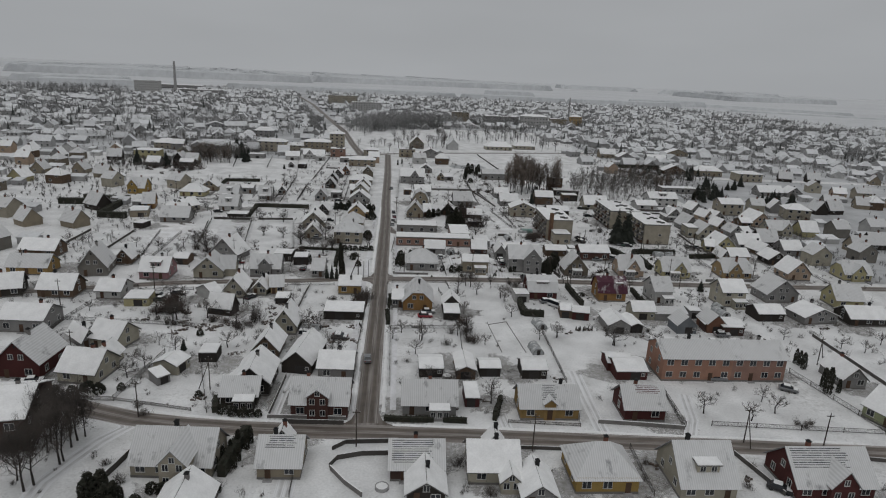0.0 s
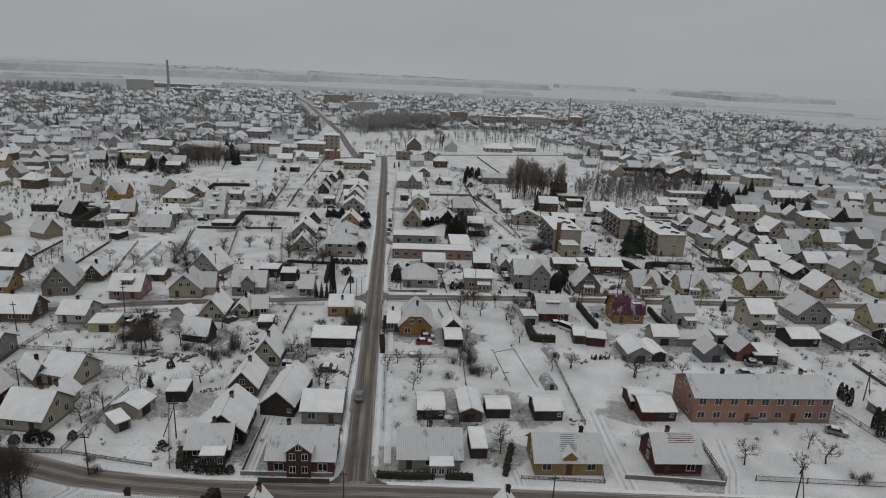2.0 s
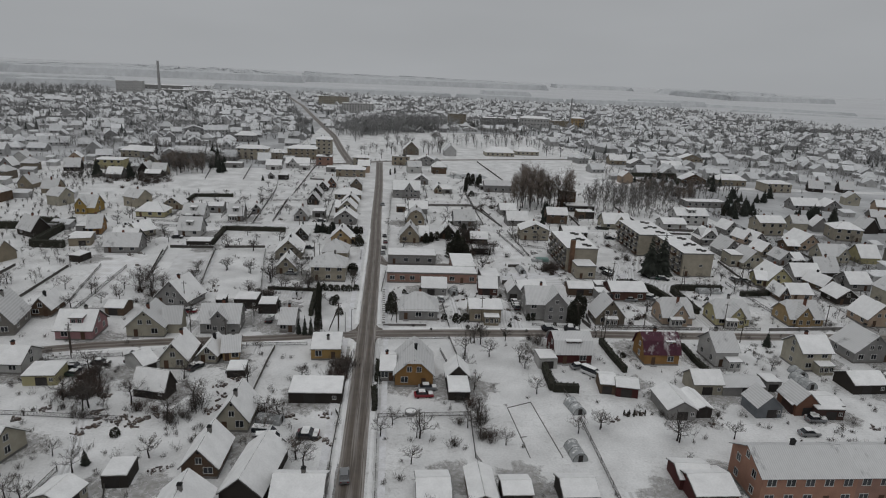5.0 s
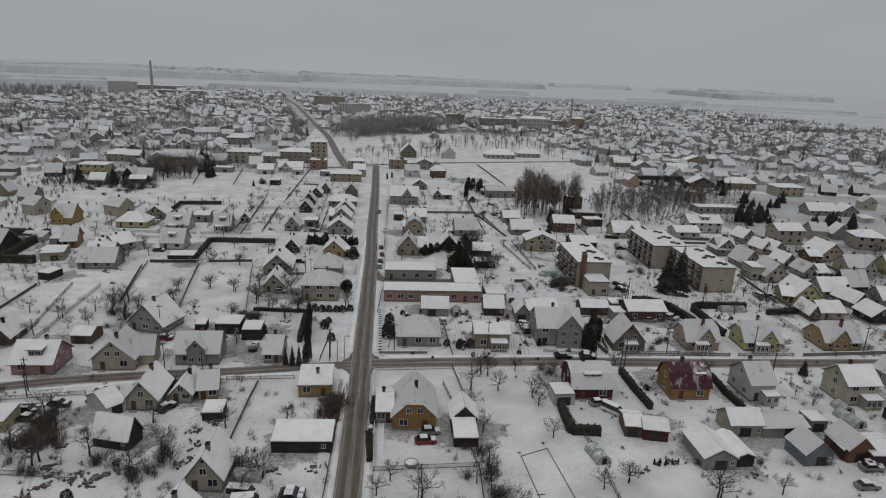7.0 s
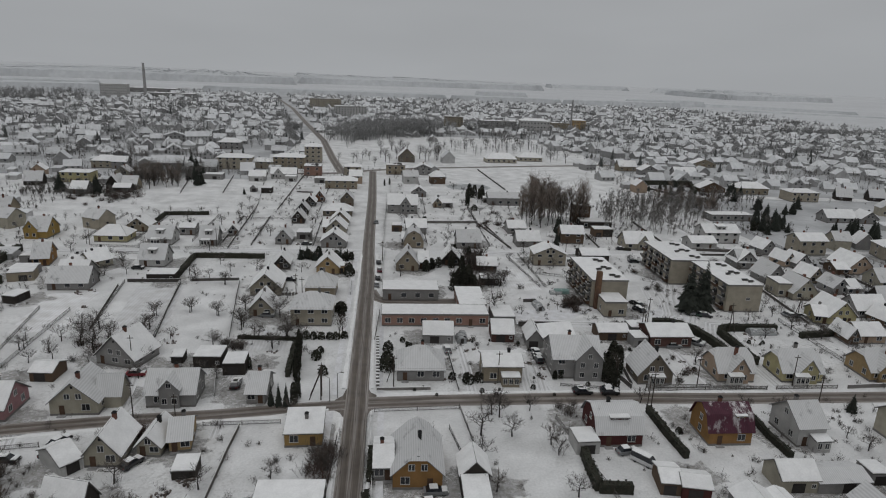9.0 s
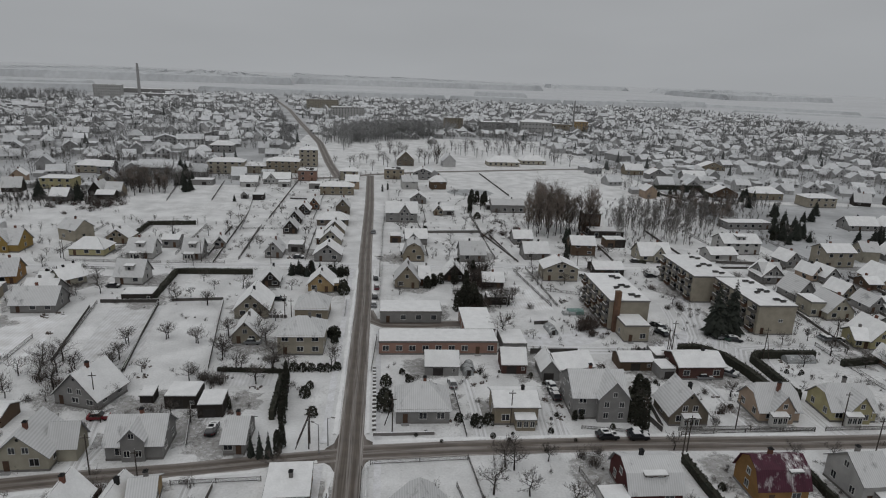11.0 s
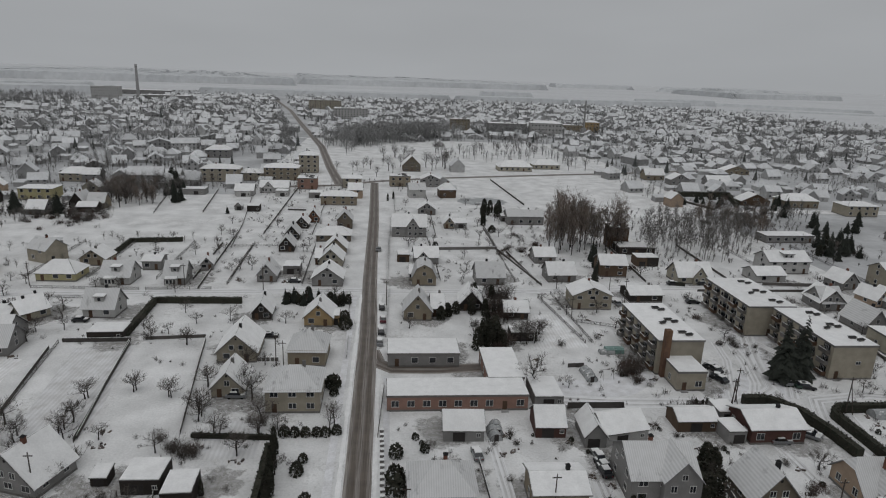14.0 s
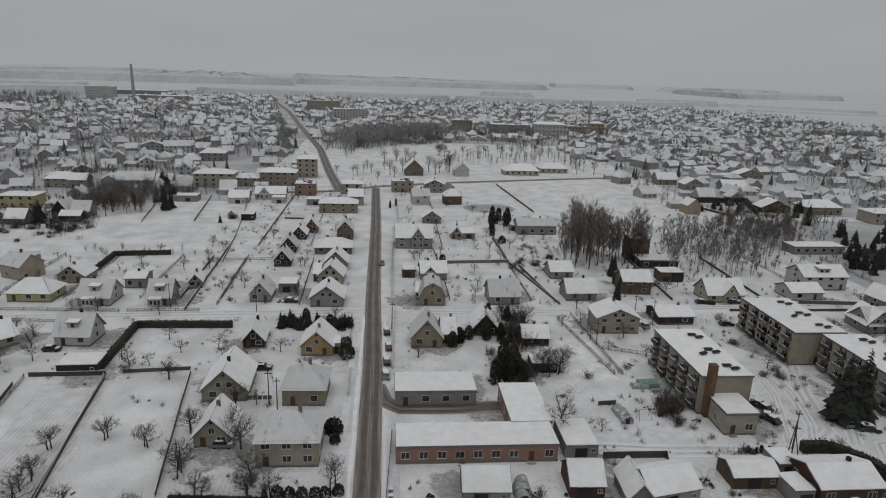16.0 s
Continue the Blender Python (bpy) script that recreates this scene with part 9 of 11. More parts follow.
utility_pole(-7.0, 204.2, 8, strut=(-2.6, 0))
utility_pole(-106.8, 323.4, 8)
utility_pole(-20.9, 266.9, 8)
utility_pole(-59.0, 322.4, 8)
utility_pole(-34.0, 320.3, 8)
utility_pole(5.4, 307.1, 8)
utility_pole(-18.6, 263.6, 8)
utility_pole(80.4, 242.4, 8.5, strut=(1.6, -0.5))
utility_pole(77.8, 314.4, 8)
utility_pole(81.5, 309.8, 8)
utility_pole(60.2, 296.2, 7)
car(-0.5, 140.4, 94, 'grey', snow=False)
car(14.7, 168.9, 4, 'red')
car(15.7, 172.1, 2, 'grey')
car(-26.6, 210.5, 92, 'black')
car(-64.6, 181.1, 5, 'grey')
car(-62.7, 177.4, -10, 'green')
car(-59.8, 183.1, -5, 'black')
car(-53.2, 185.0, 60, 'black')
car(-53.6, 188.7, 65, 'black')
car(-71.9, 127.2, 15, 'black')
car(-73.3, 125.9, 10, 'green')
car(-14.1, 149.2, -5, 'white', van=True)
car(-16.7, 153.6, -8, 'white', van=True)
car(-53.4, 186.5, 70, 'black')
car(-38.0, 181.5, 60, 'black')
car(-28.3, 179.3, 0, 'grey')
car(-8.4, 153.9, 0, 'maroon')
car(-64.6, 180.5, 0, 'black')
car(84.7, 132.3, 0, 'grey')
car(75.3, 90.7, -35, 'black')
car(99.6, 127.3, -30, 'grey')
car(99.2, 158.8, 0, 'grey')
car(53.7, 183.0, 10, 'grey')
car(55.7, 179.7, -50, 'white', van=True)
car(51.9, 206.8, 0, 'black')
car(58.7, 207.3, 0, 'black')
car(45.7, 224.5, 100, 'black')
car(99.7, 159.5, 0, 'white')
car(94.2, 153.5, 0, 'grey')
car(92.2, 233.0, -40, 'grey')
car(133.4, 253.3, 0, 'grey')
car(52.1, 206.3, 0, 'black')
car(58.3, 206.0, 0, 'black')
car(85.9, 257.5, 110, 'black')
car(87.1, 262.4, 110, 'black')
car(104.4, 309.7, 0, 'black')
car(45.8, 227.2, 95, 'grey')
car(45.5, 222.7, 95, 'black')
car(133.1, 254.5, 0, 'grey')
car(136.1, 253.3, 0, 'grey')
car(22.8, 228.6, 95, 'grey')
car(84.9, 231.1, 0, 'grey')
car(93.0, 233.6, -40, 'grey')
car(104.7, 253.7, 0, 'green')
car(-26.3, 210.9, 92, 'black')
car(-49.8, 215.8, 5, 'red')
car(-25.2, 283.3, 0, 'black')
car(2.2, 367.4, 92, 'grey', snow=False)
car(4.5, 294.7, 92, 'maroon')
car(-78.1, 294.0, 0, 'black')
car(4.0, 304.4, 92, 'black')
car(4.0, 286.2, 92, 'black')
car(3.8, 279.0, 92, 'grey')
car(1.8, 367.1, 92, 'grey', snow=False)
car(-25.5, 283.9, 0, 'black')
car(-25.1, 327.9, 0, 'black')
car(-26.8, 251.6, 0, 'grey')
car(9.9, 267.8, 0, 'red')
car(12.6, 267.8, 0, 'black')
car(87.0, 263.5, -45, 'black')
car(86.1, 258.5, -30, 'black')
car(78.5, 308.4, 95, 'grey')
car(102.8, 254.9, 0, 'grey')
car(105.2, 253.3, -20, 'black')
car(104.1, 309.8, 0, 'black')
car(105.7, 327.9, 0, 'black')
car(116.6, 328.0, 0, 'black')
car(127.3, 329.9, 0, 'grey')
tree('thuja', -24.4, 99.3, 3)
tree('thuja', -23.3, 100.5, 3.5)
tree('thuja', -22.5, 103.0, 4)
tree('thuja', -21.6, 99.3, 3.5)
tree('thuja', -21.0, 103.0, 3.5)
tree('thuja', -21.7, 97.0, 3)
tree('thuja', -23.1, 95.8, 2.5)
tree('thuja', -20.7, 105.0, 3.5)
tree('thuja', -24.8, 97.0, 2.5)
fence([(3.9, 197.8), (4.7, 172.8), (4.8, 160.1)], 1.1, 'board')
fence([(4.8, 158.8), (5.0, 127.8)], 1.0, 'mesh')
fence([(-3.0, 168.9), (-3.4, 148.1), (-3.2, 126.4)], 1.2, 'mesh')
fence([(-3.1, 160.0), (-4.0, 162.6)], 1.2, 'board')
hedge([(4.0, 162.7), (3.9, 172.0)], 1.4, 0.9)
fence([(3.2, 171.6), (3.2, 197.1)], 1.1, 'mesh')
fence([(4.1, 175.2), (4.1, 198.3)], 1.2, 'board')
fence([(4.7, 198.9), (22.8, 199.8)], 1.0, 'mesh')
fence([(-3.0, 171.8), (-2.4, 189.6)], 1.1, 'mesh')
fence([(4.9, 160.1), (24.1, 161.0)], 1.1, 'mesh')
fence([(24.1, 161.0), (23.4, 146.1), (25.5, 139.9)], 1.0, 'mesh')
fence([(22.9, 200.4), (25.1, 176.6)], 1.0, 'mesh')
tree('thicket', -59.3, 175.9, 3.4)
tree('thicket', -60.0, 178.8, 3.4)
tree('thicket', -58.7, 171.8, 3.4)
tree('thicket', -59.8, 169.9, 3.4)
tree('thicket', -60.5, 168.6, 3.4)
tree('thicket', -54.1, 169.8, 3.4)
tree('thicket', -57.7, 168.0, 3.4)
tree('thicket', -56.5, 173.1, 3.4)
tree('thicket', -40.4, 162.3, 2.4)
tree('thicket', -36.9, 160.0, 2.4)
tree('thicket', -19.3, 162.5, 2.6)
tree('thicket', -16.0, 160.2, 2.4)
tree('thicket', -4.1, 183.2, 3.4)
tree('thicket', -5.1, 178.5, 3.4)
tree('thicket', -2.7, 184.9, 3.4)
tree('thicket', -3.5, 176.9, 2.5)
tree('thicket', -44.2, 164.1, 2.6)
tree('thicket', -60.4, 176.0, 3.4)
tree('thicket', -32.1, 231.6, 3)
tree('thicket', -30.1, 231.5, 2.6)
tree('thicket', -69.0, 232.5, 3)
tree('thicket', -64.4, 229.4, 3)
tree('thicket', -51.3, 230.6, 2.6)
tree('thicket', -34.2, 233.2, 2.6)
tree('thicket', 25.9, 158.0, 3)
tree('thicket', 26.9, 152.7, 3)
tree('thicket', 25.4, 165.0, 3)
tree('thicket', 30.2, 94.7, 2.6)
tree('thicket', 64.4, 261.5, 3.4)
tree('thicket', 65.3, 257.5, 2.6)
tree('thicket', 63.8, 263.2, 3)
tree('thicket', 39.1, 314.4, 3.4)
tree('thicket', 41.2, 312.8, 3)
tree('thicket', 64.9, 262.6, 3)
tree('thicket', 67.7, 262.5, 2.6)
tree('thicket', 45.0, 282.0, 3.4)
tree('thicket', -130.0, 399.6, 2.3)
tree('thicket', -136.0, 403.8, 2.7)
tree('thicket', -143.8, 413.6, 2.3)
tree('thicket', -134.7, 411.8, 2.2)
tree('thicket', -130.7, 406.6, 3.0)
tree('thicket', -152.1, 419.3, 2.5)
tree('thicket', -138.2, 415.2, 3.4)
tree('thicket', -138.7, 392.7, 2.3)
tree('thicket', -150.1, 420.3, 2.2)
tree('thicket', -143.6, 411.3, 2.8)
tree('thicket', -151.6, 413.0, 2.5)
tree('thicket', -140.4, 422.8, 2.6)
tree('thicket', -132.4, 404.3, 2.4)
tree('thicket', -137.5, 421.9, 2.2)
tree('thicket', -153.5, 408.0, 3.3)
tree('thicket', -150.6, 414.0, 3.2)
tree('thicket', -161.1, 424.2, 3.0)
tree('thicket', -150.2, 405.0, 2.2)
tree('thicket', -126.9, 412.6, 3.4)
tree('thicket', -134.5, 417.7, 3.9)
tree('thicket', -142.5, 427.1, 3.3)
tree('thicket', -134.9, 426.7, 3.8)
tree('thicket', -131.6, 411.0, 3.2)
tree('thicket', -141.9, 431.5, 2.8)
tree('thicket', -132.5, 411.5, 3.3)
tree('thicket', -128.1, 409.9, 4.4)
tree('thicket', -131.1, 427.8, 3.2)
tree('thicket', -135.1, 427.1, 3.2)
tree('thicket', -140.0, 427.2, 4.0)
tree('thicket', -131.3, 422.4, 3.4)
tree('thicket', -128.5, 416.5, 2.5)
tree('thicket', -127.3, 422.2, 3.2)
tree('thicket', -122.3, 415.1, 3.2)
tree('thicket', -140.6, 422.1, 3.4)
tree('grove', -138.3, 475.0, 11.9)
tree('grove', -131.1, 450.6, 11.6)
tree('grove', -129.4, 448.5, 11.2)
tree('grove', -142.3, 467.4, 9.3)
tree('grove', -125.2, 446.0, 13.7)
tree('grove', -130.7, 473.4, 10.2)
tree('grove', -138.0, 464.2, 12.2)
tree('grove', -140.4, 459.6, 11.1)
tree('grove', -121.1, 449.1, 11.0)
tree('grove', -130.1, 468.8, 11.3)
tree('grove', -132.7, 477.3, 11.6)
tree('grove', -133.9, 471.9, 10.2)
tree('thuja', 60.7, 438.8, 4.5, 1.6)
tree('thuja', 53.2, 434.3, 5.0, 1.6)
tree('thuja', 54.8, 439.0, 4.5, 1.6)
tree('thuja', 55.7, 432.7, 4.2, 1.6)
tree('thuja', 57.9, 439.6, 6.4, 1.6)
tree('thuja', 63.1, 444.1, 5.7, 1.6)
tree('thuja', 55.6, 444.1, 6.2, 1.6)
tree('thuja', 59.9, 428.8, 5.6, 1.6)
tree('thuja', 61.8, 434.1, 5.7, 1.6)
tree('thuja', 50.3, 411.2, 5.7, 1.4)
tree('thuja', 52.1, 424.6, 5.1, 1.4)
tree('thuja', 51.9, 421.5, 5.7, 1.4)
tree('thuja', 202.3, 372.2, 4.6, 1.6)
tree('thuja', 211.1, 386.3, 5.1, 1.6)
tree('thuja', 186.8, 366.1, 4.8, 1.6)
tree('thuja', 204.3, 386.2, 4.7, 1.6)
tree('thuja', 196.1, 371.7, 3.7, 1.6)
tree('thuja', 208.5, 379.4, 4.4, 1.6)
tree('thuja', 202.3, 374.3, 4.4, 1.6)
tree('thuja', 198.4, 378.1, 3.6, 1.6)
tree('thuja', 190.3, 368.2, 3.7, 1.6)
tree('thuja', 187.2, 367.5, 4.2, 1.6)
tree('spruce', 186.4, 475.1, 5.4)
tree('spruce', 176.1, 468.6, 4.0)
tree('spruce', 202.7, 485.6, 5.3)
tree('spruce', 175.9, 469.2, 4.8)
tree('spruce', 193.7, 484.5, 5.7)
tree('spruce', 202.3, 489.3, 5.5)
tree('spruce', 207.6, 488.5, 4.4)
tree('spruce', 193.4, 463.9, 4.3)
tree('spruce', 188.8, 464.6, 4.5)
tree('spruce', 200.5, 485.9, 5.6)
tree('spruce', 187.6, 479.0, 4.2)
tree('spruce', 188.6, 471.7, 4.6)
tree('spruce', 178.0, 491.2, 4.5)
tree('spruce', 199.6, 471.1, 5.8)
tree('spruce', 202.6, 491.7, 4.8)
tree('spruce', 196.1, 467.5, 6.0)
tree('thicket', 200.0, 434.6, 4.5)
tree('thicket', 217.3, 456.6, 3.1)
tree('thicket', 217.2, 493.2, 3.5)
tree('thicket', 213.4, 469.1, 3.5)
tree('thicket', 190.7, 460.6, 4.0)
tree('thicket', 182.6, 418.3, 3.1)
tree('thicket', 211.3, 486.6, 4.9)
tree('thicket', 196.0, 438.2, 4.6)
tree('thicket', 165.3, 419.9, 3.7)
tree('thicket', 208.0, 458.0, 4.5)
tree('thicket', 202.3, 468.1, 3.5)
tree('thicket', 208.9, 454.0, 3.3)
tree('thicket', 190.4, 444.3, 3.7)
tree('thicket', 186.6, 424.9, 4.3)
tree('thicket', 219.9, 467.1, 4.7)
tree('thicket', 212.9, 448.5, 3.0)
tree('grove', 157.8, 418.4, 12.5)
tree('grove', 200.2, 431.5, 11.2)
tree('grove', 163.1, 425.5, 13.0)
tree('grove', 167.8, 425.2, 12.4)
tree('grove', 200.7, 438.9, 10.0)
tree('grove', 188.8, 412.9, 12.5)
tree('grove', 175.3, 419.8, 12.2)
tree('grove', 173.7, 419.3, 10.5)
tree('grove', 184.0, 455.4, 11.9)
tree('grove', 217.2, 455.4, 9.2)
tree('grove', 185.1, 444.9, 11.9)
tree('grove', 167.6, 426.3, 11.2)
tree('spruce', 86.1, 356.5, 7.3, 0.8)
tree('spruce', 87.5, 359.1, 7.2, 0.8)
tree('spruce', 85.0, 355.3, 8.3, 0.8)
tree('spruce', 82.5, 339.6, 6.9, 0.8)
tree('spruce', 83.7, 347.1, 6.6, 0.8)
tree('spruce', 87.3, 346.6, 7.9, 0.8)
tree('spruce', 78.6, 331.4, 7.3, 0.8)
tree('spruce', 233.1, 370.4, 5.8, 0.9)
tree('spruce', 236.2, 357.7, 5.2, 0.9)
tree('spruce', 228.8, 357.5, 5.6, 0.9)
tree('spruce', 242.2, 369.6, 5.7, 0.9)
tree('spruce', 239.5, 363.0, 4.0, 0.9)
tree('spruce', 224.5, 359.9, 4.9, 0.9)
tree('spruce', 237.7, 361.4, 5.4, 0.9)
tree('spruce', 225.8, 362.8, 5.4, 0.9)
tree('spruce', 233.5, 355.5, 4.5, 0.9)
tree('spruce', 190.0, 359.2, 6.3, 1.1)
tree('spruce', 195.3, 379.8, 8.2, 1.1)
tree('spruce', 191.3, 365.9, 8.5, 1.1)
tree('spruce', 209.6, 385.2, 8.1, 1.1)
tree('spruce', 198.6, 366.7, 8.6, 1.1)
tree('spruce', 200.3, 369.1, 8.6, 1.1)
tree('spruce', 204.1, 382.7, 6.9, 1.1)
tree('spruce', 206.6, 376.9, 7.4, 1.1)
tree('thicket', 205.5, 367.8, 3.8)
tree('thicket', 203.7, 372.1, 3.1)
tree('thicket', 206.2, 381.6, 3.5)
tree('thicket', 211.7, 384.5, 3.6)
tree('thicket', 201.3, 375.0, 3.0)
hedge([(125.8, 237.7), (141.0, 239.9)], 1.8, 1.4)
fence([(138.2, 277.2), (135.3, 247.6)], 1.1, 'board')
fence([(-70.5, 487.5), (-59.3, 406.4), (-55.4, 368.0)], 1.1, 'board')
fence([(-54.7, 370.4), (-38.1, 371.7)], 1.0, 'mesh')
fence([(-44.1, 437.5), (-35.0, 436.9)], 1.0, 'board')
fence([(73.6, 538.9), (79.9, 458.8)], 1.3, 'board')
fence([(22.4, 388.9), (23.0, 369.8), (50.1, 372.1), (49.4, 405.8)], 1.2, 'board')
fence([(53.1, 366.3), (57.5, 329.1)], 1.2, 'board')
fence([(6.0, 391.1), (5.6, 330.7)], 1.3, 'board')
fence([(138.9, 327.9), (162.5, 326.3)], 1.6, 'board')
hedge([(104.6, 328.0), (109.6, 326.6)], 1.2, 1.0)
fence([(174.7, 485.7), (187.1, 454.1)], 1.6, 'board')
fence([(-104.6, 426.1), (-113.4, 474.4)], 1.2, 'mesh')
fence([(-83.0, 429.3), (-90.3, 486.7)], 1.2, 'board')
tree('orchard', -124.2, 359.3, 4)
tree('orchard', -120.6, 357.3, 4)
tree('orchard', -65.7, 395.4, 3)
tree('orchard', -66.0, 358.6, 4.5)
tree('orchard', -58.1, 361.0, 4)
tree('orchard', -82.5, 364.9, 4.5)
tree('orchard', -80.8, 379.6, 4)
tree('spruce', -71.2, 428.1, 4)
tree('spruce', -112.7, 469.5, 8)
tree('thuja', 8.5, 469.8, 4)
tree('thuja', 5.4, 464.8, 4)
tree('ball', 52.5, 399.0, 3)
tree('ball', 25.0, 372.9, 2.2)
tree('thuja', 77.1, 246.6, 1.6, 1.2)
tree('thuja', 76.0, 246.2, 1.4, 1.2)
tree('thuja', 75.8, 246.2, 1.3, 1.2)
tree('thuja', 77.2, 246.3, 1.6, 1.2)
tree('thuja', 78.8, 246.6, 1.4, 1.2)
tree('thuja', 80.3, 246.1, 1.3, 1.2)
tree('thuja', 74.5, 246.6, 1.5, 1.2)
tree('thuja', 74.7, 246.2, 1.3, 1.2)
tree('thuja', 78.5, 246.2, 1.3, 1.2)
tree('thuja', 77.2, 246.3, 1.3, 1.2)
tree('thicket', 66.8, 264.5, 3.0, 0.9)
tree('thicket', 67.4, 269.6, 2.5, 0.9)
tree('thicket', 67.9, 266.0, 2.9, 0.9)
tree('thicket', 65.3, 265.8, 2.5, 0.9)
fence([(44.9, 245.5), (57.5, 245.4), (56.3, 241.6)], 1.9, 'board')
fence([(50.4, 264.9), (54.6, 265.3)], 1.4, 'board')
cold_frame(65.2, 273.6)
swing_frame(58.5, 259.1)
hedge([(-21.9, 107.2), (-22.8, 101.1), (-23.3, 94.5)], 2.6, 1.7)
fence([(-41.0, 101.9), (-41.9, 96.9), (-43.0, 92.2)], 1.6, 'board')
fence([(-5.2, 97.2), (-4.0, 99.6), (0.4, 100.9), (6.2, 101.1)], 1.3, 'board')
fence([(-4.9, 96.6), (-2.0, 92.5), (1.1, 89.2)], 1.0, 'wall')
fence([(-11.2, 96.1), (-10.9, 89.2)], 1.2, 'mesh')
tree('thuja', 62.5, 219.2, 4.2, 1.8)
tree('thuja', 61.2, 214.9, 5.0, 1.8)
tree('thuja', 66.5, 222.5, 4.1, 1.8)
tree('thuja', 67.3, 224.6, 3.6, 1.8)
tree('thuja', 59.2, 212.6, 4.3, 1.8)
tree('thuja', 65.5, 224.4, 4.8, 1.8)
tree('thuja', 63.6, 216.0, 4.9, 1.8)
tree('thuja', 64.6, 221.2, 3.8, 1.8)
tree('thuja', 64.8, 223.6, 4.1, 1.8)
tree('thuja', 48.4, 220.7, 2.9, 1.8)
tree('thuja', 48.9, 213.9, 2.4, 1.8)
tree('thuja', 48.4, 216.2, 2.8, 1.8)
tree('thuja', 48.0, 216.5, 2.5, 1.8)
tree('thuja', 50.3, 217.9, 2.0, 1.8)
tree('thuja', 47.3, 213.4, 2.2, 1.8)
tree('thuja', 50.2, 219.8, 2.3, 1.8)
fence([(65.8, 217.5), (64.7, 208.9)], 1.7, 'board')
tree('orchard', -72.2, 239.7, 6.2)
tree('orchard', -67.5, 236.0, 6.2)
tree('orchard', -68.8, 231.6, 6.2)
tree('orchard', -65.1, 229.4, 6.2)
tree('orchard', -26.1, 255.2, 6.2)
tree('orchard', -23.2, 250.7, 6.2)
tree('orchard', -19.6, 241.0, 6.2)
tree('orchard', -27.4, 264.9, 6.2)
tree('orchard', 62.8, 338.8, 6.2)
tree('orchard', -68.9, 242.0, 6.2)
tree('bush', 88.8, 241.0, 1.1)
tree('bush', 80.3, 232.2, 1.4)
tree('bush', 107.4, 234.9, 1.4)
tree('bush', 92.6, 225.9, 1.2)
tree('bush', 73.6, 222.7, 1.3)
tree('bush', 48.7, 225.7, 1.3)
tree('bush', 62.7, 219.1, 0.9)
tree('bush', 74.4, 227.2, 1.2)
tree('bush', 41.0, 225.4, 0.7)
tree('bush', 74.4, 230.5, 1.3)
tree('bush', 95.1, 216.0, 0.8)
tree('bush', 109.5, 229.0, 1.1)
tree('bush', 28.0, 221.0, 0.8)
tree('bush', 52.3, 235.3, 0.8)
tree('bush', 53.5, 235.8, 1.1)
tree('bush', 55.4, 222.8, 1.5)
tree('bush', 113.7, 231.8, 1.3)
tree('bush', 88.4, 222.6, 1.0)
tree('bush', 41.2, 223.1, 1.3)
tree('bush', 55.5, 225.1, 0.7)
tree('bush', 90.1, 218.2, 1.6)
tree('bush', 34.9, 225.0, 1.4)
tree('bush', 37.7, 227.0, 0.8)
tree('bush', 49.2, 244.2, 0.9)
tree('bush', 101.4, 226.0, 1.4)
tree('bush', 123.0, 238.7, 1.4)
tree('bush', 104.5, 224.2, 0.9)
tree('bush', 41.9, 231.6, 1.0)
tree('bush', 47.6, 225.1, 1.2)
tree('bush', 51.7, 239.4, 1.1)
tree('bush', -31.5, 127.7, 1.4)
tree('bush', -17.9, 123.8, 1.1)
tree('bush', -29.1, 127.8, 1.0)
tree('bush', -75.0, 141.1, 1.5)
tree('bush', -33.4, 146.8, 1.2)
tree('bush', -75.5, 129.8, 1.1)
tree('bush', -25.5, 119.2, 0.7)
tree('bush', -17.8, 155.8, 1.8)
tree('bush', -15.7, 152.6, 0.9)
tree('bush', -63.9, 116.6, 1.5)
tree('bush', -12.8, 121.7, 1.0)
tree('bush', -30.9, 143.8, 1.0)
tree('bush', -50.1, 125.7, 1.0)
tree('bush', -43.3, 132.1, 1.6)
tree('bush', -52.3, 139.5, 1.3)
tree('bush', -47.3, 124.3, 0.7)
tree('bush', -84.8, 161.9, 1.1)
tree('bush', -22.6, 131.1, 1.4)
tree('bush', -14.8, 121.1, 1.0)
tree('bush', -67.1, 133.0, 0.9)
tree('bush', -49.8, 160.7, 1.1)
tree('bush', -36.4, 149.7, 0.8)
tree('bush', -35.2, 153.6, 1.7)
tree('bush', -35.1, 117.9, 1.2)
tree('bush', -54.3, 148.8, 0.7)
tree('bush', -18.3, 152.7, 0.7)
tree('bush', 139.6, 174.7, 1.2)
tree('bush', 132.9, 167.4, 0.9)
tree('bush', 53.3, 166.3, 1.3)
tree('bush', 49.4, 180.8, 1.1)
tree('bush', 26.1, 160.2, 1.3)
tree('bush', 37.9, 168.1, 1.2)
tree('bush', 31.0, 173.1, 1.4)
tree('bush', 73.7, 164.8, 0.8)
tree('bush', 145.2, 170.2, 1.2)
tree('bush', 21.7, 175.3, 0.6)
tree('bush', 78.8, 185.4, 0.8)
tree('bush', 61.1, 185.7, 0.9)
tree('bush', 88.5, 187.8, 1.2)
tree('bush', 137.2, 167.9, 1.6)
tree('bush', 32.4, 165.1, 0.8)
tree('bush', 141.0, 176.3, 1.3)
tree('bush', 127.6, 190.2, 0.7)
tree('bush', 116.9, 163.7, 1.0)
tree('bush', 24.4, 188.5, 1.4)
tree('bush', 110.6, 179.4, 1.3)
tree('orchard', -60.5, 179.0, 6)
tree('orchard', -54.6, 162.7, 6)
tree('orchard', -53.9, 163.9, 6)
tree('orchard', -46.1, 165.4, 6)
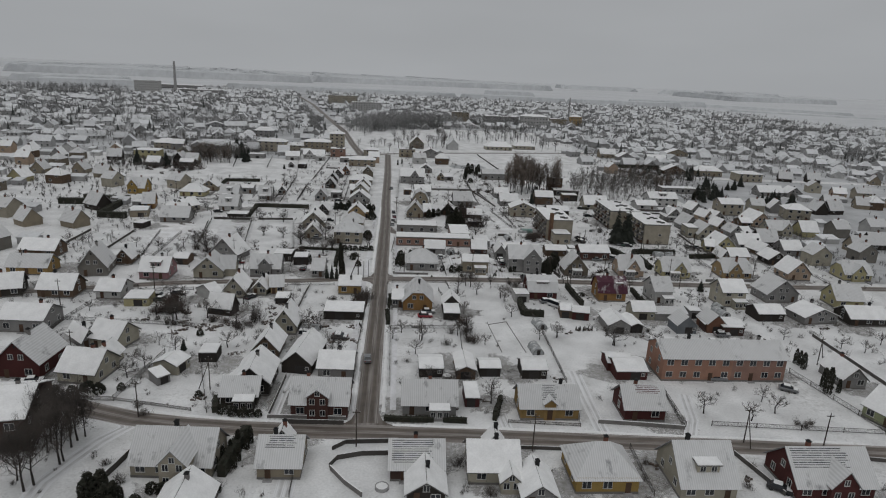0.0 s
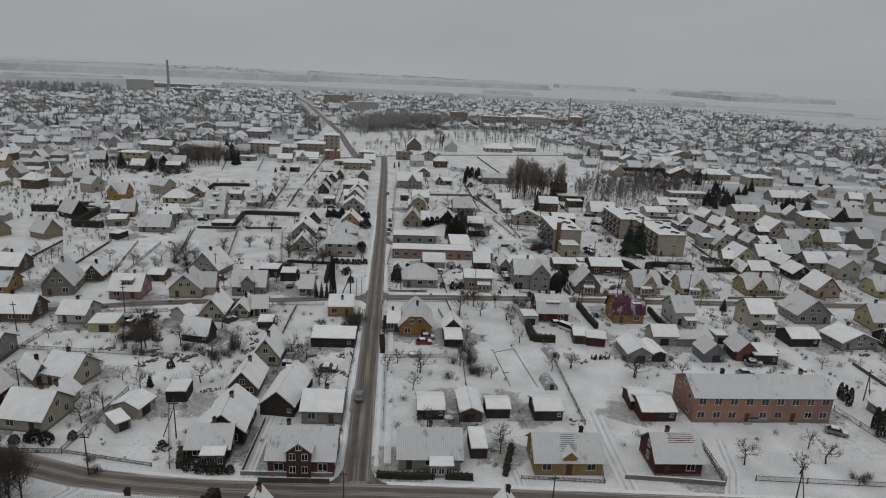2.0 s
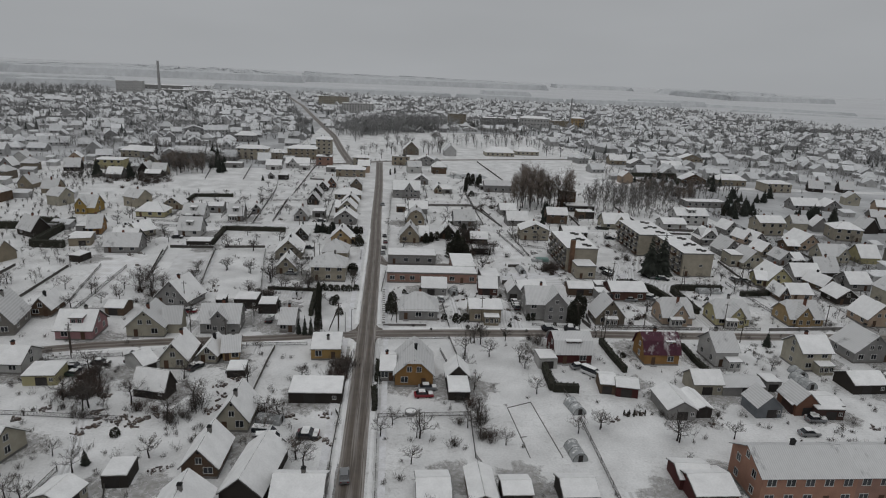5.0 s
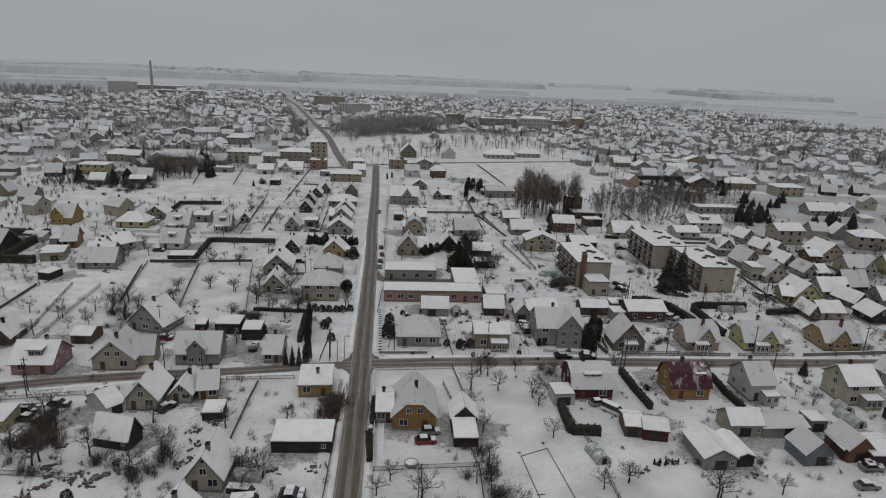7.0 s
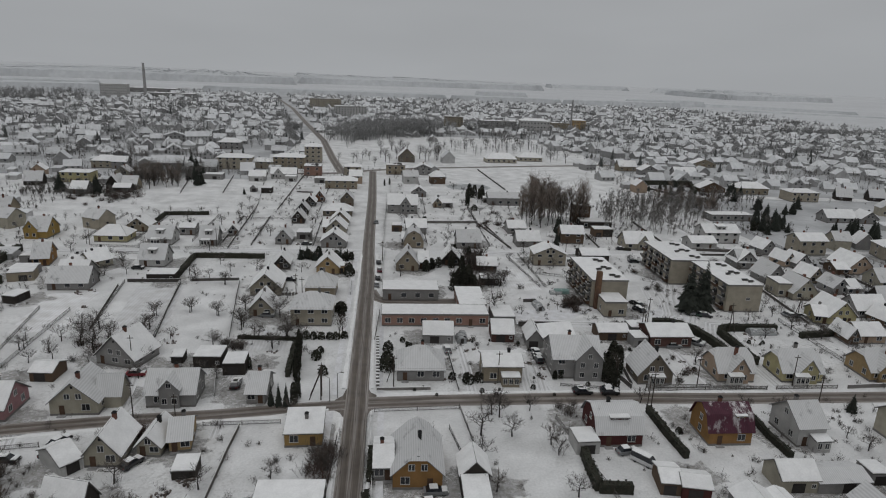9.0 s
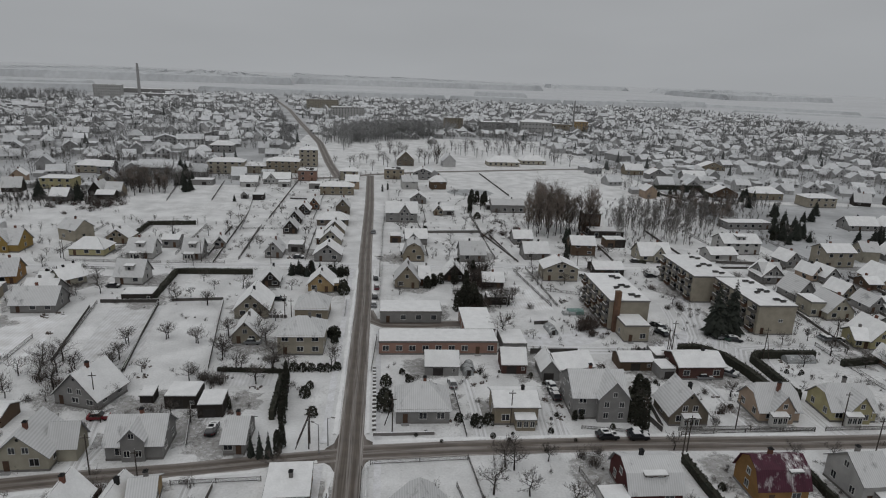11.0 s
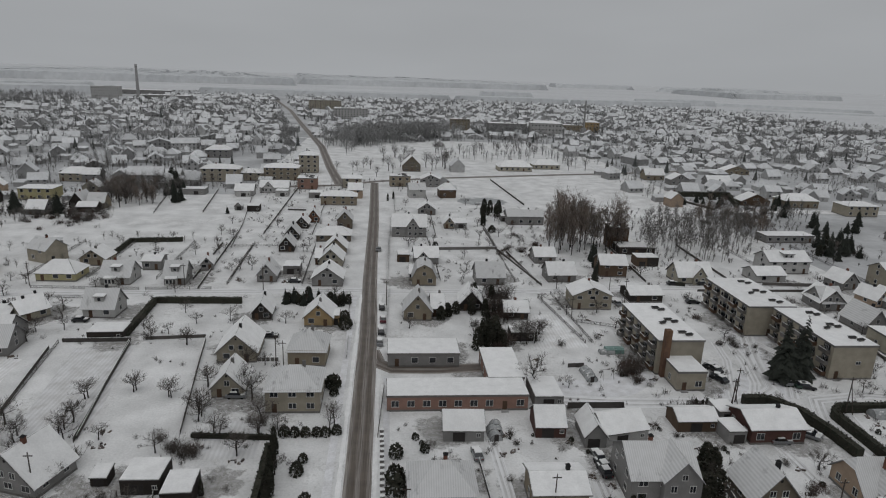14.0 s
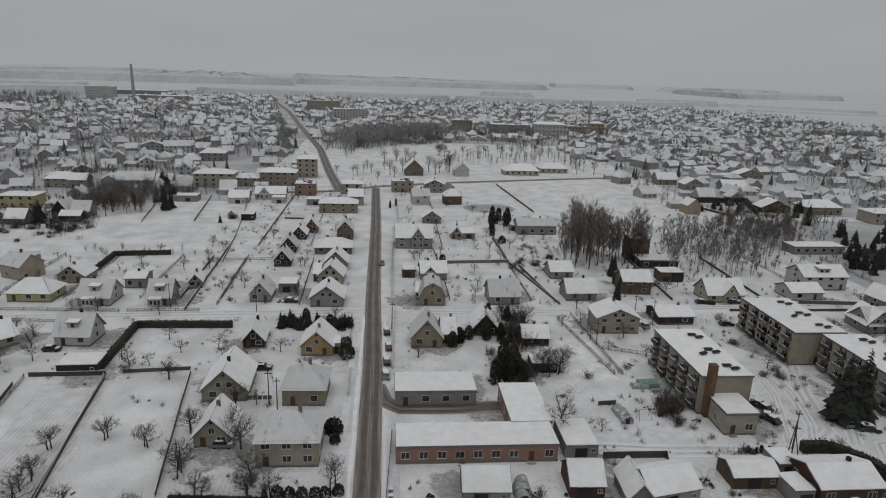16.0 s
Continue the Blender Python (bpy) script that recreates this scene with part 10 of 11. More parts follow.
tree('orchard', -36.8, 159.2, 6)
tree('orchard', -33.6, 165.7, 6)
tree('orchard', -60.4, 167.0, 6)
tree('orchard', -56.2, 174.3, 6)
tree('bush', -55.2, 170.4, 1.9)
tree('bush', -49.9, 162.9, 2.1)
tree('bush', -56.1, 165.2, 1.3)
tree('bush', -52.5, 164.7, 1.6)
tree('bush', -62.0, 169.0, 1.6)
tree('bush', -52.1, 166.3, 2.1)
tree('bush', -60.2, 168.3, 1.4)
tree('bush', -56.8, 163.6, 1.6)
tree('bush', -57.0, 164.6, 1.6)
tree('bush', -51.5, 164.3, 2.0)
tree('bush', -35.9, 160.0, 1.7)
tree('bush', -29.2, 155.7, 1.9)
tree('bush', -36.2, 162.6, 2.2)
tree('bush', -34.1, 159.9, 1.4)
tree('bush', -34.6, 157.6, 1.5)
tree('bush', -37.1, 159.1, 1.8)
tree('bush', -41.0, 162.8, 1.6)
tree('bush', -33.2, 160.1, 1.2)
tree('bush', -38.3, 161.7, 2.1)
tree('bush', -36.0, 155.6, 1.5)
car(-15.6, 151.4, 5, 'white', True, True)
car(-8.5, 152.7, 0, 'black')
track([(-12.1, 102.9), (-12.0, 96.1), (-12.0, 89.2)], 3.2)
track([(42.5, 102.3), (44.8, 106.2), (46.2, 109.2)], 2.4)
track([(-47.3, 199.0), (-48.9, 208.9), (-51.2, 219.8)], 2.4)
track([(-26.4, 199.2), (-26.0, 189.8)], 2.2)
track([(42.8, 205.1), (43.8, 215.3), (44.3, 223.2)], 2.6)
track([(39.6, 204.9), (40.4, 215.5), (41.4, 221.3)], 2.2)
track([(101.1, 207.9), (101.6, 219.5), (108.6, 247.1)], 2.4)
track([(100.9, 282.7), (97.1, 263.3), (96.2, 246.0)], 2.6)
track([(96.1, 279.7), (93.6, 268.5), (84.6, 248.3)], 2.2)
track([(106.0, 285.9), (110.6, 270.8), (115.8, 262.9)], 2.4)
greenhouse(43.1, 144.8, 5, 5, 1.5)
greenhouse(47.8, 161.4, 10, 5, 1.5)
greenhouse(107.9, 172.9, 8, 6, 1.6)
greenhouse(27.3, 233.4, 5, 4, 1.3)
greenhouse(54.6, 257.8, 0, 4, 1.2)
greenhouse(54.4, 258.6, 5, 4.5, 1.3)
greenhouse(54.2, 257.2, 0, 4, 1.2)
greenhouse(-72.0, 155.1, 0, 3, 1.4)
greenhouse(27.9, 235.3, 0, 4, 1.2)
greenhouse(119.7, 240.6, 90, 8, 1.5)
greenhouse(65.1, 273.0, 90, 4, 1)
greenhouse(109.3, 178.6, 0, 4, 1.5)
greenhouse(-14.2, 158.4, 80, 5, 1.4)
well(11.7, 162.0, 1.3)
well(4.4, 91.4, 1.2)
well(18.5, 132.2, 1.2)
pile(-29.9, 172.9, 1, 9, 0.7)
pile(-28.7, 168.8, 2, 9, 0.7)
pile(-28.2, 177.9, 3, 9, 0.7)
pile(-26.5, 175.7, 4, 9, 0.7)
pile(-49.8, 157.0, 5, 9, 0.7)
pile(-46.1, 158.5, 6, 9, 0.7)
pile(-42.8, 158.5, 7, 9, 0.7)
pile(-43.1, 156.9, 8, 9, 0.7)
pile(-42.0, 159.5, 9, 9, 0.7)
pile(-51.6, 161.9, 10, 9, 0.7)
pile(-29.4, 162.7, 11, 9, 0.7)
pile(-17.8, 159.1, 12, 9, 0.7)
pile(-54.8, 169.8, 13, 9, 0.7)
pile(-52.8, 168.5, 14, 9, 0.7)
pile(-12.6, 160.7, 15, 9, 0.7)
pile(-5.7, 161.1, 16, 9, 0.7)
pile(-86.4, 269.6, 17, 9, 0.7)
pile(-71.9, 178.4, 18, 9, 0.7)
pile(-50.0, 160.0, 19, 9, 0.7)
pile(-45.8, 160.2, 20, 9, 0.7)
pile(-40.6, 160.5, 21, 9, 0.7)
pile(-33.2, 143.4, 22, 9, 0.7)
pile(-35.4, 121.9, 23, 9, 0.7)
pile(-61.7, 163.6, 24, 9, 0.7)
pile(-51.3, 154.7, 25, 9, 0.7)
pile(-10.8, 151.3, 26, 9, 0.7)
pile(-6.8, 152.7, 27, 9, 0.7)
pile(-4.6, 151.5, 28, 9, 0.7)
pile(-65.3, 159.3, 29, 9, 0.7)
pile(-27.5, 163.9, 30, 9, 0.7)
pile(45.2, 131.9, 31, 8, 0.6)
pile(55.3, 159.2, 32, 8, 0.6)
pile(58.8, 161.6, 33, 8, 0.6)
pile(61.1, 161.7, 34, 8, 0.6)
pile(29.3, 93.6, 35, 8, 0.6)
pile(55.5, 97.1, 36, 8, 0.6)
pile(19.2, 117.9, 37, 8, 0.6)
pile(36.7, 132.7, 38, 8, 0.6)
pile(71.3, 93.6, 39, 8, 0.6)
pile(26.5, 121.3, 40, 8, 0.6)
pile(75.3, 157.3, 41, 8, 0.6)
pile(110.6, 156.0, 42, 8, 0.6)
pile(134.9, 165.5, 43, 8, 0.6)
pile(-21.4, 228.3, 44, 8, 0.6)
pile(-49.0, 238.5, 45, 8, 0.6)
pile(-47.8, 233.6, 46, 8, 0.6)
pile(-80.3, 258.2, 47, 8, 0.6)
pile(-83.8, 272.3, 48, 8, 0.6)
pile(-28.5, 327.6, 49, 8, 0.6)
pile(-44.0, 329.5, 50, 8, 0.6)
pile(-25.3, 217.4, 51, 8, 0.6)
pile(27.5, 228.5, 52, 8, 0.5)
pile(30.3, 230.0, 53, 8, 0.5)
pile(45.7, 219.1, 54, 8, 0.5)
pile(44.4, 213.8, 55, 8, 0.5)
pile(83.0, 222.3, 56, 8, 0.5)
pile(80.5, 215.2, 57, 8, 0.5)
pile(82.2, 216.5, 58, 8, 0.5)
pile(64.7, 225.9, 59, 8, 0.5)
pile(66.9, 229.1, 60, 8, 0.5)
pile(72.6, 224.1, 61, 8, 0.5)
pile(68.0, 211.7, 62, 8, 0.5)
pile(20.7, 213.3, 63, 8, 0.5)
pile(25.9, 213.2, 64, 8, 0.5)
pile(33.5, 211.7, 65, 8, 0.5)
pile(36.8, 210.9, 66, 8, 0.5)
pile(42.8, 222.0, 67, 8, 0.5)
pile(69.4, 241.5, 68, 8, 0.5)
pile(111.0, 240.7, 69, 8, 0.5)
pile(110.3, 236.9, 70, 8, 0.5)
pile(104.1, 277.5, 71, 8, 0.5)
pile(43.5, 268.8, 72, 8, 0.5)
pile(41.9, 232.6, 73, 8, 0.5)
pile(34.5, 257.6, 74, 8, 0.5)
pile(70.0, 258.2, 75, 8, 0.5)
pile(61.6, 263.2, 76, 8, 0.5)
pile(77.6, 284.2, 77, 8, 0.5)
pile(65.1, 284.3, 78, 8, 0.5)
pile(28.7, 235.1, 79, 8, 0.5)
pile(36.4, 278.4, 80, 8, 0.5)
pile(30.2, 309.9, 81, 8, 0.5)
pile(64.7, 294.9, 82, 8, 0.5)
pile(67.8, 244.1, 83, 8, 0.5)
pile(68.2, 240.4, 84, 8, 0.5)
pile(61.0, 238.3, 85, 8, 0.5)
pile(85.9, 242.2, 86, 8, 0.5)
edging([(32.6, 164.2), (38.2, 166.6), (40.1, 146.1)])
edging([(32.6, 164.2), (33.8, 146.1)])
edging([(33.1, 152.9), (34.5, 153.1)])
pond(57.9, 467.9, 14, 11)
stone_block(4.8, 237.3)
stone_block(4.8, 235.6)
stone_block(4.8, 233.9)
stone_block(4.9, 232.3)
stone_block(4.9, 230.6)
stone_block(4.9, 228.9)
stone_block(4.9, 227.2)
stone_block(5.0, 225.5)
stone_block(5.0, 223.8)
stone_block(5.0, 222.1)
stone_block(5.0, 220.4)
stone_block(5.1, 218.7)
stone_block(5.1, 217.1)
stone_block(5.1, 215.4)
stone_block(5.1, 213.7)
stone_block(5.2, 212.0)
stone_block(5.2, 210.3)
tree('thuja', 57.4, 161.2, 1.3)
tree('thuja', 58.5, 161.2, 1.4)
tree('thuja', 59.7, 161.2, 1.2)
tree('thuja', 60.9, 161.2, 1.3)
tree('thuja', 62.0, 161.1, 1.4)
stone_block(-25.3, 269.4, 0.8, 1.0)
stone_block(-24.3, 269.4, 0.8, 1.0)
tree("tall", 5.6, 569.6, 13)
tree("tall", 1.5, 621, 13)
tree("tall", 36.7, 573.7, 14)
tree("tall", 47.8, 587, 15)
tree("tall", -30, 565, 8)
tree("tall", -19, 566, 8)
tree("tall", -2, 542, 9)
tree("tall", 79, 666, 14)
tree("tall", 67, 671, 11)
tree("tall", 87, 674, 12)
tree("tall", 99, 669, 14)
tree("tall", 110, 678, 13)
tree("tall", 129, 720, 14)
tree("tall", 130, 658, 11)
tree("tall", 142, 677, 12)
tree("tall", 142, 592, 10)
tree("tall", 154, 589, 12)
for sx, sy, sh in ((-38.5, 86.2, 2.2), (-36.6, 85.2, 2.5), (-35.0, 87.4, 1.8), (-33.6, 90.6, 1.7), (-31.6, 90.2, 1.9), (-30.0, 90.9, 1.5), (-23.4, 90.5, 2.0), (-23.8, 87.6, 1.7)):
    tree("ball", sx, sy, sh)
for sx, sy, sh in ((-60.5, 108.5, 11), (-57.0, 105.0, 12), (-55.2, 108.8, 10), (-59.5, 112.5, 9)):
    tree("avenue", sx, sy, sh)
tree('thicket', -5.0, 179.5, 4.2)
tree('thicket', -4.6, 181.9, 3.6)
tree('thicket', -40.7, 190.2, 4.0)
tree('thicket', -40.0, 191.3, 3.4)
tree('spruce', -25.0, 308.1, 5)
tree('spruce', -22.6, 309.1, 5.5)
tree('spruce', -19.5, 307.1, 4.6)
tree('spruce', -17.6, 308.6, 5.2)
tree('spruce', -15.4, 310.2, 4.4)
tree('spruce', -10.2, 307.2, 4.8)
tree('spruce', -7.7, 309.2, 4.2)
tree('tall', 30.6, 300.2, 9)
tree('thicket', 97.4, 345.0, 3.2)
tree('thuja', 60.5, 208.0, 5.0)
tree('thuja', 59.8, 208.0, 5.5)
tree('thuja', 59.1, 208.6, 5.2)
tree('thicket', 77.5, 211.3, 2.0)
tree('thicket', 82.3, 216.6, 2.2)
tree('thicket', 67.9, 263.1, 3.0)
tree('thicket', 65.3, 265.1, 2.6)
tree('thicket', 98.8, 296.3, 2.6)
tree('thicket', 96.6, 278.4, 2.0)
hedge([(-154.3, 302.3), (-127.7, 303.9)], 3.0, 2.2)
fence([(-16.0, 111.7), (-3.8, 111.3)], 1.3, 'board')
stone_block(-23.3, 269.4, 0.8, 1.0)
stone_block(-22.2, 269.4, 0.8, 1.0)
stone_block(-21.2, 269.4, 0.8, 1.0)
tree('thuja', 58.0, 160.7, 1.2)
tree('thuja', 59.4, 160.8, 1.3)


# ---------------------------------------------------------------- the far town
def in_view(x, y, slack=40):
    return abs(x - 6 - 0.085 * y) < 0.76 * y + slack


CLEAR = [(-128, -56, 384, 470), (-155, -120, 370, 412), (-45, 48, 528, 760), (48, 160, 450, 575), (50, 165, 575, 760), (84, 255, 345, 462), (-9, 9, 80, 520), (30, 110, 420, 455)]


def town_limit(x):
    """How far the houses go, seen along x."""
    if x < -450:
        return 1250 + 0.3 * (x + 450)
    return 1560 if x < 700 else 1560 - 3.2 * (x - 700)


CELLS = {}
CELL = 30.0


def occupy(x, y, r):
    """Marks a round patch of ground as built on."""
    PLACED.append((x, y, r))
    CELLS.setdefault((int(x // CELL), int(y // CELL)), []).append((x, y, r))


def free(x, y, r):
    if not CELLS:
        for q in PLACED:
            CELLS.setdefault((int(q[0] // CELL), int(q[1] // CELL)), []).append(q)
    if (y < 345 and -100 < x < 132) or (y < 200 and x < 165) or (345 <= y < 470 and -58 < x < 112):
        return False
    for a, b, c, d in CLEAR:
        if a < x < b and c < y < d:
            return False
    ci, cj = int(x // CELL), int(y // CELL)
    for i in (ci - 1, ci, ci + 1):
        for j in (cj - 1, cj, cj + 1):
            for px, py, pr in CELLS.get((i, j), ()):
                if (px - x) ** 2 + (py - y) ** 2 < (pr + r) ** 2:
                    return False
    # the long road out of town, the street beside the park and the cross streets
    if y > 505 and abs(x - (-24 - 0.2 * (y - 510))) < 11:
        return False
    if 575 < y < 1040 and abs(x - (169 - 0.125 * (y - 580))) < 8:
        return False
    if abs(y - 204) < 8 and x > 0 or abs(y - (320 - 0.05 * abs(x) * (x < 0))) < 8 and x < 240:
        return False
    return True


FAR_COLOURS = ["grey", "cream", "tan", "brown", "tan_pale", "wood_dark", "yellow_pale", "brick_grey", "tan_dark", "peach", "white"]
far_rnd = random.Random(21)


def far_template(i):
    """A plain distant house: walls, snowed roof, chimney and a few windows."""
    r = random.Random(100 + i)
    w, d, e, k = r.uniform(7.2, 9.4), r.uniform(7, 8.6), r.choice((3.0, 3.2, 5.0)), r.uniform(6.8, 7.8)
    k = max(k, e + 3.2)
    kind = ("gx", "gy", "gy", "hip", "gx")[i % 5]
    wall = FAR_COLOURS[i % len(FAR_COLOURS)]
    ob = thing("house", pose(0, 0, 0), f"{WALLS[wall][1]} house with snowy {SHAPE_WORDS[kind]} roof in a far row", "house", "houses of the farther streets")
    part("wall", body_mesh(kind, w, d, e, k), WALL_MATS[wall], ob)
    add_roof(ob, roof_shape(kind, w, d, e, k)[0], "thin" if i % 3 else "snow")
    if e > 4:
        window(ob, 0.2 * w, 0, 3.7, 0, 1.3, 1.3)
    window(ob, -0.2 * w, 0, 1.2, 0, 1.3, 1.3)
    chimney(ob, 0.5, d / 2, k - 0.1, 0.8)
    return ob


def far_town():
    temps = [far_template(i) for i in range(11)]
    used = [False] * len(temps)
    walls, roofs, panes = Mesh(), Mesh(), Mesh()
    count = 0
    y = 130.0
    row = 0
    while y < 1600:
        pitch = 17.0 if y < 700 else 16.0
        x = -0.76 * y - 60 + far_rnd.uniform(0, 10)
        while x < 0.93 * y + 70:
            # streets bend a little from district to district
            bend = noise.noise(Vector((x / 260, y / 260, 3.1)))
            hx, hy = x + far_rnd.uniform(-3, 3), y + far_rnd.uniform(-4, 4) + 26 * bend
            x += pitch * far_rnd.uniform(0.8, 1.4)
            gap = noise.noise(Vector((hx / 90, hy / 60, 7.7)))
            if not in_view(hx, hy) or hy > town_limit(hx) or far_rnd.random() < (0.25 if hy < 600 else 0.16) or (hy > 600 and gap > 0.42):
                continue
            if not free(hx, hy + 4, 5.5):
                continue
            ang = far_rnd.choice((0, 0, 0, 90, -90)) + far_rnd.gauss(0, 4) + 40 * bend + (12 if hx < -150 else 0)
            if count < 95 and hy < 560:
                i = far_rnd.randrange(len(temps))
                m = pose(hx, hy, 0, 0, 0, ang)
                if used[i]:
                    copy_thing(temps[i], m)
                else:
                    temps[i].matrix_world = m
                    used[i] = True
                count += 1
            else:
                w, d, e, k = far_rnd.uniform(7.5, 12), far_rnd.uniform(7.5, 10.5), far_rnd.choice((2.6, 3.0, 3.2, 5.0)), far_rnd.uniform(2.6, 4.6)
                if far_rnd.random() < 0.06:
                    w, e = far_rnd.uniform(16, 26), far_rnd.choice((3.0, 6.0))
                k += e
                kind = far_rnd.choice(("gx", "gx", "gy", "hip"))
                c, s = math.cos(radians(ang)), math.sin(radians(ang))

                def put(src, dst):
                    dst.add([(hx + q[0] * c - q[1] * s, hy + q[0] * s + q[1] * c, q[2]) for q in src.v], src.f)
                put(body_mesh(kind, w, d, e, k), walls)
                rm = Mesh()
                for pl in roof_shape(kind, w, d, e, k)[0]:
                    rm.slab(pl, 0.3)
                put(rm, roofs)
                if hy < 1000:
                    pm = Mesh()
                    n = int(w / 3)
                    for i in range(n):
                        for z in (1.1, 3.7) if e > 4 else (1.1,):
                            u = -w / 2 + w * (i + 0.5) / n
                            pm.box(u - 0.55, u + 0.55, -0.08, 0.02, z, z + 1.2)
                    if kind == "gy":
                        pm.box(-0.5, 0.5, -0.08, 0.02, e + 0.3, e + 1.4)
                    put(pm, panes)
                if far_rnd.random() < 0.7:
                    cm = Mesh()
                    cm.box(-0.4 + 0.2 * w, 0.4 + 0.2 * w, d / 2, d / 2 + 0.8, k - 1.5, k + 1.0)
                    put(cm, walls)
            occupy(hx, hy + 4, 6.5)
            if hy < 1100:
                for _ in range(far_rnd.choice((0, 1, 1, 2))):
                    sx, sy = hx + far_rnd.uniform(-11, 11), hy + far_rnd.uniform(10, 22)
                    if free(sx, sy, 2.5):
                        w, d, e = far_rnd.uniform(2, 4.5), far_rnd.uniform(2, 3), far_rnd.uniform(2.1, 2.7)
                        walls.box(sx - w, sx + w, sy - d, sy + d, 0, e)
                        roofs.slab([(sx - w - 0.2, sy - d - 0.3, e), (sx + w + 0.2, sy - d - 0.3, e), (sx + w + 0.2, sy + d + 0.2, e + 0.9), (sx - w - 0.2, sy + d + 0.2, e + 0.9)], 0.25, 0.26)
                        occupy(sx, sy, 3)
        y += 30 if row % 2 else 22
        row += 1
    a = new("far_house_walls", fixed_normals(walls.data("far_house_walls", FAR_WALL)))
    tagged(a, "haze-grey walls of many distant small houses", "houses", kind="stuff")
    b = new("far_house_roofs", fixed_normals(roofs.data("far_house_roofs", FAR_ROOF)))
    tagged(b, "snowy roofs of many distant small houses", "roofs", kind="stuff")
    c = new("far_house_windows", panes.data("far_house_windows", FAR_GLASS))
    tagged(c, "dark windows of many distant small houses", "windows", kind="stuff")


def twig_clump(m, x, y, h, r, n, rnd, thick=0.10):
    """A rough bare crown: a stem and upward sprays of thin spikes, uneven and open."""
    m.tube((x, y, 0), (x, y, h * 0.6), 0.012 * h + 0.03, 0.03, 3)
    for _ in range(n):
        z = h * rnd.uniform(0.18, 0.72)
        ang, up = rnd.uniform(0, 6.283), rnd.uniform(0.25, 1.6)
        ln = r * rnd.uniform(0.6, 1.1)
        d = Vector((math.cos(ang), math.sin(ang), up)).normalized() * ln
        a = Vector((x, y, z))
        b = a + d
        s = Vector((-d.y, d.x, 0)).normalized() * thick
        m.add([a - s, a + s, b], [(0, 1, 2)])
        for q in (0.4, 0.6, 0.85):
            c = a.lerp(b, q)
            e = c + Vector((rnd.uniform(-1, 1), rnd.uniform(-1, 1), rnd.uniform(-0.1, 1))) * ln * 0.5
            m.add([c - s * 0.6, c + s * 0.6, e], [(0, 1, 2)])


def conifer(m, x, y, h, rnd):
    """A distant spruce: ragged whorls that narrow upwards."""
    for j in range(8):
        u = j / 8
        rr = (1 - u) * h * 0.20 + 0.25
        k = 7
        ring = [(x + rr * math.cos(6.283 * (i + j * 0.5) / k) * rnd.uniform(0.6, 1.2), y + rr * math.sin(6.283 * (i + j * 0.5) / k) * rnd.uniform(0.6, 1.2), h * (0.06 + 0.8 * u) + rnd.uniform(-0.2, 0.2)) for i in range(k)]
        m.add(ring + [(x, y, h * (0.08 + 0.8 * u) + h * 0.2)], [(i, (i + 1) % k, k) for i in range(k)])


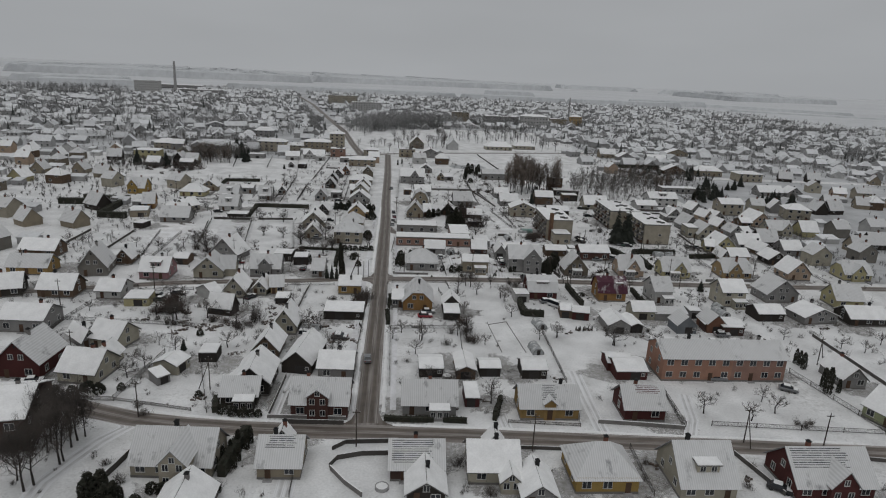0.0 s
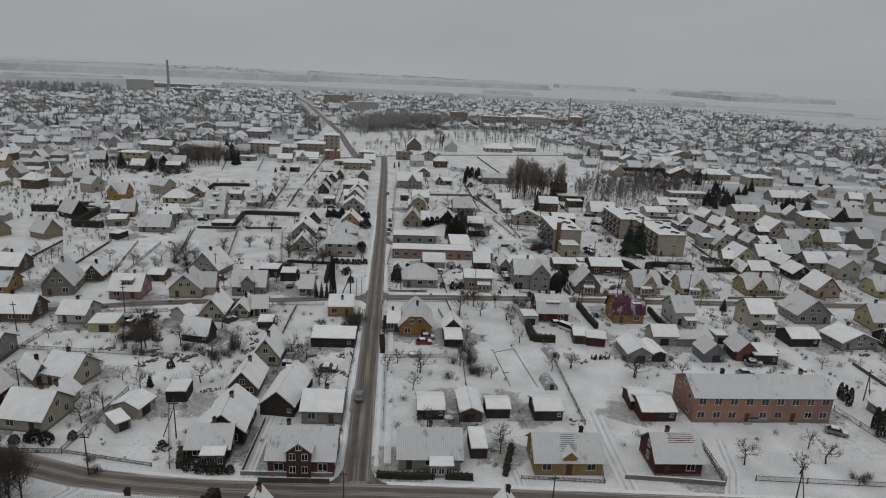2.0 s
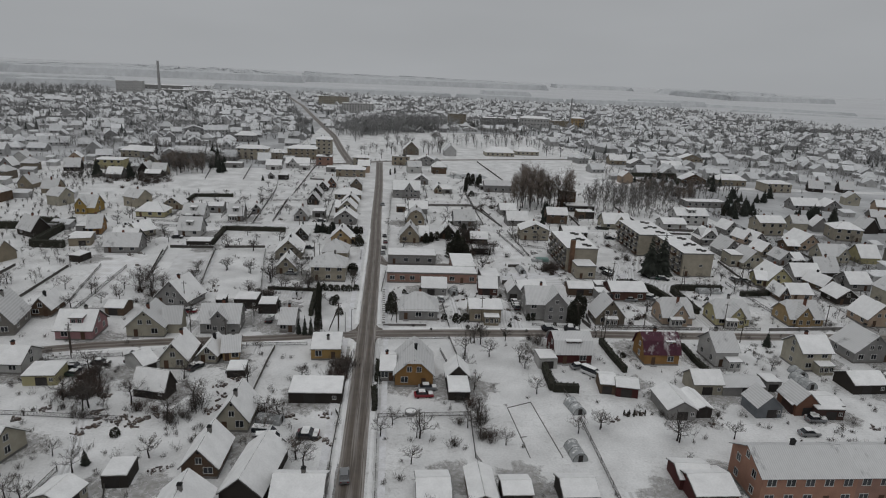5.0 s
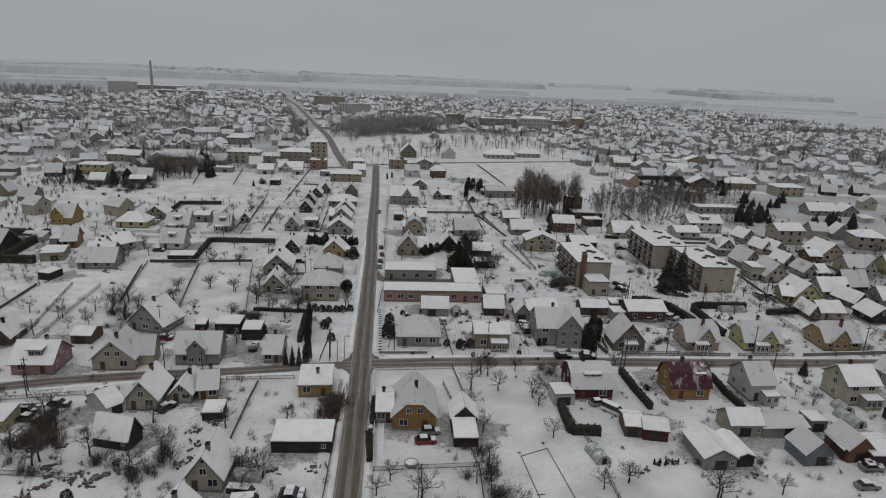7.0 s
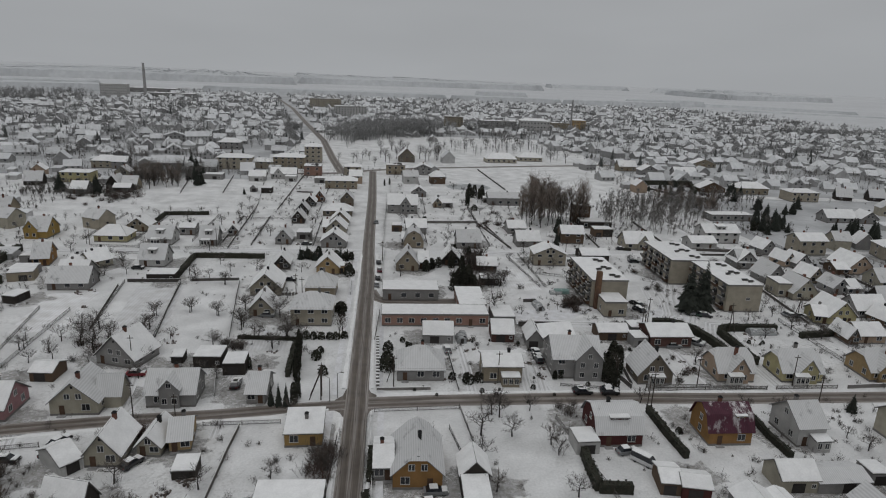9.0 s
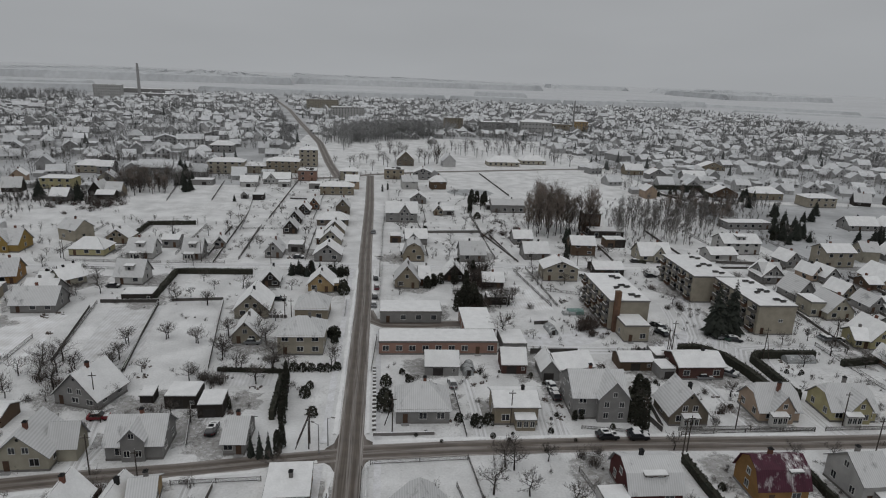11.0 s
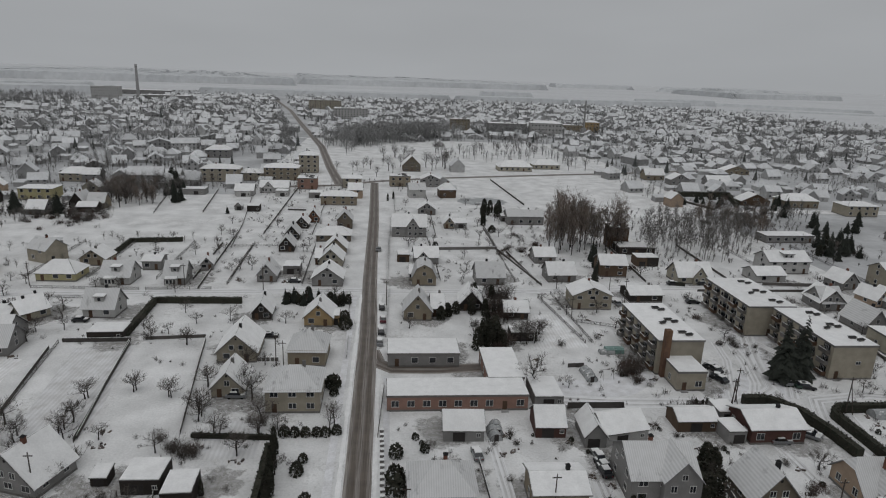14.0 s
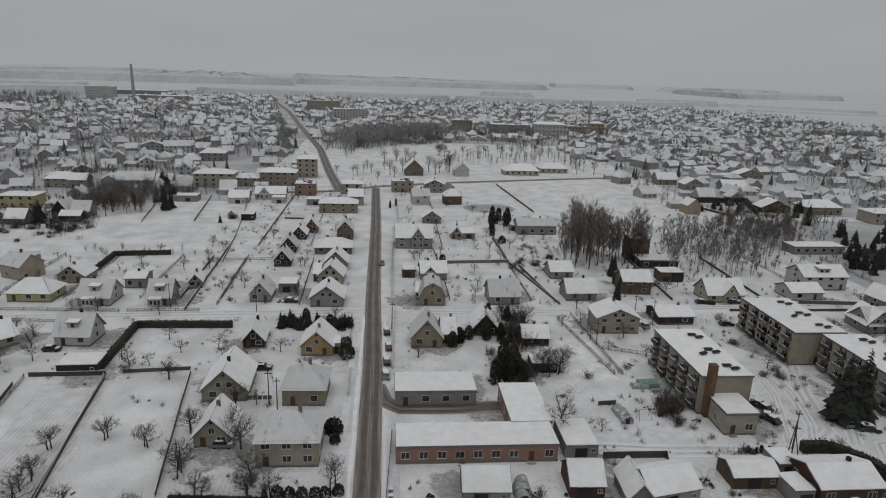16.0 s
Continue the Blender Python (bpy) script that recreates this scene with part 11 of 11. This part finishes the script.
def far_trees():
    rnd = random.Random(33)
    m = Mesh()
    mid = Mesh()
    dark = Mesh()
    for _ in range(42000):
        y = 130 + 1430 * rnd.random() ** 1.35
        x = 6 + 0.085 * y + rnd.uniform(-1, 1) * (0.76 * y + 40)
        thick = noise.noise(Vector((x / 55, y / 80, 0.4)))
        if y > town_limit(x) + 40 or rnd.random() > 0.62 + 1.5 * thick or not free(x, y, -2.2 if y > 640 else 0.3) or (y < 480 and rnd.random() < 0.55):
            continue
        big = rnd.random()
        if big < 0.05 and y > 560:
            conifer(dark, x, y, rnd.uniform(5, 11), rnd)
        elif y < 640:
            h = rnd.uniform(1.2, 3.6) if big < 0.75 or y < 480 else rnd.uniform(6, 10)
            twig_clump(mid, x, y, h, h * 0.5, 44 if y < 480 else 24, rnd, 0.025 if y < 480 else 0.045)
        else:
            h = rnd.uniform(3, 6) if big < 0.55 else rnd.uniform(7, 13)
            twig_clump(m, x, y, h, h * 0.42, 12, rnd, 0.06 + y * 0.00024)
    # scrub under the birches and on the rough ground beside them, and the thickets at the edge of the open field
    for x0, x1, y0, y1, n, lo, hi in ((92, 215, 352, 452, 330, 1.2, 3.2), (120, 200, 372, 420, 120, 3, 7), (-185, -128, 412, 470, 330, 1.5, 4.5), (-150, -108, 446, 496, 130, 5, 10), (-128, -100, 480, 500, 50, 3, 8), (150, 262, 262, 318, 60, 1, 3), (-250, -132, 285, 345, 200, 1, 3.5), (-270, -155, 345, 420, 220, 1, 4)):
        for _ in range(n):
            x, y = rnd.uniform(x0, x1), rnd.uniform(y0, y1)
            h = rnd.uniform(lo, hi)
            if all((px - x) ** 2 + (py - y) ** 2 > (0.9 * pr) ** 2 for px, py, pr in PLACED if abs(py - y) < 16):
                twig_clump(mid, x, y, h, h * 0.55, 40, rnd, 0.055 if x < 0 else 0.04)
    # belts of trees: the wood behind the park, round the school, along streets and the town's edge
    for ax, ay, bx, by, depth, n, h in ((-38, 700, 0, 740, 20, 60, 15), (-40, 735, 60, 815, 75, 520, 21), (60, 850, 125, 860, 26, 60, 14), (120, 845, 165, 850, 16, 70, 15), (-30, 640, -20, 760, 8, 24, 11), (150, 600, 120, 860, 10, 44, 13),
                                        (60, 640, 130, 640, 40, 30, 12), (175, 425, 240, 445, 26, 60, 8),
                                        (-75, 640, -100, 800, 22, 90, 10), (-90, 760, -140, 980, 24, 110, 11), (560, 960, 700, 925, 36, 240, 14), (600, 1120, 720, 1160, 40, 130, 13), (430, 620, 520, 640, 30, 110, 10), (380, 700, 560, 760, 22, 110, 9),
                                        (-240, 560, -150, 620, 50, 80, 10), (-190, 545, -120, 560, 18, 60, 9), (-640, 1130, -470, 1160, 60, 180, 15), (-700, 1250, -560, 1330, 80, 200, 15)):
        for _ in range(n):
            u = rnd.random()
            x, y = ax + (bx - ax) * u + rnd.uniform(-0.3, 0.3) * depth, ay + (by - ay) * u + rnd.uniform(-0.5, 0.5) * depth
            hh = h * rnd.uniform(0.6, 1.1)
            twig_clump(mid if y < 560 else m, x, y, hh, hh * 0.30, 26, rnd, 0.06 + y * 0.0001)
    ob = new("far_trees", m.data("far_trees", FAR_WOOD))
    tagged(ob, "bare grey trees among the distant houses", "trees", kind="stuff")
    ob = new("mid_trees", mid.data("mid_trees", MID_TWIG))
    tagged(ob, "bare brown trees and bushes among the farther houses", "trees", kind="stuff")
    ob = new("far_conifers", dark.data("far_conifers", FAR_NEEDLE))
    tagged(ob, "dark haze-paled conifers among the distant houses", "trees", kind="stuff")


def fields():
    """Snowy fields beyond the town, greyed in colour to stand for haze."""
    for pts, wd in (([(-5000, 3640), (5000, 3640)], 3780), ([(760, 1330), (5000, 1330)], 840), ([(-5000, 1330), (-1050, 1330)], 840)):
        strip("field", pts, wd, FIELD, 0.03 + 0.0001 * wd, "thinly snowed far field with stubble showing through", "field")


fields()
for pts, wd in (([(-1500, 1260), (1500, 1260)], 980), ([(-420, 620), (-75, 620)], 290), ([(185, 610), (700, 610)], 300), ([(175, 330), (520, 330)], 240)):
    strip("garden_ground", pts, wd, GARDENS, 0.009 + 0.000004 * wd, "patchy snow on far gardens and yards, greyed for haze", "gardens")


def plot_fences():
    """Wire fences between the long garden plots of each block."""
    rnd = random.Random(71)
    for y0, y1, xs in ((208, 250, (128, 139, 152, 166, 182)), (262, 312, (150, 165, 182, 200)), (330, 380, (24, 50, 96, 128, 150, 180)), (330, 375, (-46, -58, -70, -92, -112)),
                       (208, 255, (-80, -100, -118)), (325, 372, (-22, -46)), (390, 500, (-26, -47, 10, 26)), (118, 160, (-80, -95, 126))):
        for x in xs:
            a = rnd.uniform(-3, 3)
            if all(math.hypot(px - x, py - (y0 + y1) / 2) > 2 for px, py, pr in PLACED):
                fence([(x + a * 0.3, y0), (x + a, y1)], 1.2, rnd.choice(("mesh", "board")), 11.0)


plot_fences()
clutter = new("garden_clutter", fixed_normals(CLUTTER.data("garden_clutter", JUNK)))
tagged(clutter, "snow-dusted boards, logs and garden clutter", "clutter", kind="stuff")


def gardens():
    """Bushes and fruit trees on the plots between the houses."""
    rnd = random.Random(72)
    for _ in range(820):
        x, y = rnd.uniform(-120, 190), rnd.uniform(112, 500)
        if not in_view(x, y, 0) or abs(x) < 9 or any((px - x) ** 2 + (py - y) ** 2 < (pr + 1.0) ** 2 for px, py, pr in PLACED):
            continue
        if any(a < x < b and c < y < d for a, b, c, d in CLEAR + [(-52, -24, 226, 268), (-72, -52, 226, 282), (-60, -35, 292, 314), (40, 62, 274, 302), (96, 112, 246, 315), (8, 60, 204, 250), (-20, -4, 204, 240), (20, 66, 112, 190), (-60, -20, 96, 118), (66, 110, 110, 135), (85, 125, 205, 265)]):
            continue
        if abs(y - 204) < 5 or abs(y - 320) < 5:
            continue
        if rnd.random() < 0.78:
            tree("bush", x, y, rnd.uniform(1.0, 2.6))
        else:
            tree("orchard", x, y, rnd.uniform(3.0, 4.8))


gardens()


def trodden_shaded_yards():
    """Trampled dirty snow about the houses, uneven in outline; its dark tone also paints shade there."""
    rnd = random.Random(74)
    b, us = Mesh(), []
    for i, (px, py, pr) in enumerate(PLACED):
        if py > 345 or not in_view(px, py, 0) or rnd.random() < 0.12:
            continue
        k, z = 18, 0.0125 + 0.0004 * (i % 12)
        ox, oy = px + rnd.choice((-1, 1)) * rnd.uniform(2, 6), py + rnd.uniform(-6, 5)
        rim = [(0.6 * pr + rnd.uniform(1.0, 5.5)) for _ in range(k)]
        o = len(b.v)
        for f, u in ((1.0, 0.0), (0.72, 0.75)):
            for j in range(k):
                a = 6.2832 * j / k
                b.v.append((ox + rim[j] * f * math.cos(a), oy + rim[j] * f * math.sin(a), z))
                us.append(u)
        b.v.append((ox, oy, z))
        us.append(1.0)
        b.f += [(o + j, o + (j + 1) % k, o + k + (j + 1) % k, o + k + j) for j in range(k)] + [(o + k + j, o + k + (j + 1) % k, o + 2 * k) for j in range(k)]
    m = b.data("yard_ground", TRODDEN_SHADE)
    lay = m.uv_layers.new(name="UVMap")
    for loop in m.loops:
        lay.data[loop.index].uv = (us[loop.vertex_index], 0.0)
    tagged(new("yard_ground", m), "dirty trampled snow round houses, also darkened for shade", "yard", kind="structure")


trodden_shaded_yards()


def round_houses():
    """Low scrub and stacked odds and ends close to the houses."""
    rnd = random.Random(73)
    for px, py, pr in list(PLACED):
        if py > 420 or not in_view(px, py, 0):
            continue
        for _ in range(rnd.choice((3, 4, 5, 7))):
            a = rnd.uniform(0, 6.283)
            x, y = px + math.cos(a) * (pr + rnd.uniform(0, 2.5)), py + math.sin(a) * (pr + rnd.uniform(0, 2.5))
            if abs(x) < 8 or abs(y - 204) < 6 or abs(y - 320) < 5 or abs(y - 107) < 7 or any((qx - x) ** 2 + (qy - y) ** 2 < (qr * 0.95) ** 2 for qx, qy, qr in PLACED):
                continue
            scrub(x, y, rnd.uniform(0.7, 2.4))


round_houses()


def rough_growth():
    """Currant rows, raspberry canes and self-sown bushes on the plots."""
    rnd = random.Random(75)
    for x0, x1, y0, y1, n, lo, hi in ((100, 170, 140, 200, 170, 0.8, 2.8), (66, 135, 206, 262, 170, 0.7, 2.4), (130, 200, 205, 262, 150, 0.8, 3.0), (95, 150, 262, 318, 90, 0.8, 3.2), (8, 62, 208, 262, 70, 0.5, 1.6), (-110, -60, 130, 190, 110, 0.7, 2.4),
                                      (-62, -10, 322, 470, 190, 0.7, 2.6), (10, 110, 324, 450, 260, 0.8, 3.0), (-58, -10, 206, 316, 70, 0.6, 1.8), (60, 110, 150, 198, 70, 0.6, 2.0), (-60, -10, 85, 196, 110, 0.5, 2.0), (8, 110, 84, 104, 50, 0.6, 2.2), (-130, -95, 205, 330, 120, 0.8, 2.6)):
        for _ in range(n):
            x, y = rnd.uniform(x0, x1), rnd.uniform(y0, y1)
            if abs(y - 204) < 6 or abs(y - 320) < 5 or abs(y - 107 + 0.06 * x) < 8 or (99 < x < 107 and 204 < y < 245):
                continue
            if any((qx - x) ** 2 + (qy - y) ** 2 < (qr * 0.85) ** 2 for qx, qy, qr in PLACED if abs(qy - y) < 20):
                continue
            scrub(x, y, rnd.uniform(lo, hi))


rough_growth()
growth = new("garden_scrub", SCRUB.data("garden_scrub", TWIG))
tagged(growth, "bare twiggy scrub scattered over the gardens", "scrub", kind="stuff")


def canopy(m, ax, ay, bx, by, depth, h, cell, rnd):
    """The lumpy roof of a wood along a line, ragged at its edges, standing on the ground."""
    a, b = Vector((ax, ay, 0)), Vector((bx, by, 0))
    d = (b - a).normalized()
    s = Vector((-d.y, d.x, 0))
    n, k = max(3, int((b - a).length / cell)), max(2, int(depth / cell))
    start = len(m.v)
    for i in range(n + 1):
        ends = min(1.0, 6.0 * min(i + 0.3, n - i + 0.3) / n)
        wide = depth * ends * (0.75 + 0.5 * noise.noise(Vector((ax * 0.01 + i * 0.25, ay * 0.01, 0.0))))
        for j in range(k + 1):
            v = j / k
            q = a + d * ((i + rnd.uniform(-0.3, 0.3)) * cell) + s * (v * wide + rnd.uniform(-0.12, 0.12) * cell)
            rim = j in (0, k) or i in (0, n)
            z = 0.0 if rim else h * (rnd.uniform(0.9, 1.0) if j == 1 else rnd.uniform(0.92, 1.04))
            m.v.append((q.x, q.y, z))
    for i in range(n):
        for j in range(k):
            o = start + i * (k + 1) + j
            m.f.append((o, o + k + 1, o + k + 2, o + 1))


def distance():
    """Woods at the edge of the plain, beyond the town, coloured pale in place of haze."""
    rnd = random.Random(44)
    m = Mesh()
    for row in ((-1250, 2150, -300, 2380, 1500, 24, 14), (-330, 2560, 700, 2900, 1500, 22, 18), (-1700, 2750, -1150, 2500, 900, 20, 24), (-760, 1380, -560, 1480, 120, 15, 9), (-900, 1560, -640, 1640, 140, 15, 11),
                (-420, 1600, 150, 1600, 130, 14, 10), (150, 1590, 420, 1570, 70, 15, 9), (420, 1580, 760, 1660, 60, 14, 9), (640, 1760, 900, 1800, 60, 15, 11), (817, 1890, 1240, 1660, 16, 8, 8), (864, 1623, 1300, 1500, 9, 4, 6),
                (250, 1850, 420, 1900, 120, 18, 12), (1385, 2570, 1990, 2790, 560, 20, 12), (1364, 3338, 1560, 3240, 420, 22, 24), (1900, 3600, 2300, 3700, 420, 22, 26), (900, 3500, 1360, 3600, 300, 20, 26)):
        canopy(m, *row, rnd)
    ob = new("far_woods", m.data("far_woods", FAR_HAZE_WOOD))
    tagged(ob, "pale haze-grey belts of woodland on the far plain", "woods", kind="stuff")


def factory_chimney(x, y, h=62, r=3.0):
    ob = thing("factory_chimney", pose(x, y, 0), "tall slender factory chimney far beyond the town", "chimney")
    part("shaft", Mesh().tube((0, 0, 0), (0, 0, h), r, r * 0.66, 16), CONCRETE, ob)
    part("base", Mesh().box(-2 * r, 2 * r, -2 * r, 2 * r, 0, 7), CONCRETE, ob)


factory_chimney(-440, 1318, 61)
factory_chimney(246, 897, 40, 1.3)
far_town()
far_trees()
distance()
